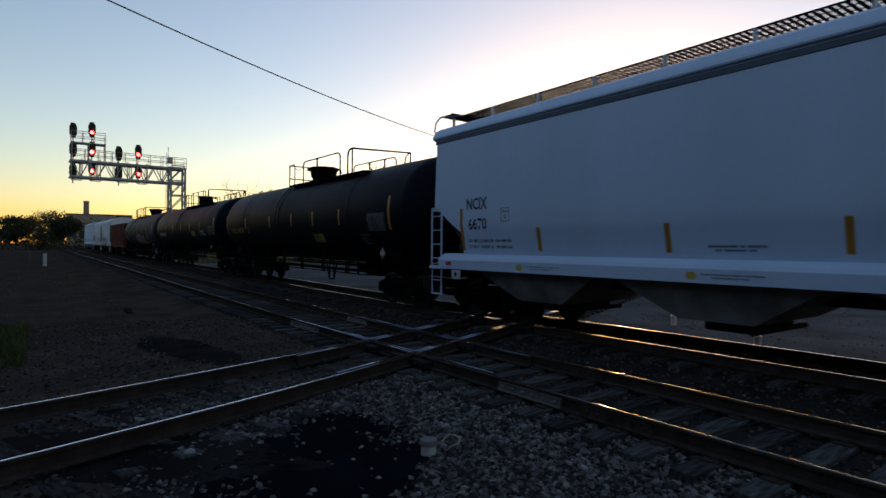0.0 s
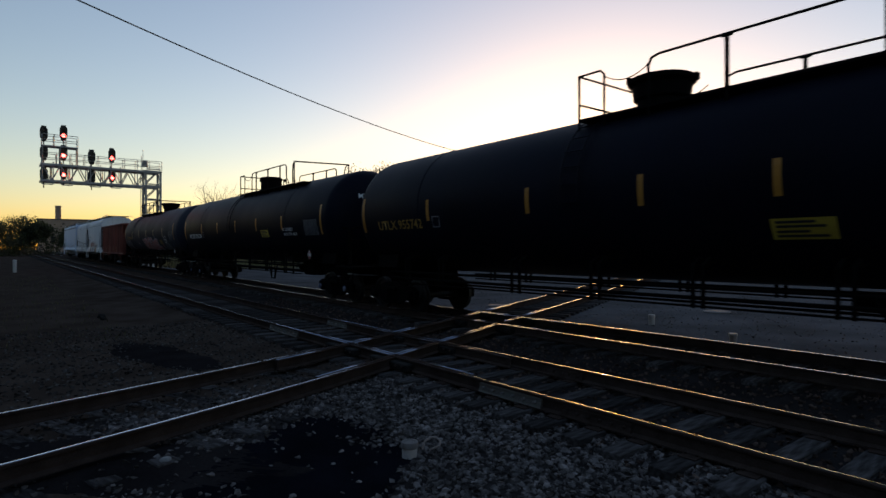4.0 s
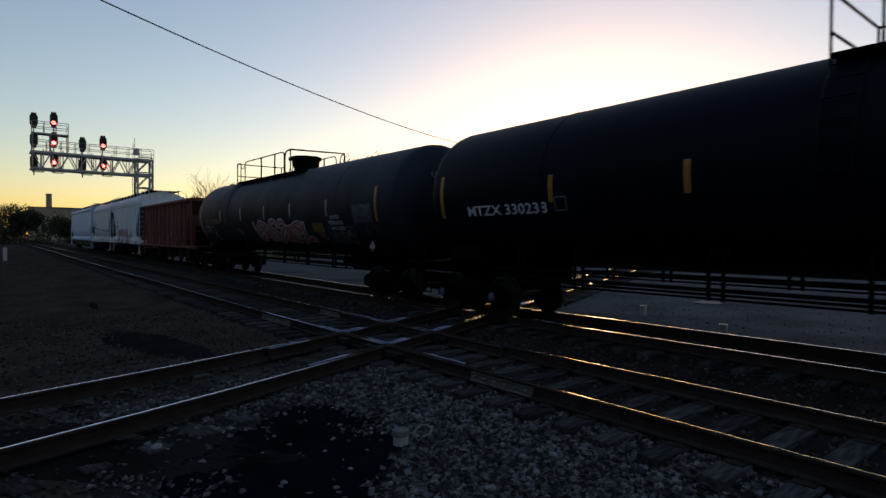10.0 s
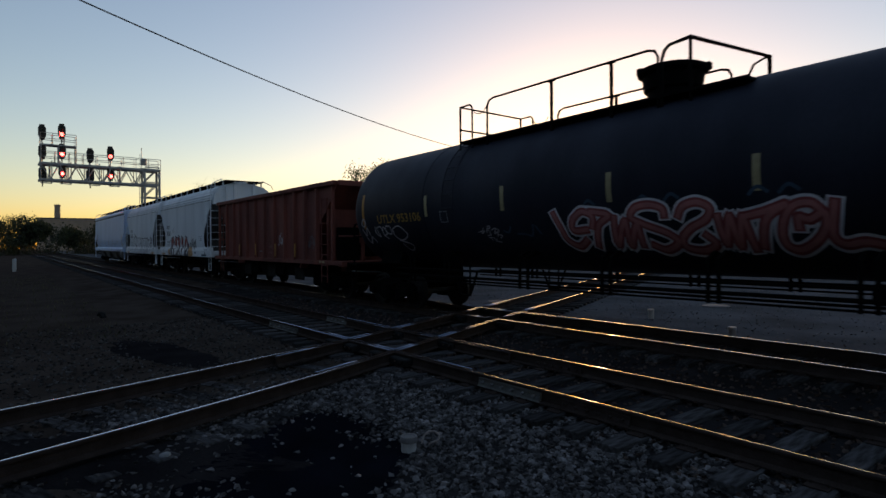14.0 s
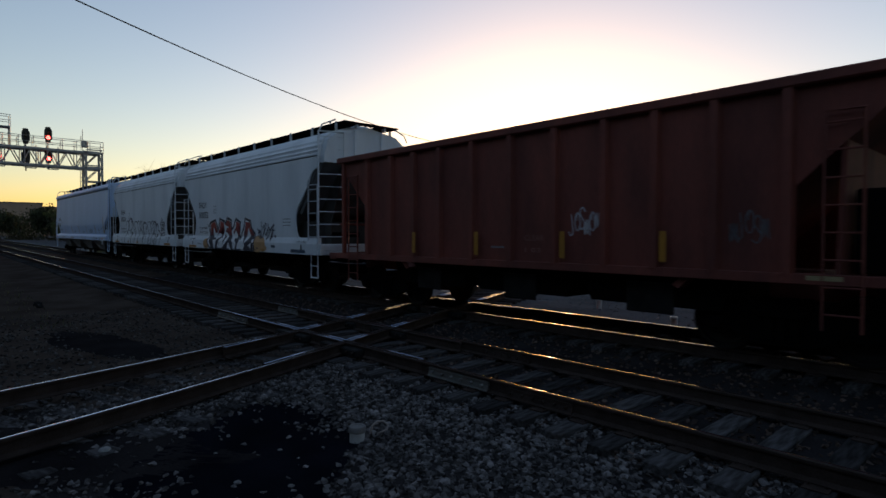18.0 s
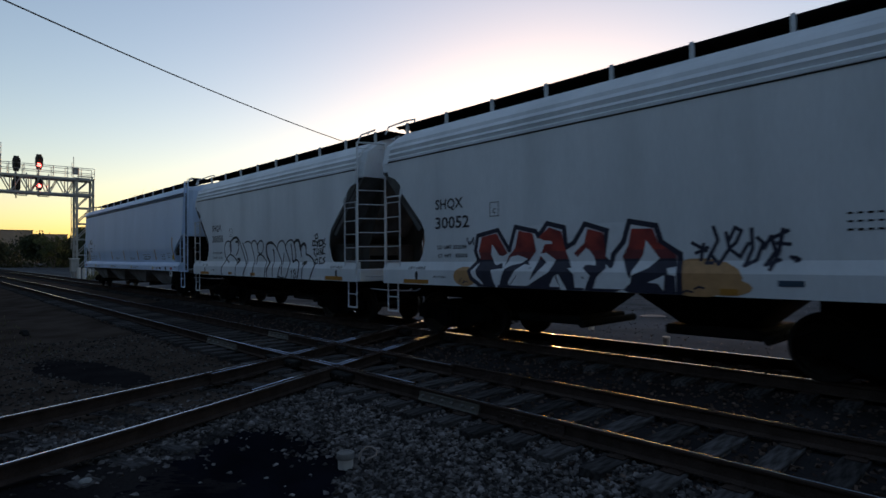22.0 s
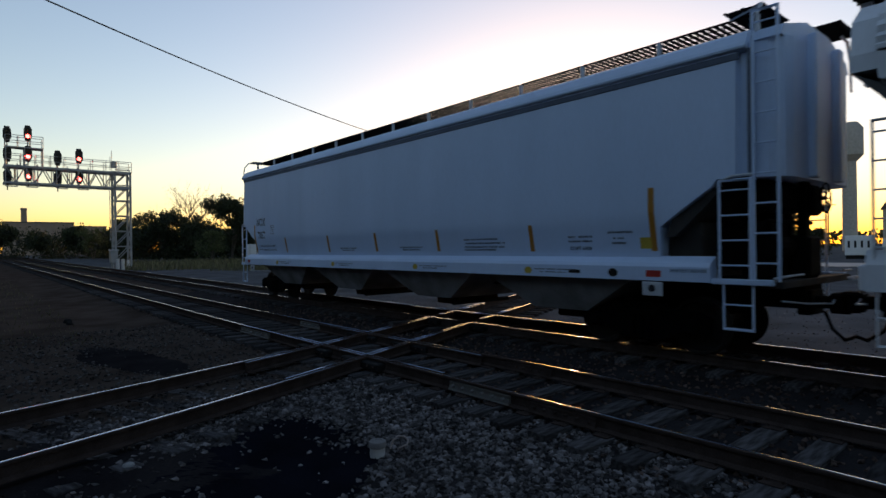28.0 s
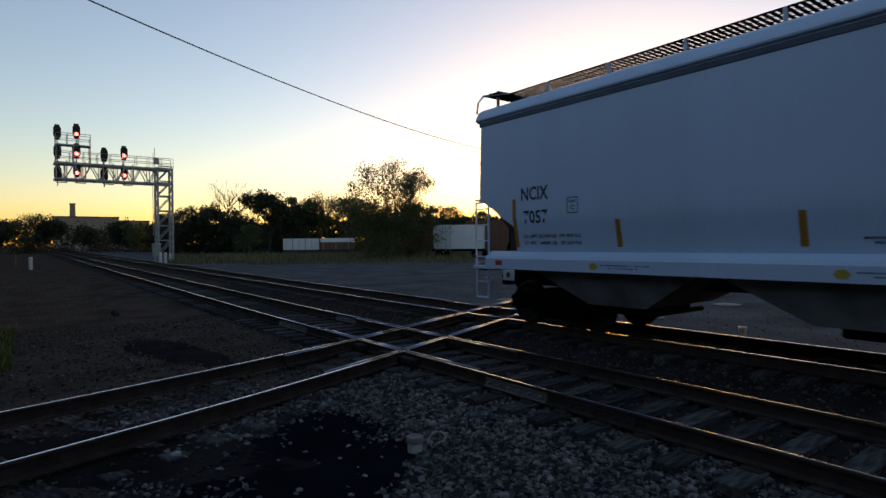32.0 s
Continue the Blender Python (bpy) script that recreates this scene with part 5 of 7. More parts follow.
        box(bm, s * 5.5, s * 5.80, -1.62, 1.62, 1.16, 1.48, 0.02)
        box(bm, s * 4.3, s * 5.6, -1.5, 1.5, 1.36, 1.42)
        part("end_sill", bm, S, car)
        bm = bmesh.new()
        box(bm, s * 2.9, s * 5.85, -0.38, 0.38, 0.80, 1.25, 0.02)
        part("centre_sill", bm, M["black"], car)
        for ys in (-1, 1):
            ladder(car, s * 5.12, s * 5.64, ys * 1.63, ys * 1.63, 1.48, 3.2, 5, M["pale"], 0.03)
            ladder(car, s * 5.24, s * 5.62, ys * 1.60, ys * 1.60, 0.50, 1.16, 2, M["grey"], 0.026, low=True)
            bm = bmesh.new()
            pipe(bm, [(s * 5.85, ys * 1.5, 1.3), (s * 6.0, ys * 1.2, 1.3), (s * 6.0, ys * 0.8, 1.3)], 0.016)
            part("grab_iron", bm, M["pale"], car)
            bm = bmesh.new()
            pipe(bm, [(s * 5.12, ys * 1.63, 3.16), (s * 5.08, ys * 1.63, 3.24), (s * 5.10, ys * 1.6, 3.36)], 0.03)
            part("grab_iron", bm, M["pale"], car)
        ladder(car, s * 5.68, s * 5.94, -s * 1.62, -s * 0.93, 1.48, 4.72, 9, M["grey"], 0.043)
        bm = bmesh.new()
        box(bm, s * 5.76, s * 6.04, -0.98, 0.98, 5.03, 5.06)
        for y in np.arange(-0.9, 0.91, 0.2):
            box(bm, s * 5.76, s * 6.04, y - 0.015, y + 0.015, 5.0, 5.03)
        part("end_walk", bm, M["black"], car)
        for ys in (-1, 1):
            bm = bmesh.new()
            box(bm, s * 5.86, s * 6.0, ys * 0.5 - 0.03, ys * 0.5 + 0.03, 4.90, 5.0)
            part("walk_bracket", bm, M["pale"], car)
            bm = bmesh.new()
            pipe(bm, [(s * 5.68, ys * 1.6, 4.72), (s * 5.68, ys * 1.5, 4.92), (s * 5.66, ys * 1.05, 5.12), (s * 5.3, ys * 1.0, 5.12), (s * 5.3, ys * 1.0, 5.04)], 0.018)
            part("roof_grab", bm, M["pale"], car)
        coupler(car, s * 5.8, s * 0.48)
    if wheel:
        hand_wheel(car, 5.72, 0.62, 2.48, 0.28, M["black"])
    bm = bmesh.new()
    if wheel:
        box(bm, 5.42, 5.68, 0.5, 0.74, 2.3, 2.64, 0.04)
    rod(bm, (4.7, -0.9, 1.75), (4.7, 0.3, 1.75), 0.22, 14)
    rod(bm, (-4.7, -0.9, 1.75), (-4.7, 0.3, 1.75), 0.26, 14)
    part("brake_gear", bm, M["black"], car)
    for cx in (-1.55, 1.55):
        bm = bmesh.new()
        a = [bm.verts.new((cx + x, y, 1.52)) for x, y in ((-1.5, -1.5), (1.5, -1.5), (1.5, 1.5), (-1.5, 1.5))]
        b = [bm.verts.new((cx + x, y, 0.62)) for x, y in ((-0.55, -0.6), (0.55, -0.6), (0.55, 0.6), (-0.55, 0.6))]
        bm.faces.new(a[::-1]), bm.faces.new(b)
        for i in range(4):
            bm.faces.new((a[i], a[(i + 1) % 4], b[(i + 1) % 4], b[i]))
        ch = part("discharge_chute", bm, M["iron"], car)
        bm = bmesh.new()
        box(bm, cx - 0.75, cx + 0.75, -0.8, 0.8, 0.46, 0.62, 0.03)
        rod(bm, (cx + 0.85, -0.95, 0.5), (cx + 0.85, 0.95, 0.5), 0.07, 8)
        part("outlet_gate", bm, M["iron"], ch)
    lettering("SHQX", -3.92, -3.08, 2.74, 3.0, M["ink"], car, flat)
    lettering(number, -3.92, -2.90, 2.36, 2.62, M["ink"], car, flat)
    lettering("LD LMT 232500", -3.86, -2.98, 1.93, 2.01, M["ink"], car, flat)
    lettering("LT WT   53500", -3.84, -2.96, 1.75, 1.83, M["ink"], car, flat)
    decal("plate_box", stroke([(-2.33, 2.55), (-2.11, 2.55), (-2.11, 2.82), (-2.33, 2.82)], 0.014, True), M["ink"], car, flat)
    lettering("C", -2.26, -2.18, 2.60, 2.70, M["ink"], car, flat)
    decal("stencil_lines", [rect(3.5 + 0.10 * i, 3.56 + 0.10 * i, z, z + 0.025) for i in range(5) for z in (2.22, 2.12, 2.02)], M["iron"], car, flat)
    decal("sill_mark", [rect(-4.95, -4.1, 1.18, 1.27)], M["orange"], car, sill)
    decal("lift_mark", [arc(x, 1.36, 0.05, 0.1, 0, 360, 10)[:-1] for x in (-4.5, 4.75)], M["ink"], car, sill)
    for x in (-4.5, 4.75):
        lettering("LIFT HERE", x - 0.28, x + 0.28, 1.497, 1.555, M["ink"], car, lambda z: -1.665 + max(0.0, z - 1.48) * 0.36)
    lettering("JACK HERE", -3.95, -3.55, 1.30, 1.36, M["ink"], car, sill)
    trucks(car, 3.95)
    return car, centre


CARS.append(short_hopper("grey covered hopper car with red and navy graffiti", -83.7, "30052", True))
CARS.append(short_hopper("grey covered hopper car with black outlined graffiti", -96.25, "30056", False))

g = CARS[5][0]
side = lambda z: -1.60 if z > 1.66 else -1.665 if z < 1.48 else -1.665 + (z - 1.48) / 0.18 * 0.065
decal("graffiti_haze", [arc(x, z, a, b, 0, 360, 14)[:-1] for x, z, a, b in ((-2.35, 2.12, 0.2, 0.12), (-1.55, 2.16, 0.22, 0.12), (-0.3, 2.14, 0.2, 0.14), (0.55, 2.02, 0.2, 0.2), (-2.98, 1.36, 0.34, 0.2), (1.72, 1.42, 0.6, 0.28), (2.1, 1.29, 0.34, 0.12))], M["gorange"], g, side, 0.004)


def clip(polys, z, above):
    """The part of each polygon on one side of a height."""
    out = []
    for p in polys:
        q = []
        for (x0, z0), (x1, z1) in zip(p, p[1:] + p[:1]):
            a, b = (z0 >= z) == above, (z1 >= z) == above
            if a:
                q.append((x0, z0))
            if a != b:
                t = (z - z0) / (z1 - z0)
                q.append((x0 + (x1 - x0) * t, z))
        if len(q) > 2:
            out.append(q)
    return out


def triangles(p):
    bm = bmesh.new()
    bm.faces.new([bm.verts.new((x, 0, z)) for x, z in p])
    bmesh.ops.triangulate(bm, faces=bm.faces[:])
    out = [[(v.co.x, v.co.z) for v in f.verts] for f in bm.faces]
    bm.free()
    return out


# angular letters of the mural: a white shape with a navy edge, each letter red above and navy below
EDGE = [(-2.66, 2.18), (-2.13, 2.27), (-1.84, 1.87), (-1.69, 2.31), (-1.22, 2.21), (-1.15, 2.12), (-0.96, 2.34), (-0.60, 2.25), (-0.56, 1.90), (-0.40, 1.98), (-0.18, 2.29), (0.23, 2.16), (0.16, 1.73), (0.31, 1.59),
        (0.35, 1.77), (0.53, 1.97), (0.63, 2.29), (1.07, 2.20), (1.15, 1.95), (1.44, 1.76), (1.45, 1.17), (-2.52, 1.17), (-2.80, 1.33), (-2.87, 1.47), (-2.64, 1.68), (-2.73, 1.87)]
decal("graffiti_outline", clip(stroke(EDGE, 0.085, True), 1.165, True), M["gnavy"], g, side, 0.010)
decal("graffiti_fill", [EDGE], M["gwhite"], g, side, 0.008)
for k, p in enumerate((
        ((-2.55, 2.15), (-2.16, 2.21), (-1.88, 1.82), (-2.10, 1.72), (-2.21, 1.98), (-2.33, 1.79), (-2.27, 1.59), (-1.97, 1.55), (-2.04, 1.48), (-2.28, 1.43), (-2.10, 1.13), (-2.37, 1.14), (-2.64, 1.38), (-2.68, 1.49), (-2.57, 1.68), (-2.63, 1.87)),
        ((-1.61, 2.24), (-1.28, 2.17), (-1.20, 1.85), (-1.35, 1.74), (-1.45, 1.99), (-1.66, 1.75), (-1.39, 1.67), (-1.30, 1.54), (-1.49, 1.46), (-1.66, 1.50), (-1.76, 1.27), (-1.85, 1.14), (-2.05, 1.17), (-1.97, 1.46), (-1.80, 1.59), (-1.87, 1.75), (-1.70, 1.91)))
        + (((-1.15, 2.10), (-0.91, 2.27), (-0.65, 2.18), (-0.58, 1.88), (-0.55, 1.74), (-0.45, 1.59), (-0.38, 1.44), (-0.34, 1.15), (-0.60, 1.12), (-0.71, 1.29), (-0.77, 1.42), (-0.93, 1.13), (-1.40, 1.14), (-1.18, 1.38), (-1.01, 1.49), (-0.97, 1.67), (-1.10, 1.79),
             (-1.01, 1.97), (-0.85, 1.97), (-0.81, 1.83), (-0.75, 2.01), (-1.04, 2.04)),
           ((-0.13, 2.21), (0.17, 2.13), (0.14, 1.87), (0.08, 1.68), (0.23, 1.54), (0.07, 1.40), (-0.04, 1.12), (-0.20, 1.09), (-0.14, 1.40), (-0.27, 1.49), (-0.08, 1.67), (-0.02, 1.87), (-0.10, 1.94), (-0.33, 1.73), (-0.40, 1.80), (-0.19, 1.97)))
        + (((0.67, 2.17), (1.02, 2.16), (1.11, 1.94), (1.39, 1.74), (1.40, 1.58), (1.10, 1.52), (0.89, 1.44), (0.92, 1.33), (1.23, 1.46), (1.39, 1.44), (1.40, 1.12), (0.77, 1.09), (0.50, 1.10), (0.64, 1.32), (0.69, 1.53), (0.92, 1.61), (1.10, 1.72), (0.93, 1.97),
             (0.83, 1.72), (0.68, 1.65), (0.51, 1.73), (0.61, 1.91)),)):
    flat_polys = triangles(p)
    decal("graffiti_letter", clip(flat_polys, 1.84, True), M["gred"], g, side, 0.013)
    decal("graffiti_letter", clip(clip(flat_polys, 1.84, False), 1.70, True), M["gdark"], g, side, 0.013)
    decal("graffiti_letter", clip(clip(flat_polys, 1.70, False), 1.168, True), M["gnavy"], g, side, 0.013)


# white shapes inside the letters
INSIDE = (((-2.27, 2.00), (-2.09, 1.78), (-1.84, 1.75), (-1.97, 1.66), (-2.13, 1.59), (-2.21, 1.63), (-2.30, 1.81)), ((-2.27, 1.50), (-1.91, 1.54), (-2.03, 1.41), (-2.10, 1.15), (-2.19, 1.26)),
          ((-1.66, 1.50), (-1.46, 1.61), (-1.26, 1.59), (-1.46, 1.43), (-1.62, 1.41), (-1.81, 1.21), (-1.83, 1.27)), ((-1.80, 1.75), (-1.62, 1.78), (-1.39, 1.71), (-1.53, 1.63), (-1.76, 1.59), (-1.97, 1.50), (-1.87, 1.64)))
INSIDE += (((-1.13, 1.79), (-0.98, 1.82), (-0.77, 1.69), (-0.89, 1.47), (-1.05, 1.39), (-1.34, 1.23), (-1.40, 1.24), (-1.10, 1.51), (-0.97, 1.64)), ((-0.73, 1.42), (-0.69, 1.44), (-0.48, 1.13), (-0.62, 1.12)),
           ((-0.50, 1.54), (-0.25, 1.59), (-0.05, 1.42), (-0.17, 1.16), (-0.18, 1.40), (-0.34, 1.42)), ((-0.11, 1.87), (0.00, 1.73), (0.04, 1.59), (-0.22, 1.61), (-0.34, 1.69)))
INSIDE += (((0.91, 1.99), (1.13, 1.70), (0.96, 1.55), (0.68, 1.43), (0.62, 1.32), (0.60, 1.25), (0.68, 1.32), (0.69, 1.50), (0.85, 1.61), (0.87, 1.77)), ((0.96, 1.33), (1.23, 1.45), (1.21, 1.21), (1.12, 1.32)), ((0.33, 1.14), (0.53, 1.21), (0.77, 1.12), (0.58, 1.11)))
for p in INSIDE:
    decal("graffiti_highlight", clip(triangles(p), 1.168, True), M["gwhite"], g, side, 0.017)


def handstyle(x0, x1, z0, z1, kinds, w):
    """A quick tag of overlapping loops and bends."""
    out = []
    for k, kind in enumerate(kinds):
        u = x0 + (x1 - x0) * k / len(kinds)
        c = (x1 - x0) / len(kinds) * 1.25
        dz = (z1 - z0) * 0.12 * (k % 3)
        out += stroke(curve([(u + a * c, z0 + dz + b * (z1 - z0) * 0.8) for a, b in GLYPH[kind]], 4), w)
    return out


TAG = (((1.62, 1.92), (1.82, 1.80)), ((1.78, 1.90), (1.74, 1.67)), ((1.67, 1.77), (1.84, 1.85)), ((1.92, 2.14), (1.98, 1.95), (1.88, 1.75), (1.99, 1.61), (2.13, 1.83), (2.09, 2.05)), ((1.88, 1.77), (1.82, 1.63), (1.91, 1.63)),
       ((2.13, 1.95), (2.21, 2.12), (2.29, 2.07), (2.22, 1.91), (2.13, 1.83), (2.27, 1.71), (2.38, 1.90)), ((2.42, 2.09), (2.43, 1.82), (2.33, 1.59), (2.48, 1.67), (2.56, 1.90), (2.49, 1.97)))
TAG += (((2.57, 1.82), (2.66, 1.98), (2.71, 1.78), (2.59, 1.60), (2.76, 1.67)), ((2.70, 1.97), (2.86, 2.05)), ((2.73, 1.89), (2.88, 1.87)), ((2.80, 2.07), (2.75, 1.78), (2.65, 1.54)), ((2.89, 1.71), (2.91, 1.69)), ((2.94, 1.70), (2.98, 1.67), (2.94, 1.65)))
decal("graffiti_tag", [q for p in TAG for q in stroke(p, 0.05)], M["gnavy"], g, side)
decal("graffiti_tag", scrawl(-2.98, -2.72, 1.95, 2.15, 8, 2, 0.03), M["gnavy"], g, side)
decal("graffiti_tag", scrawl(1.42, 1.85, 1.18, 1.32, 10, 19, 0.025), M["gnavy"], g, side, 0.012)
decal("graffiti_tag", scrawl(-3.15, -2.85, 1.2, 1.32, 10, 29, 0.02), M["gnavy"], g, side, 0.012)
decal("sill_mark", [rect(2.02, 2.26, 1.18, 1.27)], M["orange"], g, sill := (lambda z: -1.667))
decal("sill_mark", [rect(2.75, 3.05, 1.32, 1.40), rect(4.1, 5.0, 1.2, 1.3)], M["gblue"], g, sill)

g = CARS[6][0]
BUBBLES = (
    (((-2.34, 1.62), (-2.67, 1.82), (-2.77, 2.08), (-2.68, 2.31), (-2.43, 2.39), (-2.22, 2.29), (-2.17, 2.07), (-2.23, 1.92), (-1.94, 1.83), (-1.69, 1.67), (-1.57, 1.58)), ((-2.23, 1.92), (-2.45, 1.84), (-2.64, 1.70), (-2.93, 1.35), (-2.83, 1.17))),
    (((-2.22, 2.00), (-2.27, 2.29), (-2.05, 2.45), (-1.79, 2.50), (-1.52, 2.40), (-1.35, 2.19), (-1.19, 1.98), (-1.03, 1.76), (-0.89, 1.59)), ((-1.80, 2.34), (-1.57, 2.33), (-1.58, 2.05), (-1.78, 1.87)), ((-1.66, 1.75), (-1.44, 1.72), (-1.64, 1.55), (-1.70, 1.26), (-1.68, 1.17))),
    (((-1.25, 2.30), (-1.00, 2.04), (-0.80, 1.62), (-1.02, 1.27), (-1.04, 1.17)), ((-1.06, 2.29), (-0.82, 2.34), (-0.60, 2.28), (-0.43, 2.03), (-0.26, 1.59), (-0.40, 1.17)), ((-0.55, 2.23), (-0.42, 2.34), (-0.24, 2.34), (-0.12, 2.24), (-0.04, 2.02))))
BUBBLES += (
    (((-0.04, 2.02), (-0.05, 2.22), (0.10, 2.33), (0.28, 2.31), (0.36, 2.16), (0.29, 1.98), (0.11, 1.91), (-0.04, 1.98)), ((-0.09, 1.59), (-0.09, 1.75), (0.00, 1.86), (0.21, 1.88), (0.45, 1.77), (0.61, 1.59), (0.54, 1.17))),
    (((0.84, 1.62), (0.65, 1.81), (0.56, 2.03), (0.60, 2.19), (0.78, 2.26), (1.04, 2.23), (1.26, 2.08), (1.45, 1.86), (1.61, 1.61), (1.46, 1.25), (1.44, 1.17)), ((1.04, 2.05), (1.11, 1.84), (1.09, 1.20)), ((0.84, 1.62), (0.70, 1.36), (0.71, 1.17))),
    (((1.31, 2.04), (1.37, 2.20), (1.52, 2.29), (1.67, 2.30), (1.79, 2.21), (1.86, 2.06), (2.02, 1.82), (2.16, 1.59), (2.07, 1.32), (1.94, 1.17)), ((1.75, 1.91), (1.71, 1.64), (1.70, 1.26)), ((1.49, 1.22), (1.65, 1.18), (1.84, 1.19))))
BUBBLES += (
    (((1.86, 2.15), (1.96, 2.26), (2.18, 2.32), (2.31, 2.27), (2.41, 2.12), (2.47, 1.95), (2.48, 1.78), (2.37, 1.66), (2.28, 1.75)), ((2.18, 2.19), (2.25, 1.96), (2.31, 1.66), (2.53, 1.72), (2.74, 1.54), (2.70, 1.27), (2.65, 1.17))),
    (((2.38, 2.21), (2.50, 2.29), (2.65, 2.28), (2.72, 2.17), (2.78, 2.10), (2.87, 2.16), (2.99, 2.18), (3.08, 2.07), (3.09, 1.89), (3.23, 1.85), (3.41, 1.77), (3.54, 1.64), (3.61, 1.54), (3.45, 1.29), (3.38, 1.17)), ((2.72, 2.15), (2.78, 1.97), (2.81, 1.81)), ((2.91, 1.61), (3.10, 1.64), (2.98, 1.50), (2.92, 1.17))))
for k, letter in enumerate(BUBBLES):
    lines = [curve(p, 5) for p in letter]
    decal("graffiti_letter", [q for p in lines for q in stroke(p, 0.05)] + [q for p in lines for a in (p[1:len(p) // 2],) if k in (1, 4, 7) and len(a) > 1 for q in stroke(a, 0.085)], M["ink"], g, side, 0.006 + 0.0006 * k)
decal("graffiti_tag", [q for p in (((2.27, 1.36), (2.35, 1.41), (2.31, 1.18)), ((2.43, 1.38), (2.52, 1.43), (2.58, 1.34), (2.42, 1.22), (2.52, 1.18), (2.61, 1.25), (2.43, 1.38))) for q in stroke(p, 0.03)], M["ink"], g, side, 0.006)
for word in ((((3.56, 2.40), (3.69, 2.45), (3.72, 2.34), (3.61, 2.30), (3.56, 2.40)), ((3.44, 2.12), (3.45, 2.25), (3.56, 2.26), (3.58, 2.13), (3.44, 2.12)), ((3.64, 2.24), (3.69, 2.17), (3.77, 2.27), (3.69, 2.09)), ((3.95, 2.26), (3.82, 2.27), (3.80, 2.10), (3.95, 2.12)), ((3.98, 2.28), (3.97, 2.12), (4.10, 2.30), (4.01, 2.20), (4.15, 2.13))),
             (((3.47, 2.01), (3.58, 2.03), (3.52, 1.90), (3.65, 1.80)), ((3.68, 2.00), (3.65, 1.88), (3.76, 1.88), (3.76, 2.00)), ((3.84, 1.85), (3.84, 2.00), (3.94, 1.87), (3.94, 2.04)), ((4.10, 2.08), (4.00, 2.08), (3.99, 1.89), (4.09, 1.89))),
             (((3.57, 1.71), (3.70, 1.75), (3.73, 1.63), (3.59, 1.61), (3.57, 1.71)), ((3.92, 1.78), (3.81, 1.77), (3.81, 1.61), (3.94, 1.63)), ((4.09, 1.79), (3.99, 1.73), (4.09, 1.67), (3.96, 1.60)))):
    decal("graffiti_tag", [q for p in word for q in stroke(p, 0.042)], M["ink"], g, side)
decal("sill_mark", [rect(4.2, 5.05, 1.18, 1.28), rect(-2.3, -2.0, 1.2, 1.29), rect(-0.5, -0.15, 1.2, 1.29)], M["orange"], g, sill, 0.004)


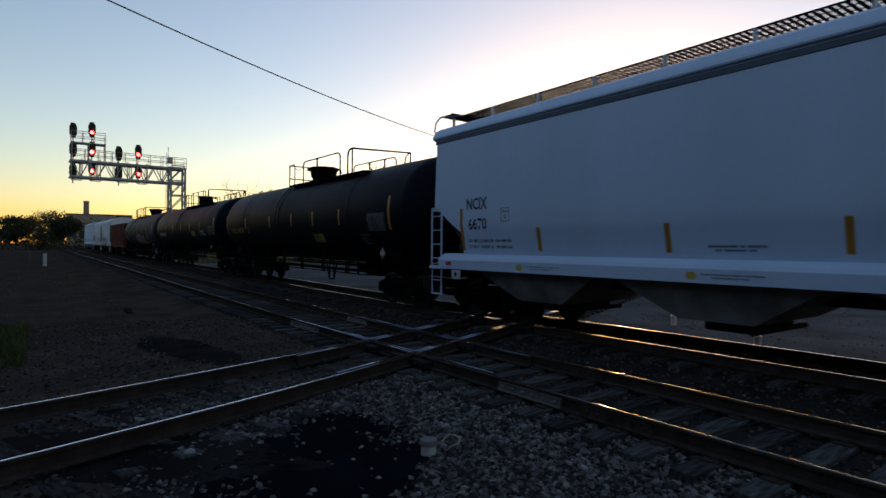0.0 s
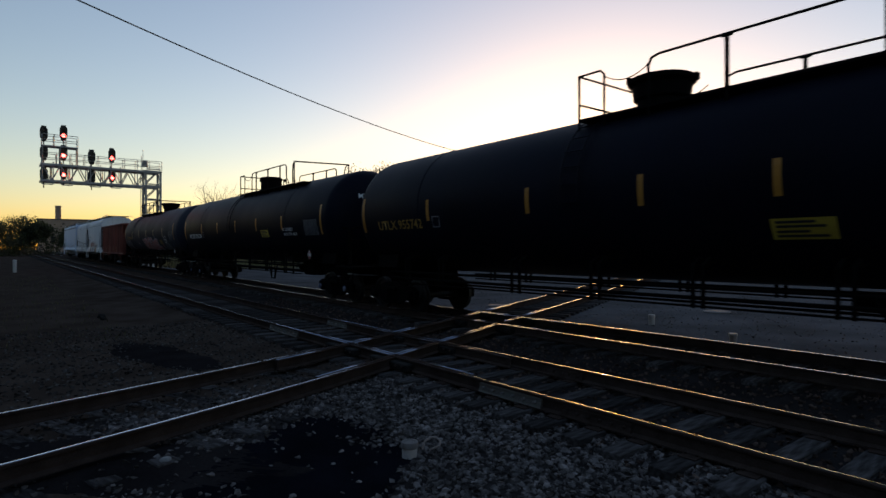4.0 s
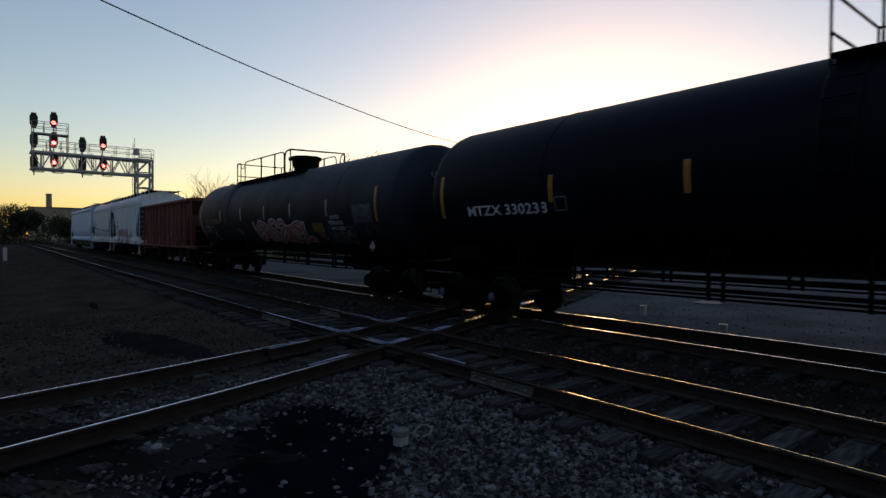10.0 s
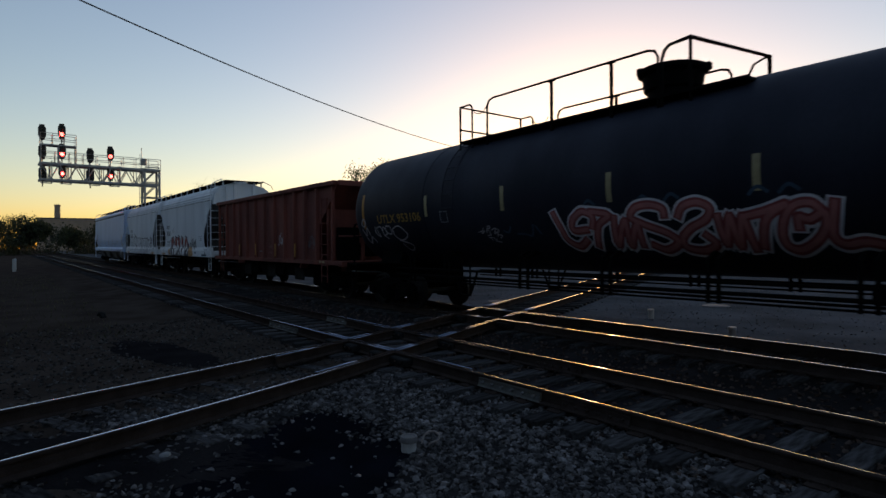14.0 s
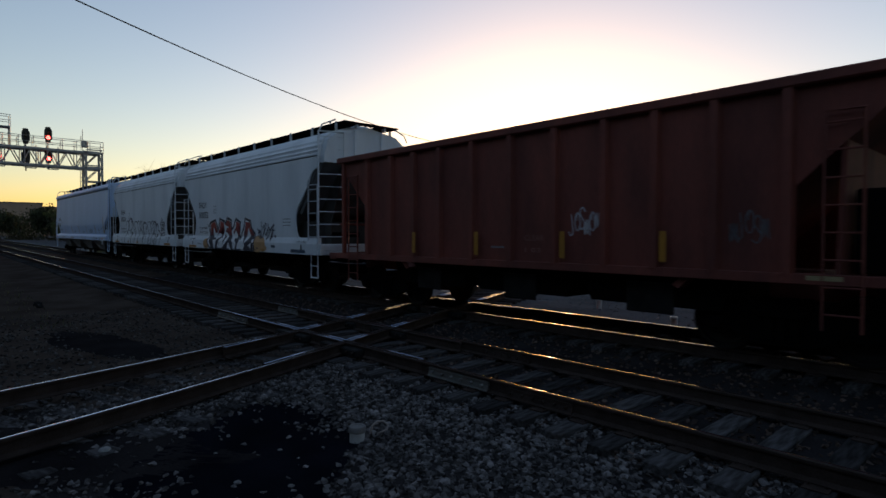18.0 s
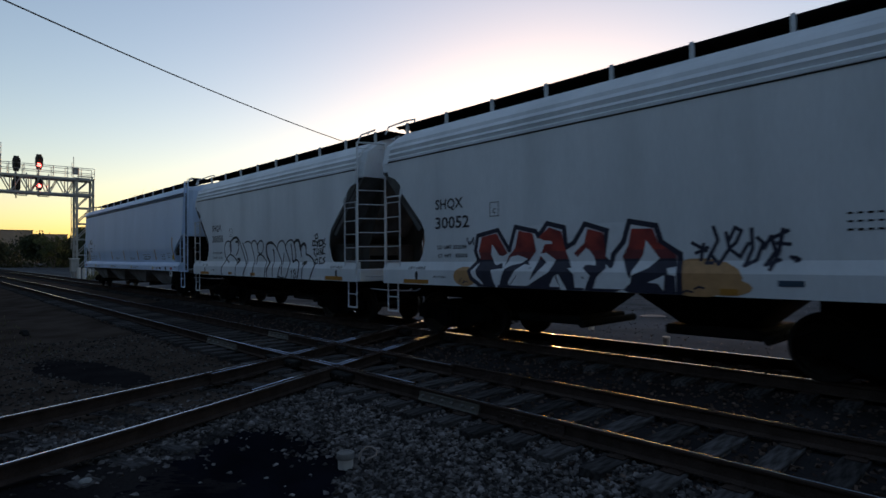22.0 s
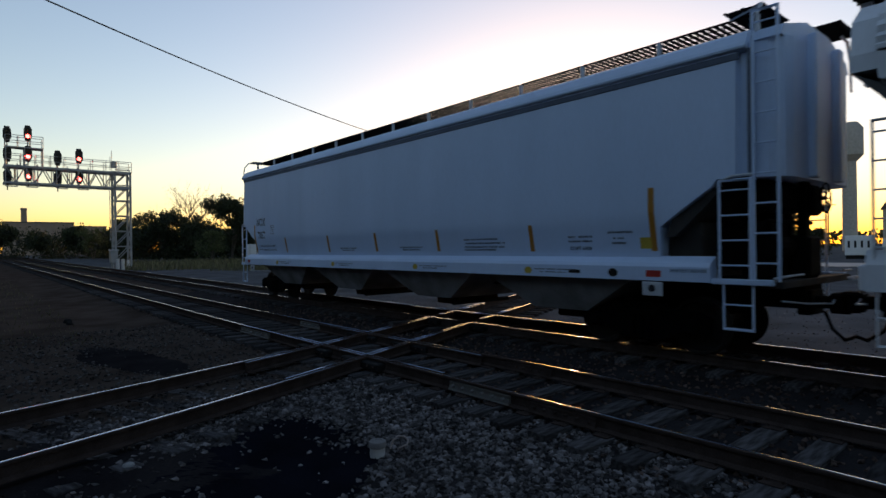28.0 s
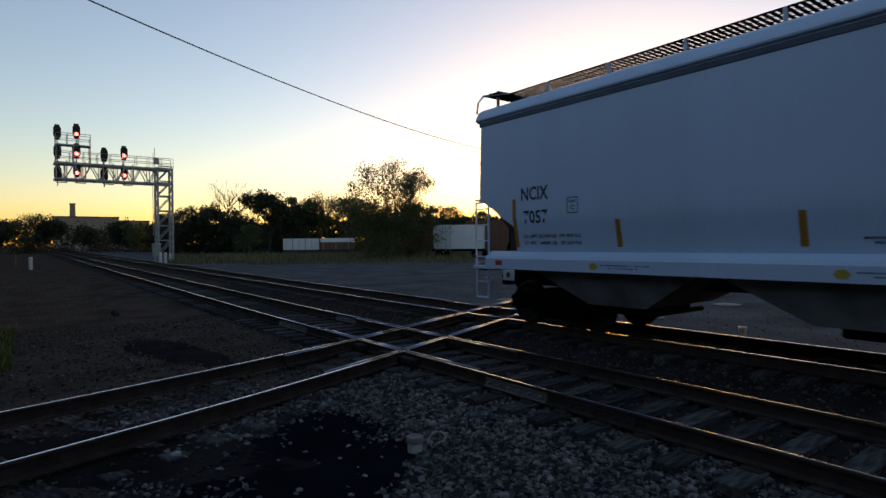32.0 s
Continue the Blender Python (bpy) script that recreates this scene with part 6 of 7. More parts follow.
# ---------------------------------------------------------------- red open hopper
def open_hopper(label, centre):
    car = thing("open_hopper", label, "hopper car", "cars of the train")
    R = M["red"]
    for s in (-1, 1):
        bm = bmesh.new()
        prism(bm, [(-4.78, 1.22), (4.78, 1.22), (4.86, 2.4), (6.02, 3.50), (6.15, 3.74), (-6.15, 3.74), (-6.02, 3.50), (-4.86, 2.4)], s * 1.52, s * 1.49)
        part("side_sheet", bm, R, car)
        bm = bmesh.new()
        box(bm, -6.15, 6.10, s * 1.64, s * 1.46, 3.68, 3.83, 0.02)
        part("top_chord", bm, R, car)
        bm = bmesh.new()
        box(bm, -6.6, 6.6, s * 1.60, s * 1.42, 1.12, 1.26, 0.01)
        part("side_sill", bm, R, car)
        for x in (-4.78, -3.81, -2.94, -2.05, -1.04, 0.0, 1.04, 2.05, 2.94, 3.84, 4.78):
            bm = bmesh.new()
            prism(bm, [(x - 0.09, s * 1.50), (x - 0.055, s * 1.62), (x + 0.055, s * 1.62), (x + 0.09, s * 1.50)], 1.24, 3.72, "z")
            part("side_post", bm, R, car)
        for e in (-1, 1):
            bm = bmesh.new()
            box(bm, e * 5.86, e * 5.96, s * 1.60, s * 1.50, 1.25, 3.72, 0.01)
            part("corner_post", bm, R, car)
            ladder(car, e * 5.20, e * 5.62, s * 1.60, s * 1.60, 0.55, 3.3, 8, R, 0.03)
    for e in (-1, 1):
        bm = bmesh.new()
        prism(bm, [(e * 6.15, 3.72), (e * 6.10, 3.78), (e * 3.2, 1.0), (e * 3.3, 0.95)], -1.5, 1.5)
        part("slope_sheet", bm, R, car)
        bm = bmesh.new()
        box(bm, e * 6.02, e * 6.17, -1.45, 1.45, 3.66, 3.85, 0.02)
        part("end_chord", bm, R, car)
        for y in (-0.55, 0.55):
            bm = bmesh.new()
            box(bm, e * 6.03, e * 6.12, y - 0.05, y + 0.05, 1.2, 3.68)
            part("end_post", bm, R, car)
        bm = bmesh.new()
        box(bm, e * 6.3, e * 6.62, -1.58, 1.58, 1.08, 1.26, 0.02)
        box(bm, e * 4.2, e * 6.62, -0.36, 0.36, 0.80, 1.24, 0.02)
        box(bm, e * 5.0, e * 6.5, -1.4, 1.4, 1.2, 1.24)
        rod(bm, (e * 6.2, -1.5, 2.05), (e * 6.2, 1.5, 2.05), 0.03)
        part("end_sill", bm, R, car)
        bm = bmesh.new()
        rod(bm, (e * 5.6, -0.4, 1.6), (e * 5.6, 0.5, 1.6), 0.22, 12)
        box(bm, e * 6.0, e * 6.2, 0.7, 1.0, 1.25, 2.4, 0.03)
        part("brake_gear", bm, M["black"], car)
        coupler(car, e * 6.6, e * 0.34)
    bm = bmesh.new()
    prism(bm, [(5.30, 1.2), (5.36, 1.2), (5.42, 2.95), (5.36, 2.95)], -1.45, 1.45)
    part("end_bulkhead", bm, R, car)
    bm = bmesh.new()
    box(bm, 5.45, 5.8, -1.2, -0.5, 1.26, 2.35, 0.03)
    part("valve_box", bm, M["black"], car)
    hand_wheel(car, 6.5, 0.8, 2.4, 0.28, M["black"])
    for cx in (-2.72, 0.0, 2.72):
        bm = bmesh.new()
        prism(bm, [(cx - 1.36, 1.2), (cx + 1.36, 1.2), (cx + 1.1, 0.62), (cx - 1.1, 0.62)], -1.25, 1.25)
        ch = part("hopper_door", bm, M["black"], car)
        bm = bmesh.new()
        box(bm, cx - 0.4, cx + 0.42, -1.3, -1.26, 0.5, 1.0, 0.02)
        part("door_frame", bm, M["iron"], ch)
    side = lambda z: -1.625
    for x in (-2.86, -0.86, 1.26, 3.11):
        decal("reflector", [rect(x - 0.055, x + 0.055, 1.35, 1.82)], M["orange"], car, side)
    sheet = lambda z: -1.522
    decal("graffiti_tag", handstyle(1.35, 1.95, 1.75, 2.2, ("hook", "ring", "bend", "wave", "ring", "wave"), 0.022), M["gdim"], car, sheet)
    decal("graffiti_tag", handstyle(4.05, 4.55, 1.65, 2.1, ("wave", "hook", "ring", "bend", "wave"), 0.018), M["gmist"], car, sheet)
    decal("rust_patch", [rect(5.02, 5.42, 1.18, 1.24)], M["tape"], car, lambda z: -1.602)
    lettering("CLEAR", 0.32, 0.79, 1.65, 1.76, M["gpatch"], car, sheet)
    lettering("1 03", 0.34, 0.71, 1.43, 1.52, M["gpatch"], car, sheet)
    decal("stencil_lines", [rect(-0.45 + 0.07 * i, -0.40 + 0.07 * i, 1.50, 1.54) for i in range(5)], M["faint"], car, lambda z: -1.605)
    trucks(car, 4.6)
    return car, centre


CARS.append(open_hopper("rust-red open hopper car with ribbed sides", -70.85))

# ---------------------------------------------------------------- signal gantry
GX = -60.8


def signal_head(bridge, y, z, lit):
    bm = bmesh.new()
    prism(bm, arc(0, 0.31, 0.33, 0.33, 0, 180, 10) + arc(0, -0.31, 0.33, 0.33, 180, 360, 10), -0.05, 0.05, "x")
    bmesh.ops.transform(bm, matrix=pose(GX + 0.42, y, z), verts=bm.verts[:])
    head = part("signal_head", bm, M["sigblack"], bridge)
    for dz in (0.31, 0.0, -0.31):
        bm = bmesh.new()
        n = 10
        for i in range(n):
            a, b = math.pi * i / n, math.pi * (i + 1) / n
            q = [(GX + 0.46, y + 0.14 * math.cos(a), z + dz + 0.14 * math.sin(a)), (GX + 0.46, y + 0.14 * math.cos(b), z + dz + 0.14 * math.sin(b)), (GX + 0.75, y + 0.14 * math.cos(b), z + dz + 0.14 * math.sin(b)), (GX + 0.75, y + 0.14 * math.cos(a), z + dz + 0.14 * math.sin(a))]
            bm.faces.new([bm.verts.new(p) for p in q])
        part("hood", bm, M["sigblack"], head)
        bm = bmesh.new()
        on = lit and dz < -0.1
        # a lit lens is drawn wider, so that its shape includes the bloom
        lathe(bm, [(GX + 0.46, 0.19 if on else 0.13), (GX + 0.49, 0.17 if on else 0.11), (GX + 0.51, 0.07), (GX + 0.515, 0.002)], 18, "x", (0, y, z + dz))
        part("lens", bm, M["redlamp"] if on else M["glass"], head, "glowing red lens" if on else "dark unlit lens")
    bm = bmesh.new()
    box(bm, GX + 0.1, GX + 0.38, y - 0.22, y + 0.22, z - 0.75, z + 0.75, 0.04)
    rod(bm, (GX + 0.2, y, z - 1.3), (GX + 0.2, y, z - 0.7), 0.05, 8)
    part("signal_case", bm, M["sigblack"], head)


bridge = thing("signal_gantry", "galvanised cantilever signal gantry with red lights over the tracks", "signal gantry")
base = bed(GX, 8.0)
z0, z1 = 8.66, 10.25
for x in (GX - 0.75, GX + 0.75):
    for y, top in ((7.25, 10.4), (8.70, 10.4)):
        bm = bmesh.new()
        box(bm, x - 0.10, x + 0.10, y - 0.10, y + 0.10, base - 0.1, top, 0.02)
        part("column", bm, M["galv"], bridge)
for k in range(6):
    a, b = base + 0.8 + k * 1.62, base + 0.8 + (k + 1) * 1.62
    ends = [((GX - 0.75, y, b if k % 2 else a), (GX + 0.75, y, a if k % 2 else b), 0.05) for y in (7.25, 8.70)]
    for x in (GX - 0.75, GX + 0.75):
        ends += [((x, 7.25, a), (x, 8.70, b), 0.05), ((x, 7.25, b), (x, 8.70, b), 0.06)]
    for p, q, rad in ends:
        bm = bmesh.new()
        rod(bm, p, q, rad)
        part("brace", bm, M["galv"], bridge)
for x in (GX - 0.75, GX + 0.75):
    for z in (z0, z1):
        bm = bmesh.new()
        box(bm, x - 0.10, x + 0.10, -2.06, 8.75, z - 0.11, z + 0.11, 0.02)
        part("chord", bm, M["galv"], bridge)
ys = np.linspace(-1.9, 7.2, 13)
for i, (a, b) in enumerate(zip(ys, ys[1:])):
    ends = [((GX - 0.75, a, z0), (GX + 0.75, b, z0), 0.04)]
    for x in (GX - 0.75, GX + 0.75):
        ends.append(((x, a, z0 if i % 2 else z1), (x, b, z1 if i % 2 else z0), 0.05))
        if i % 2:
            ends.append(((x, a, z0), (x, a, z1), 0.045))
    for p, q, rad in ends:
        bm = bmesh.new()
        rod(bm, p, q, rad)
        part("brace", bm, M["galv"], bridge)
bm = bmesh.new()
box(bm, GX - 0.6, GX + 0.6, -2.0, 8.9, z1 + 0.1, z1 + 0.16)
part("walkway", bm, M["galv"], bridge)
bm = bmesh.new()
box(bm, GX - 0.6, GX + 0.6, -1.9, 1.1, 12.08, 12.2)
for x in (GX - 0.6, GX + 0.6):
    for y in (-1.85, -0.4, 1.05):
        rod(bm, (x, y, z1), (x, y, 12.1), 0.05)
part("upper_platform", bm, M["galv"], bridge)
for lo, y0, y1 in ((z1 + 0.15, -1.9, 8.85), (12.2, -1.9, 1.08)):
    for x in (GX - 0.62, GX + 0.62):
        bm = bmesh.new()
        for z in (lo + 0.55, lo + 1.08):
            rod(bm, (x, y0, z), (x, y1, z), 0.03)
        n = int((y1 - y0) / 1.25) + 1
        for i in range(n + 1):
            y = y0 + (y1 - y0) * i / n
            rod(bm, (x, y, lo - 0.1), (x, y, lo + 1.08), 0.03)
        part("railing", bm, M["galv"], bridge)
for y in (-1.45, 0.15, 2.6, 4.4):
    bm = bmesh.new()
    for s in (-0.45, 0.45):
        rod(bm, (GX + 0.8, y + s, z0 - 0.35), (GX + 0.8, y + s, z1 + 0.3), 0.05)
    rod(bm, (GX + 0.8, y - 0.45, z0 - 0.35), (GX + 0.8, y + 0.45, z0 - 0.35), 0.05)
    part("hanger", bm, M["galv"], bridge)
for y, z, lit in ((-1.74, 13.36, False), (-0.12, 13.62, True), (-1.74, 11.45, False), (-0.12, 11.62, True), (-1.74, 9.30, False), (-0.12, 9.68, True), (2.29, 11.42, False), (4.11, 11.78, True), (2.29, 9.35, False), (4.11, 9.70, True)):
    signal_head(bridge, y, z, lit)
bm = bmesh.new()
rod(bm, (GX, 7.1, z1), (GX, 7.1, 12.7), 0.03)
rod(bm, (GX + 0.3, 6.9, z1), (GX + 0.3, 6.9, 12.0), 0.03)
lathe(bm, [(10.9, 0.3), (11.5, 0.3)], 12, "z", (GX, 7.3, 0))
part("antenna", bm, M["galv"], bridge)
bm = bmesh.new()
for y in (6.75, 7.05):
    rod(bm, (GX + 0.8, y, base + 3.0), (GX + 0.8, y, z1), 0.03)
for i in range(18):
    rod(bm, (GX + 0.8, 6.75, base + 3.2 + i * 0.4), (GX + 0.8, 7.05, base + 3.2 + i * 0.4), 0.02)
part("ladder", bm, M["galv"], bridge)

cab = thing("relay_cabinet", "grey metal relay cabinet on legs beside the gantry", "cabinet")
bm = bmesh.new()
box(bm, -59.6, -58.9, 6.55, 7.25, base + 0.7, base + 2.0, 0.03)
part("body", bm, M["galv"], cab)
bm = bmesh.new()
box(bm, -59.7, -58.8, 6.48, 7.32, base + 2.0, base + 2.08, 0.02)
part("roof", bm, M["pale"], cab)
for y in (6.7, 7.1):
    bm = bmesh.new()
    box(bm, -59.35, -59.15, y - 0.06, y + 0.06, base - 0.1, base + 0.7)
    part("leg", bm, M["concrete"], cab)


def bollard(x, y, h, r, label, material="pvc"):
    bm = bmesh.new()
    z = bed(x, y)
    lathe(bm, [(z - 0.1, r), (z + h - 0.03, r), (z + h, r * 0.8), (z + h, 0.002)], 14, "z", (x, y, 0))
    tagged(obj("marker_post", bm, M[material], None, True), label, "post", "marker posts")


bollard(-57.5, 6.95, 1.15, 0.16, "white marker post near the gantry foot")
bollard(-57.9, 7.5, 1.15, 0.16, "white marker post near the gantry foot")
bollard(-58.5, 8.1, 1.0, 0.12, "white marker post near the gantry foot")
bollard(-49.5, -4.2, 1.05, 0.14, "white marker post beside the tracks")
bollard(-58.0, -5.2, 1.1, 0.06, "thin dark marker post beside the tracks", "wood")

# capped pipes standing in the ballast
def capped_pipe(x, y, z, label, hose=False):
    t = thing("capped_pipe", label, "pipe", "capped pipes", m=pose(x, y, z))
    bm = bmesh.new()
    lathe(bm, [(-0.25, 0.076), (0.08, 0.076), (0.08, 0.002)], 24, "z")
    part("pipe", bm, M["pvc"], t, "", True)
    bm = bmesh.new()
    lathe(bm, [(0.045, 0.076), (0.05, 0.088), (0.10, 0.088), (0.108, 0.082), (0.108, 0.06), (0.10, 0.054), (0.10, 0.002)], 24, "z")
    part("cap", bm, M["dull"] if hose else M["pvc"], t, "dusty grey-brown cap" if hose else "", True)
    if hose:
        bm = bmesh.new()
        pts = [(0.02, 0.14, 0.0), (0.02, 0.17, 0.075), (0.04, 0.22, 0.115), (0.09, 0.26, 0.12), (0.14, 0.28, 0.09), (0.15, 0.26, 0.05), (0.12, 0.22, 0.03), (0.07, 0.20, 0.0)]
        pipe(bm, [(x2, y2, z2) for x2, y2, z2 in pts], 0.009, 8)
        part("cable_loop", bm, M["hose"], t, "pale cable loop")


capped_pipe(3.17, -1.90, -0.285, "white capped plastic pipe with a cable loop in the ballast", True)
capped_pipe(-0.95, 9.04, -0.16, "white capped pipe on the gravel lot")
capped_pipe(1.98, 7.48, -0.2, "white capped pipe on the gravel lot")


def pebble(x, y, s, label, material):
    bm = bmesh.new()
    bmesh.ops.create_icosphere(bm, subdivisions=2, radius=s)
    for v in bm.verts:
        v.co *= 1 + 0.35 * noise.noise(v.co / s * 1.1 + Vector((x, y, 0)))
        v.co.z *= 0.7
    bmesh.ops.transform(bm, matrix=pose(x, y, bed(x, y) + s * 0.35), verts=bm.verts[:])
    tagged(obj("stone", bm, M[material]), label, "stone")


pebble(2.05, -3.9, 0.055, "pale stone beside the crossing rail", "concrete")
for x, y, s in ((2.9, -2.6, 0.035), (3.7, -2.9, 0.04), (3.35, -3.2, 0.045), (3.9, -2.5, 0.03), (2.6, -3.1, 0.03), (3.1, -2.25, 0.028), (4.0, -3.1, 0.03)):
    pebble(x, y, s * 0.7, "grey stone lying on the dark mud", "dull")
for x, y, s in ((-11.9, -2.72, 0.12), (-11.3, -2.75, 0.09)):
    pebble(x, y, s, "dark lump on the dirt beside the track", "iron")


def manhole(x, y, r, label):
    bm = bmesh.new()
    z = bed(x, y)
    lathe(bm, [(z - 0.02, r), (z + 0.03, r), (z + 0.045, r * 0.9), (z + 0.045, 0.002)], 24, "z", (x, y, 0))
    tagged(obj("cover_plate", bm, M["dull"], None, True), label, "cover", "cover plates")


manhole(-1.3, 13.4, 0.42, "round concrete cover plate on the gravel lot")
manhole(-7.2, 9.2, 0.4, "round concrete cover plate near the far track")

# ---------------------------------------------------------------- overhead cable
wire = []
A, B = Vector((-19.0, -2.6)), Vector((-36.3, 32.4))
WIRE0, WIRE1, WIRE2 = 11.75, -2.5, 2.35
for s in np.linspace(-0.8, 1.3, 40):
    p = A + (B - A) * float(s)
    wire.append((p.x, p.y, WIRE0 + WIRE1 * s + WIRE2 * s * s))
bm = bmesh.new()
pipe(bm, wire, 0.034, 6)
tagged(obj("overhead_cable", bm, M["cable"]), "thin black cable hung high over the tracks", "cable")
for x, y, h in (wire[0], wire[-1]):
    pl = thing("utility_pole", "tall wooden utility pole carrying the cable", "utility pole", "utility poles", m=pose(x, y, 0))
    bm = bmesh.new()
    rod(bm, (0, 0, -0.5), (0, 0, h + 0.05), 0.16, 10, 0.11)
    part("pole", bm, M["wood"], pl)


# ---------------------------------------------------------------- trees
def tree(x, y, h, w, seed, material, label, bare=0.0, name="tree", low=0.25, n=1700, leaf=0.34):
    full = material is M["dleaf"]
    n, leaf = int(n * (4.5 if full else 4.2)), leaf * (0.85 if full else 0.68)
    r = random.Random(seed)
    z = bed(x, y) - 0.2
    t = thing(name, label, "tree", "trees behind the yard", m=pose(x, y, z))
    bm = bmesh.new()
    tips = []

    def limb(a, d, length, rad, depth):
        b = a + d * length
        rod(bm, a, b, rad, 6, rad * 0.6)
        if depth == 0:
            tips.append(b)
            return
        for _ in range(3 if depth > 1 else 2):
            q = Vector((r.uniform(-1, 1), r.uniform(-1, 1), r.uniform(-0.15, 0.9)))
            limb(a + d * length * r.uniform(0.55, 1), (d * 0.8 + q * 0.75).normalized(), length * r.uniform(0.55, 0.8), rad * 0.55, depth - 1)

    for k in range(3):
        a = r.uniform(0, 6.3)
        limb(Vector((0, 0, 0)), Vector((0.22 * math.cos(a), 0.22 * math.sin(a), 1)).normalized(), h * (0.36 + 0.08 * k), 0.12 * h / 8, 3 if bare < 0.5 else 4)
    part("trunk", bm, M["bark"], t)
    V, Fc = [], []
    clumps = []
    for _ in range(26):
        u = r.random()
        zz = h * (low + (0.97 - low) * u)
        k = math.sqrt(max(0.05, 1 - ((u - 0.38) / 0.66) ** 2))
        a, rr = r.uniform(0, 6.3), w / 2 * k * r.random() ** 0.5
        clumps.append((Vector((rr * math.cos(a), rr * math.sin(a), zz)), w * r.uniform(0.10, 0.2)))
    clumps += [(p, w * 0.09) for p in tips if p.z < h * 1.02]
    total = int(n * (1 - bare))
    for i in range(total):
        c, s = clumps[r.randrange(len(clumps))]
        q = Vector((r.gauss(0, 1), r.gauss(0, 1), r.gauss(0, 0.8)))
        if q.length > 1.9:
            continue
        q = q * s * 0.62 + c
        if q.z < 0.1:
            continue
        m = Euler((r.uniform(0, 6.3), r.uniform(0, 6.3), r.uniform(0, 6.3))).to_matrix()
        ll = leaf * r.uniform(0.55, 1.25)
        o = len(V)
        V += [tuple(q + m @ Vector(e) * ll) for e in ((-0.5, 0, 0), (0, -0.28, 0.06), (0.5, 0, 0), (0, 0.28, 0.06))]
        Fc.append((o, o + 1, o + 2, o + 3))
    if Fc:
        me = bpy.data.meshes.new("crown")
        me.from_pydata(V, [], Fc)
        me.materials.append(material)
        c = new("crown", me)
        c.parent = t
    return t


def conifer(x, y, h, w, seed, label):
    r = random.Random(seed)
    t = thing("conifer", label, "tree", "trees behind the yard", m=pose(x, y, bed(x, y) - 0.2))
    bm = bmesh.new()
    rod(bm, (0, 0, 0), (0, 0, h * 0.98), 0.2, 8, 0.02)
    part("trunk", bm, M["bark"], t)
    V, Fc = [], []
    for i in range(2600):
        u = r.random() ** 0.8
        zz = h * (0.06 + 0.94 * (1 - u))
        rad = w / 2 * u * (0.75 + 0.25 * math.sin(zz * 9)) * r.random() ** 0.4
        a = r.uniform(0, 6.3)
        q = Vector((rad * math.cos(a), rad * math.sin(a), zz - rad * 0.25))
        m = Euler((r.uniform(-0.6, 0.6), r.uniform(-0.6, 0.6), a)).to_matrix()
        o, ll = len(V), r.uniform(0.25, 0.6)
        V += [tuple(q + m @ Vector(e) * ll) for e in ((-0.5, 0, 0.1), (0, -0.2, 0), (0.6, 0, -0.2), (0, 0.2, 0))]
        Fc.append((o, o + 1, o + 2, o + 3))
    me = bpy.data.meshes.new("crown")
    me.from_pydata(V, [], Fc)
    me.materials.append(M["dleaf"])
    new("crown", me).parent = t


EYE = Vector((7.89, -5.08, 1.73))


def seen(yaw, dist):
    return EYE.x - dist * math.sin(radians(yaw)), EYE.y + dist * math.cos(radians(yaw))


tree(*seen(58.6, 70), 11.4, 12.0, 1, M["leaf"], "broad spring tree with thin yellow-green leaves at the yard's edge", 0.0, low=0.06, n=4200)
tree(*seen(60.3, 71), 7.0, 8.0, 2, M["leaf"], "low leafy bush-like tree at the yard's edge", 0.0, low=0.03, n=2600)
tree(*seen(56.0, 72), 6.5, 7.0, 12, M["leaf"], "low leafy bush-like tree at the yard's edge", 0.0, low=0.03, n=2200)
tree(*seen(70.2, 110), 11.2, 12.5, 3, M["dleaf"], "dense dark round tree behind the yard", low=0.05, n=4200, leaf=0.5)
tree(*seen(68.3, 112), 8.5, 9, 13, M["dleaf"], "dense dark tree behind the yard", low=0.05, n=2600, leaf=0.5)
tree(*seen(74.1, 125), 14.5, 11, 4, M["leaf"], "tall bare-branched tree behind the yard", 0.93, low=0.45)
tree(*seen(64.9, 115), 11.5, 13, 5, M["leaf"], "thin-leaved tree behind the yard", 0.2, low=0.15, n=2600, leaf=0.45)
tree(*seen(75.8, 122), 9.6, 11, 6, M["dleaf"], "dark tree behind the yard", 0.0, low=0.05, n=2600, leaf=0.5)
tree(*seen(73.0, 118), 8.0, 9, 16, M["dleaf"], "dark tree behind the yard", 0.0, low=0.04, n=2200, leaf=0.5)
tree(*seen(78.0, 130), 8.2, 11, 7, M["dleaf"], "dark tree behind the yard", 0.1, low=0.05, n=2200, leaf=0.5)
tree(*seen(71.9, 96), 4.8, 5, 8, M["leaf"], "round pale bush behind the yard", low=0.02, n=1400)
tree(*seen(62.4, 112), 11.5, 12, 51, M["leaf"], "thin-leaved tree behind the yard", 0.0, low=0.05, n=3000, leaf=0.5)
tree(*seen(66.6, 116), 10.5, 10, 52, M["dleaf"], "dark tree behind the yard", 0.0, low=0.04, n=2600, leaf=0.5)
tree(*seen(55.4, 118), 9.8, 9, 53, M["dleaf"], "dark tree behind the yard", 0.0, low=0.04, n=2200, leaf=0.5)
tree(*seen(52.6, 122), 9.6, 8, 54, M["leaf"], "thin-leaved tree behind the yard", 0.0, low=0.06, n=2200, leaf=0.45)
tree(*seen(58.3, 68), 6.2, 10, 55, M["leaf"], "low leafy bush-like tree at the yard's edge", 0.0, low=0.02, n=3600)
tree(*seen(50.9, 128), 9.2, 9, 9, M["leaf"], "thin-leaved tree against the sunset", 0.35, low=0.3, n=2000, leaf=0.4)
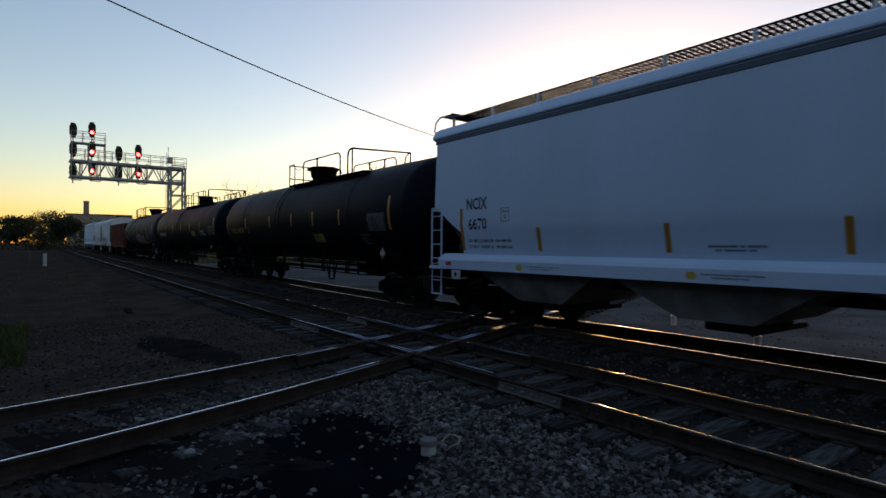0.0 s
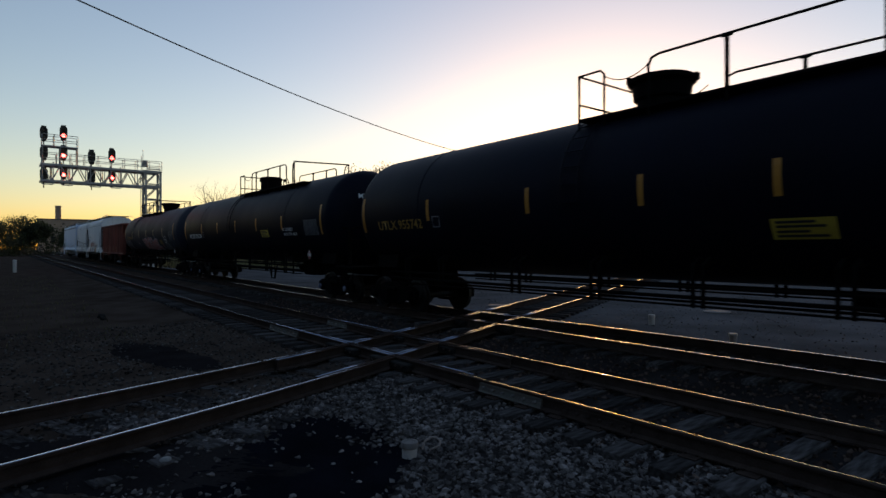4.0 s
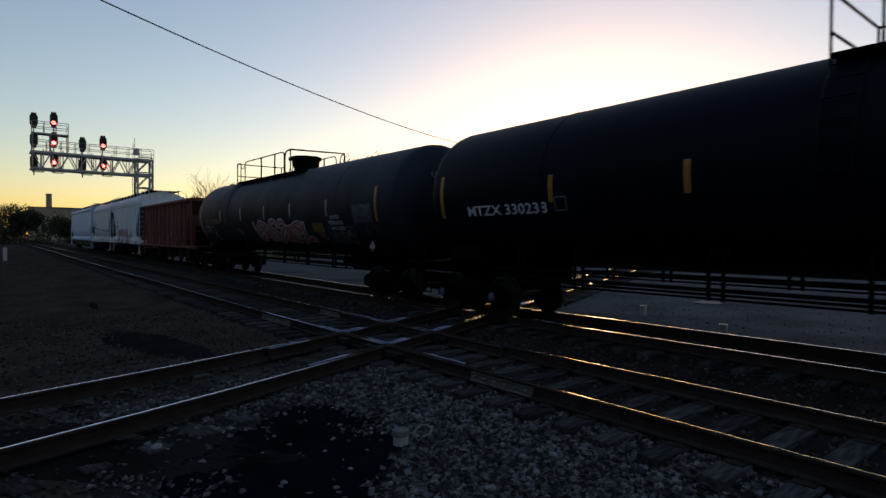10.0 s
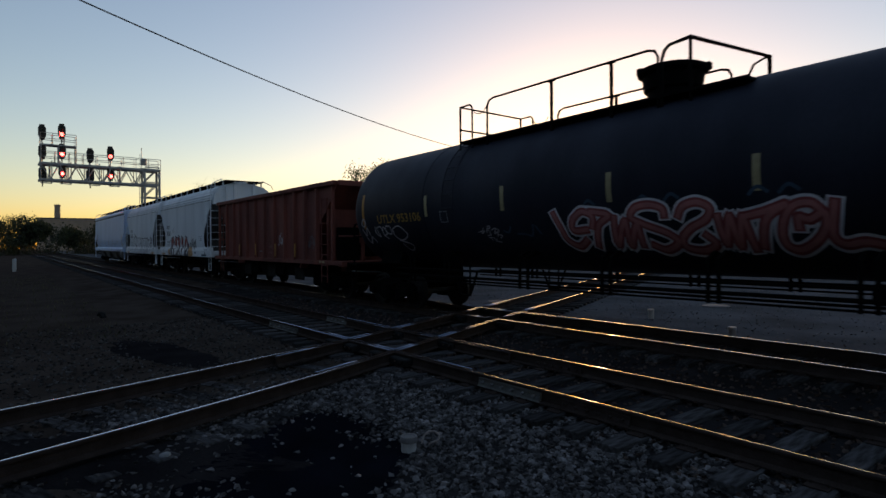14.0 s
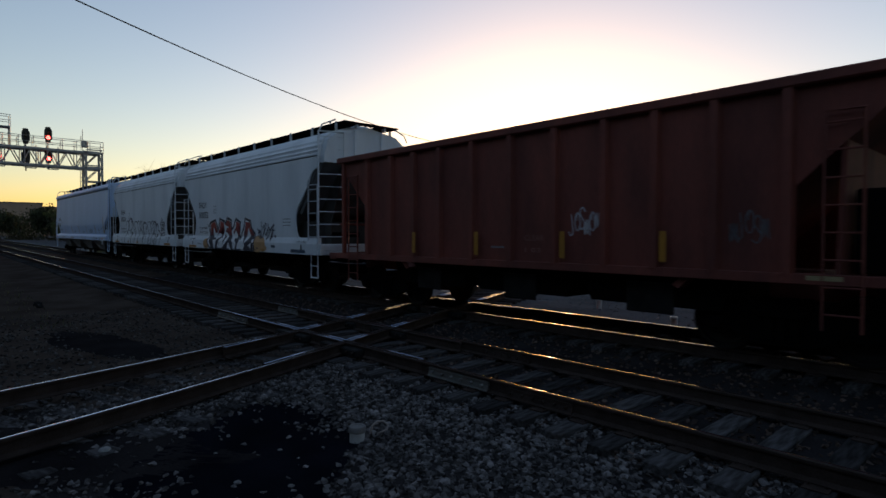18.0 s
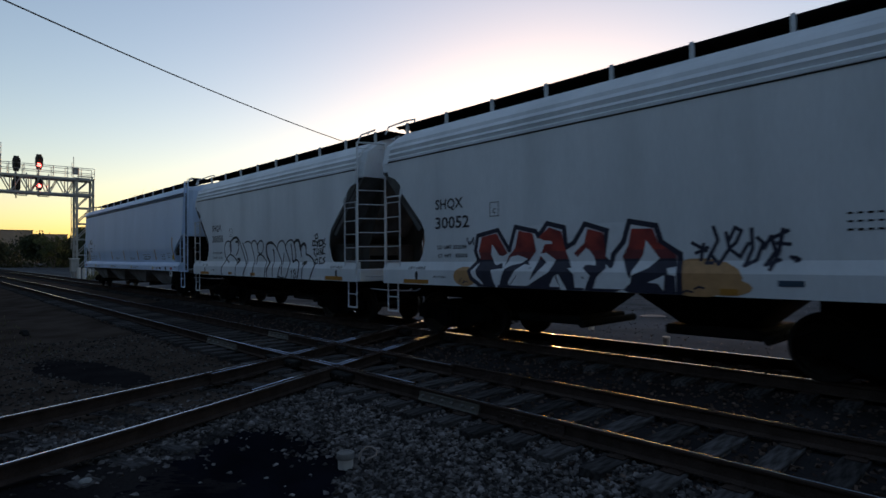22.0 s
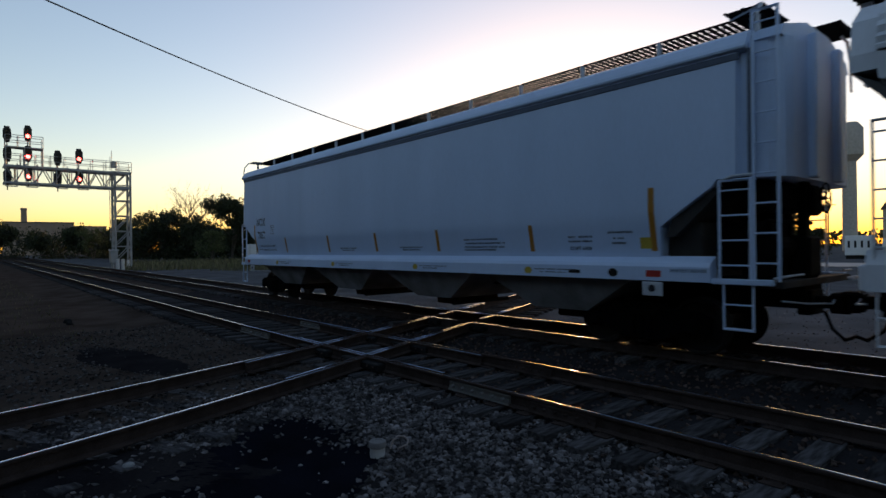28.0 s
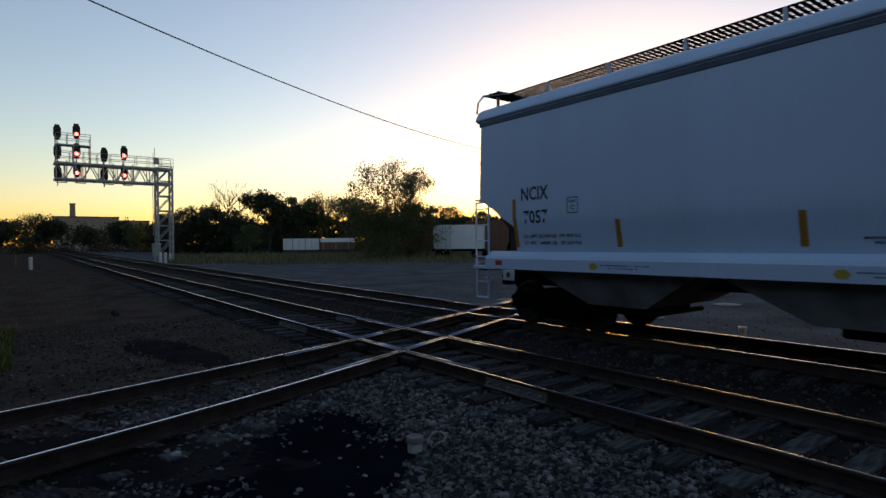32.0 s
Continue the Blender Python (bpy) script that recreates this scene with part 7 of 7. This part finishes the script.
tree(*seen(54.0, 120), 7.6, 8, 10, M["leaf"], "thin-leaved tree against the sunset", 0.35, low=0.25, n=1800, leaf=0.4)
tree(*seen(46.0, 150), 7.6, 12, 19, M["dleaf"], "dark tree on the skyline", 0.1, low=0.1, n=1800, leaf=0.6)
tree(*seen(41.0, 160), 7.0, 12, 20, M["dleaf"], "dark tree on the skyline", 0.1, low=0.1, n=1800, leaf=0.6)
tree(*seen(36.2, 120), 6.3, 7, 21, M["leaf"], "thin-leaved tree in front of the low sun", 0.25, low=0.15, n=1500, leaf=0.4)
tree(*seen(31.0, 150), 6.6, 11, 22, M["dleaf"], "dark tree on the skyline", 0.1, low=0.1, n=1800, leaf=0.6)
tree(*seen(25.0, 150), 6.2, 11, 23, M["dleaf"], "dark tree on the skyline", 0.1, low=0.1, n=1800, leaf=0.6)
tree(*seen(21.8, 140), 6.0, 9, 24, M["leaf"], "thin-leaved tree on the skyline", 0.2, low=0.1, n=1500, leaf=0.5)
tree(*seen(16.6, 120), 4.6, 6, 25, M["dleaf"], "dark bush on the far side of the lot", low=0.04, n=1500, leaf=0.45)
conifer(*seen(19.0, 130), 10.3, 4.4, 26, "dark conifer on the skyline")
conifer(*seen(17.9, 131), 11.0, 4.6, 27, "dark conifer on the skyline")
for i, yaw in enumerate((80, 82.5, 85, 88, 91, 94)):
    tree(*seen(yaw, 150 + 8 * (i % 3)), 5.5 + 1.2 * (i % 2) + (1.2 if yaw > 88 else 0), 13, 30 + i, M["dleaf"], "dark hedge tree beside the far line", low=0.02, n=2200, leaf=0.7)
tree(*seen(88.2, 200), 10.5, 12, 44, M["leaf"], "thin tree beside the far building", 0.5, low=0.3, n=1600, leaf=0.6)
tree(*seen(81.4, 140), 6.4, 5, 45, M["leaf"], "pale young tree beside the far line", 0.3, low=0.1, n=1200, leaf=0.5)

# scrub that closes the gaps between the nearer trees
V, Fc = [], []
r = random.Random(78)
for i in range(38000):
    yaw = r.uniform(43, 80)
    d = r.uniform(118, 140)
    hh = (7.6 if yaw < 69 else 6.2) + 1.8 * noise.noise((yaw * 0.5, 0, 8)) + 1.6 * noise.noise((yaw * 2.1, 3, 8))
    x, y = seen(yaw, d)
    z = bed(x, y) + hh * r.random() ** 0.8
    s = r.uniform(0.25, 0.75)
    m = Euler((r.uniform(0, 6.3), r.uniform(0, 6.3), r.uniform(0, 6.3))).to_matrix()
    o = len(V)
    V += [tuple(Vector((x, y, z)) + m @ Vector(e) * s) for e in ((-0.5, 0, 0), (0, -0.4, 0.1), (0.5, 0, 0), (0, 0.4, 0.1))]
    Fc.append((o, o + 1, o + 2, o + 3))
me = bpy.data.meshes.new("scrub")
me.from_pydata(V, [], Fc)
me.materials.append(M["dleaf"])
tagged(new("scrub", me), "dark scrub and saplings behind the yard", "woods", kind="stuff")

# far woods all round the skyline
V, Fc = [], []
r = random.Random(77)
for i in range(16000):
    yaw = r.uniform(-180, 180)
    d = r.uniform(280, 360)
    hh = 7.5 + 2.5 * noise.noise((yaw * 0.25, 0, 5)) + 1.6 * noise.noise((yaw * 1.1, 3, 5))
    x, y = seen(yaw, d)
    z = bed(x, y) + hh * r.random() ** 0.7
    s = r.uniform(1.2, 2.8)
    m = Euler((r.uniform(0, 6.3), r.uniform(0, 6.3), r.uniform(0, 6.3))).to_matrix()
    o = len(V)
    V += [tuple(Vector((x, y, z)) + m @ Vector(e) * s) for e in ((-0.5, 0, 0), (0, -0.4, 0.1), (0.5, 0, 0), (0, 0.4, 0.1))]
    Fc.append((o, o + 1, o + 2, o + 3))
me = bpy.data.meshes.new("far_woods")
me.from_pydata(V, [], Fc)
me.materials.append(M["dleaf"])
tagged(new("far_woods", me), "dark line of far woods on the skyline", "woods", kind="stuff")


# unseen leaf rows, added behind and right of the viewer to cut the skylight
V, Fc = [], []
for i in range(32000):
    x, y = (r.uniform(-120, 75), r.uniform(-32, -21)) if i < 20000 else (r.uniform(26, 38), r.uniform(-22, -5) if i < 24000 else r.uniform(10, 48))
    hh = 14 + 2.5 * noise.noise((x * 0.12, 9, 2)) + 1.5 * noise.noise((x * 0.5, 4, 2))
    z = bed(x, y) + hh * r.random()
    s = r.uniform(0.9, 2.0)
    m = Euler((r.uniform(0, 6.3), r.uniform(0, 6.3), r.uniform(0, 6.3))).to_matrix()
    o = len(V)
    V += [tuple(Vector((x, y, z)) + m @ Vector(e) * s) for e in ((-0.5, 0, 0), (0, -0.4, 0.1), (0.5, 0, 0), (0, 0.4, 0.1))]
    Fc.append((o, o + 1, o + 2, o + 3))
me = bpy.data.meshes.new("near_woods")
me.from_pydata(V, [], Fc)
me.materials.append(M["dleaf"])
tagged(new("near_woods", me), "unseen rows of dark leaves added round the yard to block skylight", "woods", kind="stuff")


def blades(name, n, region, h, material, label, lean=0.4):
    V, Fc = [], []
    r = random.Random(len(label))
    for _ in range(n):
        x, y = region(r)
        z = bed(x, y) - 0.01
        hh, a = h(r), r.uniform(0, 6.3)
        w = hh * 0.09 + 0.004
        dx, dy, lx, ly = w * math.cos(a), w * math.sin(a), hh * lean * r.uniform(-1, 1), hh * lean * r.uniform(-1, 1)
        o = len(V)
        V += [(x - dx, y - dy, z), (x + dx, y + dy, z), (x + lx * 0.5 + dx * 0.6, y + ly * 0.5 + dy * 0.6, z + hh * 0.6), (x + lx, y + ly, z + hh)]
        Fc += [(o, o + 1, o + 2), (o, o + 2, o + 3)]
    me = bpy.data.meshes.new(name)
    me.from_pydata(V, [], Fc)
    me.materials.append(material)
    tagged(new(name, me), label, "plants", kind="stuff")


def ring(y0, y1, d0, d1):
    return lambda r: seen(r.uniform(y0, y1), r.uniform(d0, d1))


blades("weeds", 9000, ring(50, 79, 62, 98), lambda r: 0.3 + 0.5 * r.random(), M["weeds"], "dry grass and weeds at the edge of the lot")
blades("weeds", 3000, ring(50, 72, 56, 66), lambda r: 0.15 + 0.25 * r.random(), M["weeds"], "sparse low weeds on the gravel lot")
blades("green_weeds", 2600, lambda r: (-4.0 - 5.0 * r.random(), -5.2 - 1.8 * r.random()), lambda r: 0.08 + 0.2 * r.random(), M["grass"], "green weeds growing beside the crossing track")
blades("weeds", 2500, lambda r: (r.uniform(-40, -7), r.uniform(-9, -2.6)), lambda r: 0.04 + 0.08 * r.random(), M["weeds"], "thin dry grass on the dirt verge")


# ---------------------------------------------------------------- far buildings and vehicles
def at(yaw, dist, turn=0.0):
    x, y = seen(yaw, dist)
    return pose(x, y, bed(x, y), 0, 0, yaw + turn)


fac = thing("factory_building", "long low far brick factory with a chimney", "building", m=at(84.1, 262))
bm = bmesh.new()
box(bm, -16, 6, 0, 20, -1, 12.2)
part("wall", bm, M["brick"], fac)
bm = bmesh.new()
box(bm, 6, 17, 2, 20, -1, 11.0)
part("wall", bm, M["brick"], fac)
bm = bmesh.new()
box(bm, -16.3, 6.2, -0.2, 20.2, 12.2, 12.6)
box(bm, 6.1, 17.2, 1.8, 20.2, 11.0, 11.3)
part("roof", bm, M["roof"], fac)
bm = bmesh.new()
lathe(bm, [(0, 1.2), (17.2, 0.95), (17.4, 1.05), (18.0, 1.05), (18.0, 0.002)], 16, "z", (-9.8, 6, 0))
part("chimney", bm, M["brick"], fac)
for i in range(8):
    bm = bmesh.new()
    box(bm, -14.5 + i * 2.5, -13.2 + i * 2.5, -0.08, 0.1, 3.5, 6.0)
    part("window", bm, M["glass"], fac)


def box_trailer(m, length, label, skin):
    t = thing("box_trailer", label, "trailer", "parked trailers", m=m)
    bm = bmesh.new()
    box(bm, -length / 2, length / 2, -1.25, 1.25, 0.75, 2.75, 0.03)
    part("body", bm, skin, t)
    for i in range(int(length / 1.1)):
        x = -length / 2 + 0.5 + i * 1.1
        bm = bmesh.new()
        box(bm, x - 0.04, x + 0.04, -1.28, -1.25, 0.8, 2.7)
        part("side_post", bm, M["sigblack"] if i % 2 else M["galv"], t)
    for x in (-length / 2 + 1.2, length / 2 - 1.5, length / 2 - 2.6):
        for y in (-1.0, 1.0):
            bm = bmesh.new()
            lathe(bm, [(y - 0.15, 0.1), (y - 0.15, 0.5), (y + 0.15, 0.5), (y + 0.15, 0.1)], 18, "y", (x, 0, 0.5))
            part("wheel", bm, M["sigblack"], t)


box_trailer(at(67.1, 105), 6.2, "white box trailer parked before the trees", M["trailer"])
box_trailer(at(63.6, 104), 6.0, "white-topped red trailer parked before the trees", M["rust"])
bm = bmesh.new()
x, y = seen(63.6, 104)
box(bm, -3.0, 3.0, -1.3, 1.3, 2.1, 2.8, 0.03)
tp = obj("tarpaulin", bm, M["trailer"])
tp.matrix_basis = at(63.6, 104)
tagged(tp, "white tarpaulin over a red trailer", "tarpaulin")

# white rail car standing on a siding, seen end on
bgc = thing("parked_rail_car", "white parked rail car with end ladder on a siding", "rail car", m=at(51.9, 72, -8))
bm = bmesh.new()
prism(bm, [(-2.6, 1.2), (-2.75, 2.0), (-2.75, 3.9), (-2.4, 4.25), (3.6, 4.25), (3.6, 1.2)], 0, 3.0)
part("body", bm, M["trailer"], bgc)
for x in (-1.1, -0.55):
    bm = bmesh.new()
    box(bm, x - 0.04, x + 0.04, -0.08, -0.02, 1.0, 4.3)
    part("ladder_rail", bm, M["galv"], bgc)
for i in range(8):
    bm = bmesh.new()
    rod(bm, (-1.1, -0.06, 1.2 + i * 0.38), (-0.55, -0.06, 1.2 + i * 0.38), 0.02)
    part("rung", bm, M["galv"], bgc)
for x in (-2.0, -1.0, 2.4):
    bm = bmesh.new()
    lathe(bm, [(0.3, 0.1), (0.3, 0.46), (0.45, 0.46), (0.45, 0.1)], 18, "y", (x, 0, 0.46))
    part("wheel", bm, M["black"], bgc)
bm = bmesh.new()
box(bm, -2.9, 3.6, 0.2, 2.8, 0.9, 1.2)
part("frame", bm, M["black"], bgc)
bgr = thing("parked_rail_car", "rust-red parked rail car behind the tree", "rail car", m=at(54.6, 76, -8))
bm = bmesh.new()
box(bm, -3.5, 2.2, 0, 3.0, 0.9, 3.4, 0.05)
part("body", bm, M["red"], bgr)
for x in (-2.6, 1.4):
    bm = bmesh.new()
    lathe(bm, [(0.3, 0.1), (0.3, 0.46), (0.45, 0.46), (0.45, 0.1)], 18, "y", (x, 0, 0.46))
    part("wheel", bm, M["black"], bgr)

# rust-brown car coupled beyond the white one
bgr = thing("parked_rail_car", "rust-brown parked boxcar with a flat roof on a siding", "rail car", m=at(46.2, 77, -8))
bm = bmesh.new()
box(bm, -6.2, 5.5, 0, 3.0, 0.9, 4.9, 0.05)
part("body", bm, M["rust"], bgr)
for x in np.arange(-5.6, 5.3, 0.9):
    bm = bmesh.new()
    box(bm, x - 0.06, x + 0.06, -0.07, 0.0, 1.0, 4.75)
    part("side_post", bm, M["rust"], bgr)
bm = bmesh.new()
box(bm, -6.3, 5.6, -0.08, 3.08, 4.86, 4.98, 0.02)
part("roof", bm, M["rust"], bgr)
for x in (-5.2, -3.6, 2.9, 4.5):
    bm = bmesh.new()
    lathe(bm, [(0.3, 0.1), (0.3, 0.46), (0.45, 0.46), (0.45, 0.1)], 18, "y", (x, 0, 0.46))
    part("wheel", bm, M["black"], bgr)

# water tower, grain silo, trailer home and parked cars across the road
tow = thing("water_tower", "pale cylindrical water tower on a thick shaft", "water tower", m=at(14.05, 180))
bm = bmesh.new()
lathe(bm, [(-1, 1.7), (23.2, 1.55), (23.2, 0.002)], 24, "z")
part("shaft", bm, M["concrete"], tow, "", True)
bm = bmesh.new()
lathe(bm, [(23.0, 1.6), (24.6, 3.1), (31.5, 3.1), (33.0, 2.0), (33.3, 0.002)], 28, "z")
part("tank", bm, M["concrete"], tow, "", True)
silo = thing("grain_elevator", "small old grain elevator with a pointed cupola", "grain elevator", m=at(11.05, 130))
bm = bmesh.new()
box(bm, -1.95, 1.95, 0, 3.9, -0.5, 8.2)
part("wall", bm, M["concrete"], silo)
bm = bmesh.new()
prism(bm, [(-2.3, 8.2), (-1.2, 10.0), (1.2, 10.0), (2.3, 8.2)], -0.3, 4.2)
part("roof", bm, M["roof"], silo)
bm = bmesh.new()
box(bm, -1.1, 1.1, 0.8, 3.1, 10.0, 11.5)
part("cupola", bm, M["concrete"], silo)
bm = bmesh.new()
prism(bm, [(-1.45, 11.4), (0, 13.2), (1.45, 11.4)], 0.5, 3.4)
part("cupola_roof", bm, M["concrete"], silo)
home = thing("trailer_home", "white flat-roofed trailer home with dark windows", "trailer home", m=at(13.4, 92))
bm = bmesh.new()
box(bm, -1.6, 1.6, 0, 8, 0.5, 3.1, 0.04)
part("body", bm, M["trailer"], home)
for i in range(4):
    bm = bmesh.new()
    box(bm, -1.3 + i * 0.7, -1.05 + i * 0.7, -0.03, 0.05, 1.5, 2.4)
    part("window", bm, M["glass"], home)
bm = bmesh.new()
box(bm, -1.5, 1.5, 0.3, 7.5, 0, 0.5)
part("base", bm, M["iron"], home)
rv = thing("camper", "white camper with a sloping roof", "camper", m=at(10.4, 86))
bm = bmesh.new()
prism(bm, [(-2.3, 0.5), (-2.3, 2.6), (1.5, 3.6), (3.2, 3.6), (3.2, 0.5)], 0, 2.4)
part("body", bm, M["trailer"], rv)
for x in (-1.9, -0.9):
    bm = bmesh.new()
    box(bm, x, x + 0.6, -0.03, 0.05, 1.4, 2.2)
    part("window", bm, M["glass"], rv)
for x in (-1.6, 2.2):
    bm = bmesh.new()
    lathe(bm, [(-0.05, 0.1), (-0.05, 0.4), (0.2, 0.4), (0.2, 0.1)], 18, "y", (x, 0, 0.4))
    part("wheel", bm, M["sigblack"], rv)


def car_model(m, paint, label):
    t = thing("parked_car", label, "car", "parked cars", m=m)
    bm = bmesh.new()
    prism(bm, [(-2.1, 0.35), (-2.15, 0.8), (-1.2, 0.95), (-0.6, 1.42), (0.9, 1.45), (1.6, 1.0), (2.15, 0.9), (2.15, 0.35)], 0, 1.75)
    bmesh.ops.bevel(bm, geom=bm.edges[:], offset=0.06, segments=2, affect="EDGES")
    part("body", bm, paint, t, "", True)
    bm = bmesh.new()
    prism(bm, [(-1.0, 0.98), (-0.55, 1.36), (0.82, 1.38), (1.3, 1.02)], -0.01, 1.76)
    part("window", bm, M["glass"], t)
    for x in (-1.35, 1.35):
        for y in (0.05, 1.6):
            bm = bmesh.new()
            lathe(bm, [(y - 0.1, 0.1), (y - 0.1, 0.33), (y + 0.1, 0.33), (y + 0.1, 0.1)], 16, "y", (x, 0, 0.33))
            part("wheel", bm, M["sigblack"], t)


car_model(at(10.3, 80), M["blue"], "blue car parked before the camper")
car_model(at(18.5, 95), M["trailer"], "white car parked across the road")
car_model(at(24.5, 95), M["glass"], "dark car parked across the road")
for yaw, d, h in ((15.5, 120, 9.5), (20.7, 110, 7.4), (33.5, 140, 9.0), (29.0, 120, 8.5)):
    pl = thing("utility_pole", "wooden utility pole with a crossarm", "utility pole", "utility poles", m=at(yaw, d))
    bm = bmesh.new()
    rod(bm, (0, 0, -0.3), (0, 0, h), 0.15, 10, 0.1)
    part("pole", bm, M["wood"], pl)
    bm = bmesh.new()
    box(bm, -1.1, 1.1, -0.06, 0.06, h - 0.8, h - 0.65)
    part("crossarm", bm, M["wood"], pl)
# pale road strip along the far side of the lot
bm = bmesh.new()
n = 30
pts = [seen(8 + 34 * i / n, 62) for i in range(n + 1)], [seen(8 + 34 * i / n, 74) for i in range(n + 1)]
rows = [[bm.verts.new((x, y, bed(x, y) + 0.03)) for x, y in p] for p in pts]
for i in range(n):
    bm.faces.new((rows[0][i], rows[0][i + 1], rows[1][i + 1], rows[1][i]))
tagged(obj("road", bm, M["concrete"]), "pale road along the far side of the lot", "road", kind="structure")

# ---------------------------------------------------------------- sleepers, the many pieces of the tracks
def tie_mesh(length, width):
    bm = bmesh.new()
    box(bm, -width / 2, width / 2, -length / 2, length / 2, -0.18, 0.0, 0.008)
    me = bpy.data.meshes.new("tie")
    bm.to_mesh(me)
    bm.free()
    me.materials.append(M["tie"])
    return me


def plate_mesh():
    bm = bmesh.new()
    box(bm, -0.09, 0.09, -0.17, 0.17, 0.0, 0.014, 0.004)
    for sx in (-0.06, 0.06):
        for sy in (-0.085, 0.085):
            rod(bm, (sx, sy, 0.01), (sx, sy, 0.035), 0.012, 6)
    me = bpy.data.meshes.new("tie_plate")
    bm.to_mesh(me)
    bm.free()
    me.materials.append(M["rail"])
    return me


tie, plate = tie_mesh(2.6, 0.23), plate_mesh()
far_ties = {line_a: bmesh.new(), line_b: bmesh.new(), line_c: bmesh.new()}
prng = random.Random(5)
TIE_TOP = -0.186
for line, y0 in ((line_a, T1Y), (line_b, T2Y)):
    x, k = -200.0, 0
    while x < 40:
        jig = prng.uniform(-0.04, 0.04)
        z = grade(x) + TIE_TOP
        m = pose(x, y0 + GAUGE / 2 + jig, z, 0, 0, prng.uniform(-1.2, 1.2))
        if -26 < x < 12:
            ob = new("tie", tie)
            ob.parent, ob.matrix_basis = line, m
            if -3 < x < 12:
                for yy in (y0, y0 + GAUGE):
                    pl = new("tie_plate", plate)
                    pl.parent, pl.matrix_basis = line, pose(x, yy, z + 0.001)
        else:
            box(far_ties[line], -0.115, 0.115, -1.3, 1.3, -0.18, 0, 0, m)
        x += 0.53
for k in range(-22, 100):
    y = k * 0.48
    if -0.9 < y < 6.6:
        continue
    x = cross_x(y) - 0.83
    d = math.degrees(math.atan(-(SLOPE - (0.0236 * y if y < 0 else 0))))
    m = pose(x, y, grade(x) + TIE_TOP - (0.045 if y < 0 else 0), 0, 0, 90 + d + prng.uniform(-1, 1))
    if y < 30:
        ob = new("tie", tie)
        ob.parent, ob.matrix_basis = line_c, m
    else:
        box(far_ties[line_c], -0.115, 0.115, -1.3, 1.3, -0.18, 0, 0, m)
for line, bm in far_ties.items():
    tagged(part("far_ties", bm, M["tie"], line), kind="stuff")


# ---------------------------------------------------------------- what moves
SPEED = ((0, 4.119), (6, 4.075), (9, 3.967), (12, 3.931), (16, 3.803), (19, 3.766), (22, 3.69), (25, 3.651), (27.5, 3.395), (30, 3.025), (32, 2.642))


def travelled(t):
    """Metres that the train has gone by t seconds."""
    s = 0.0
    for (t0, v0), (t1, v1) in zip(SPEED, SPEED[1:]):
        if t >= t1:
            s += (v0 + v1) / 2 * (t1 - t0)
        elif t > t0:
            v = v0 + (v1 - v0) * (t - t0) / (t1 - t0)
            s += (v0 + v) / 2 * (t - t0)
    return s


def motions():
    for car, x0 in CARS:
        rows = []
        for k in range(33):
            x = x0 + travelled(k)
            tilt = math.degrees(math.atan2(grade(x - 6) - grade(x + 6), 12))
            rows.append((k, pose(x, YC, grade(x), 0, tilt, 0)))
        walk(car, rows)
    step, turns = 1 / 6, []
    n = 193
    for i in range(n):
        t = min(32.0, i * step)
        turns.append((t, math.degrees(travelled(t) / WHEEL_R)))
    for w, dx in WHEELSETS:
        walk(w, [(t, pose(dx, 0, WHEEL_R, 0, a % 360, 0)) for t, a in turns])


motions()
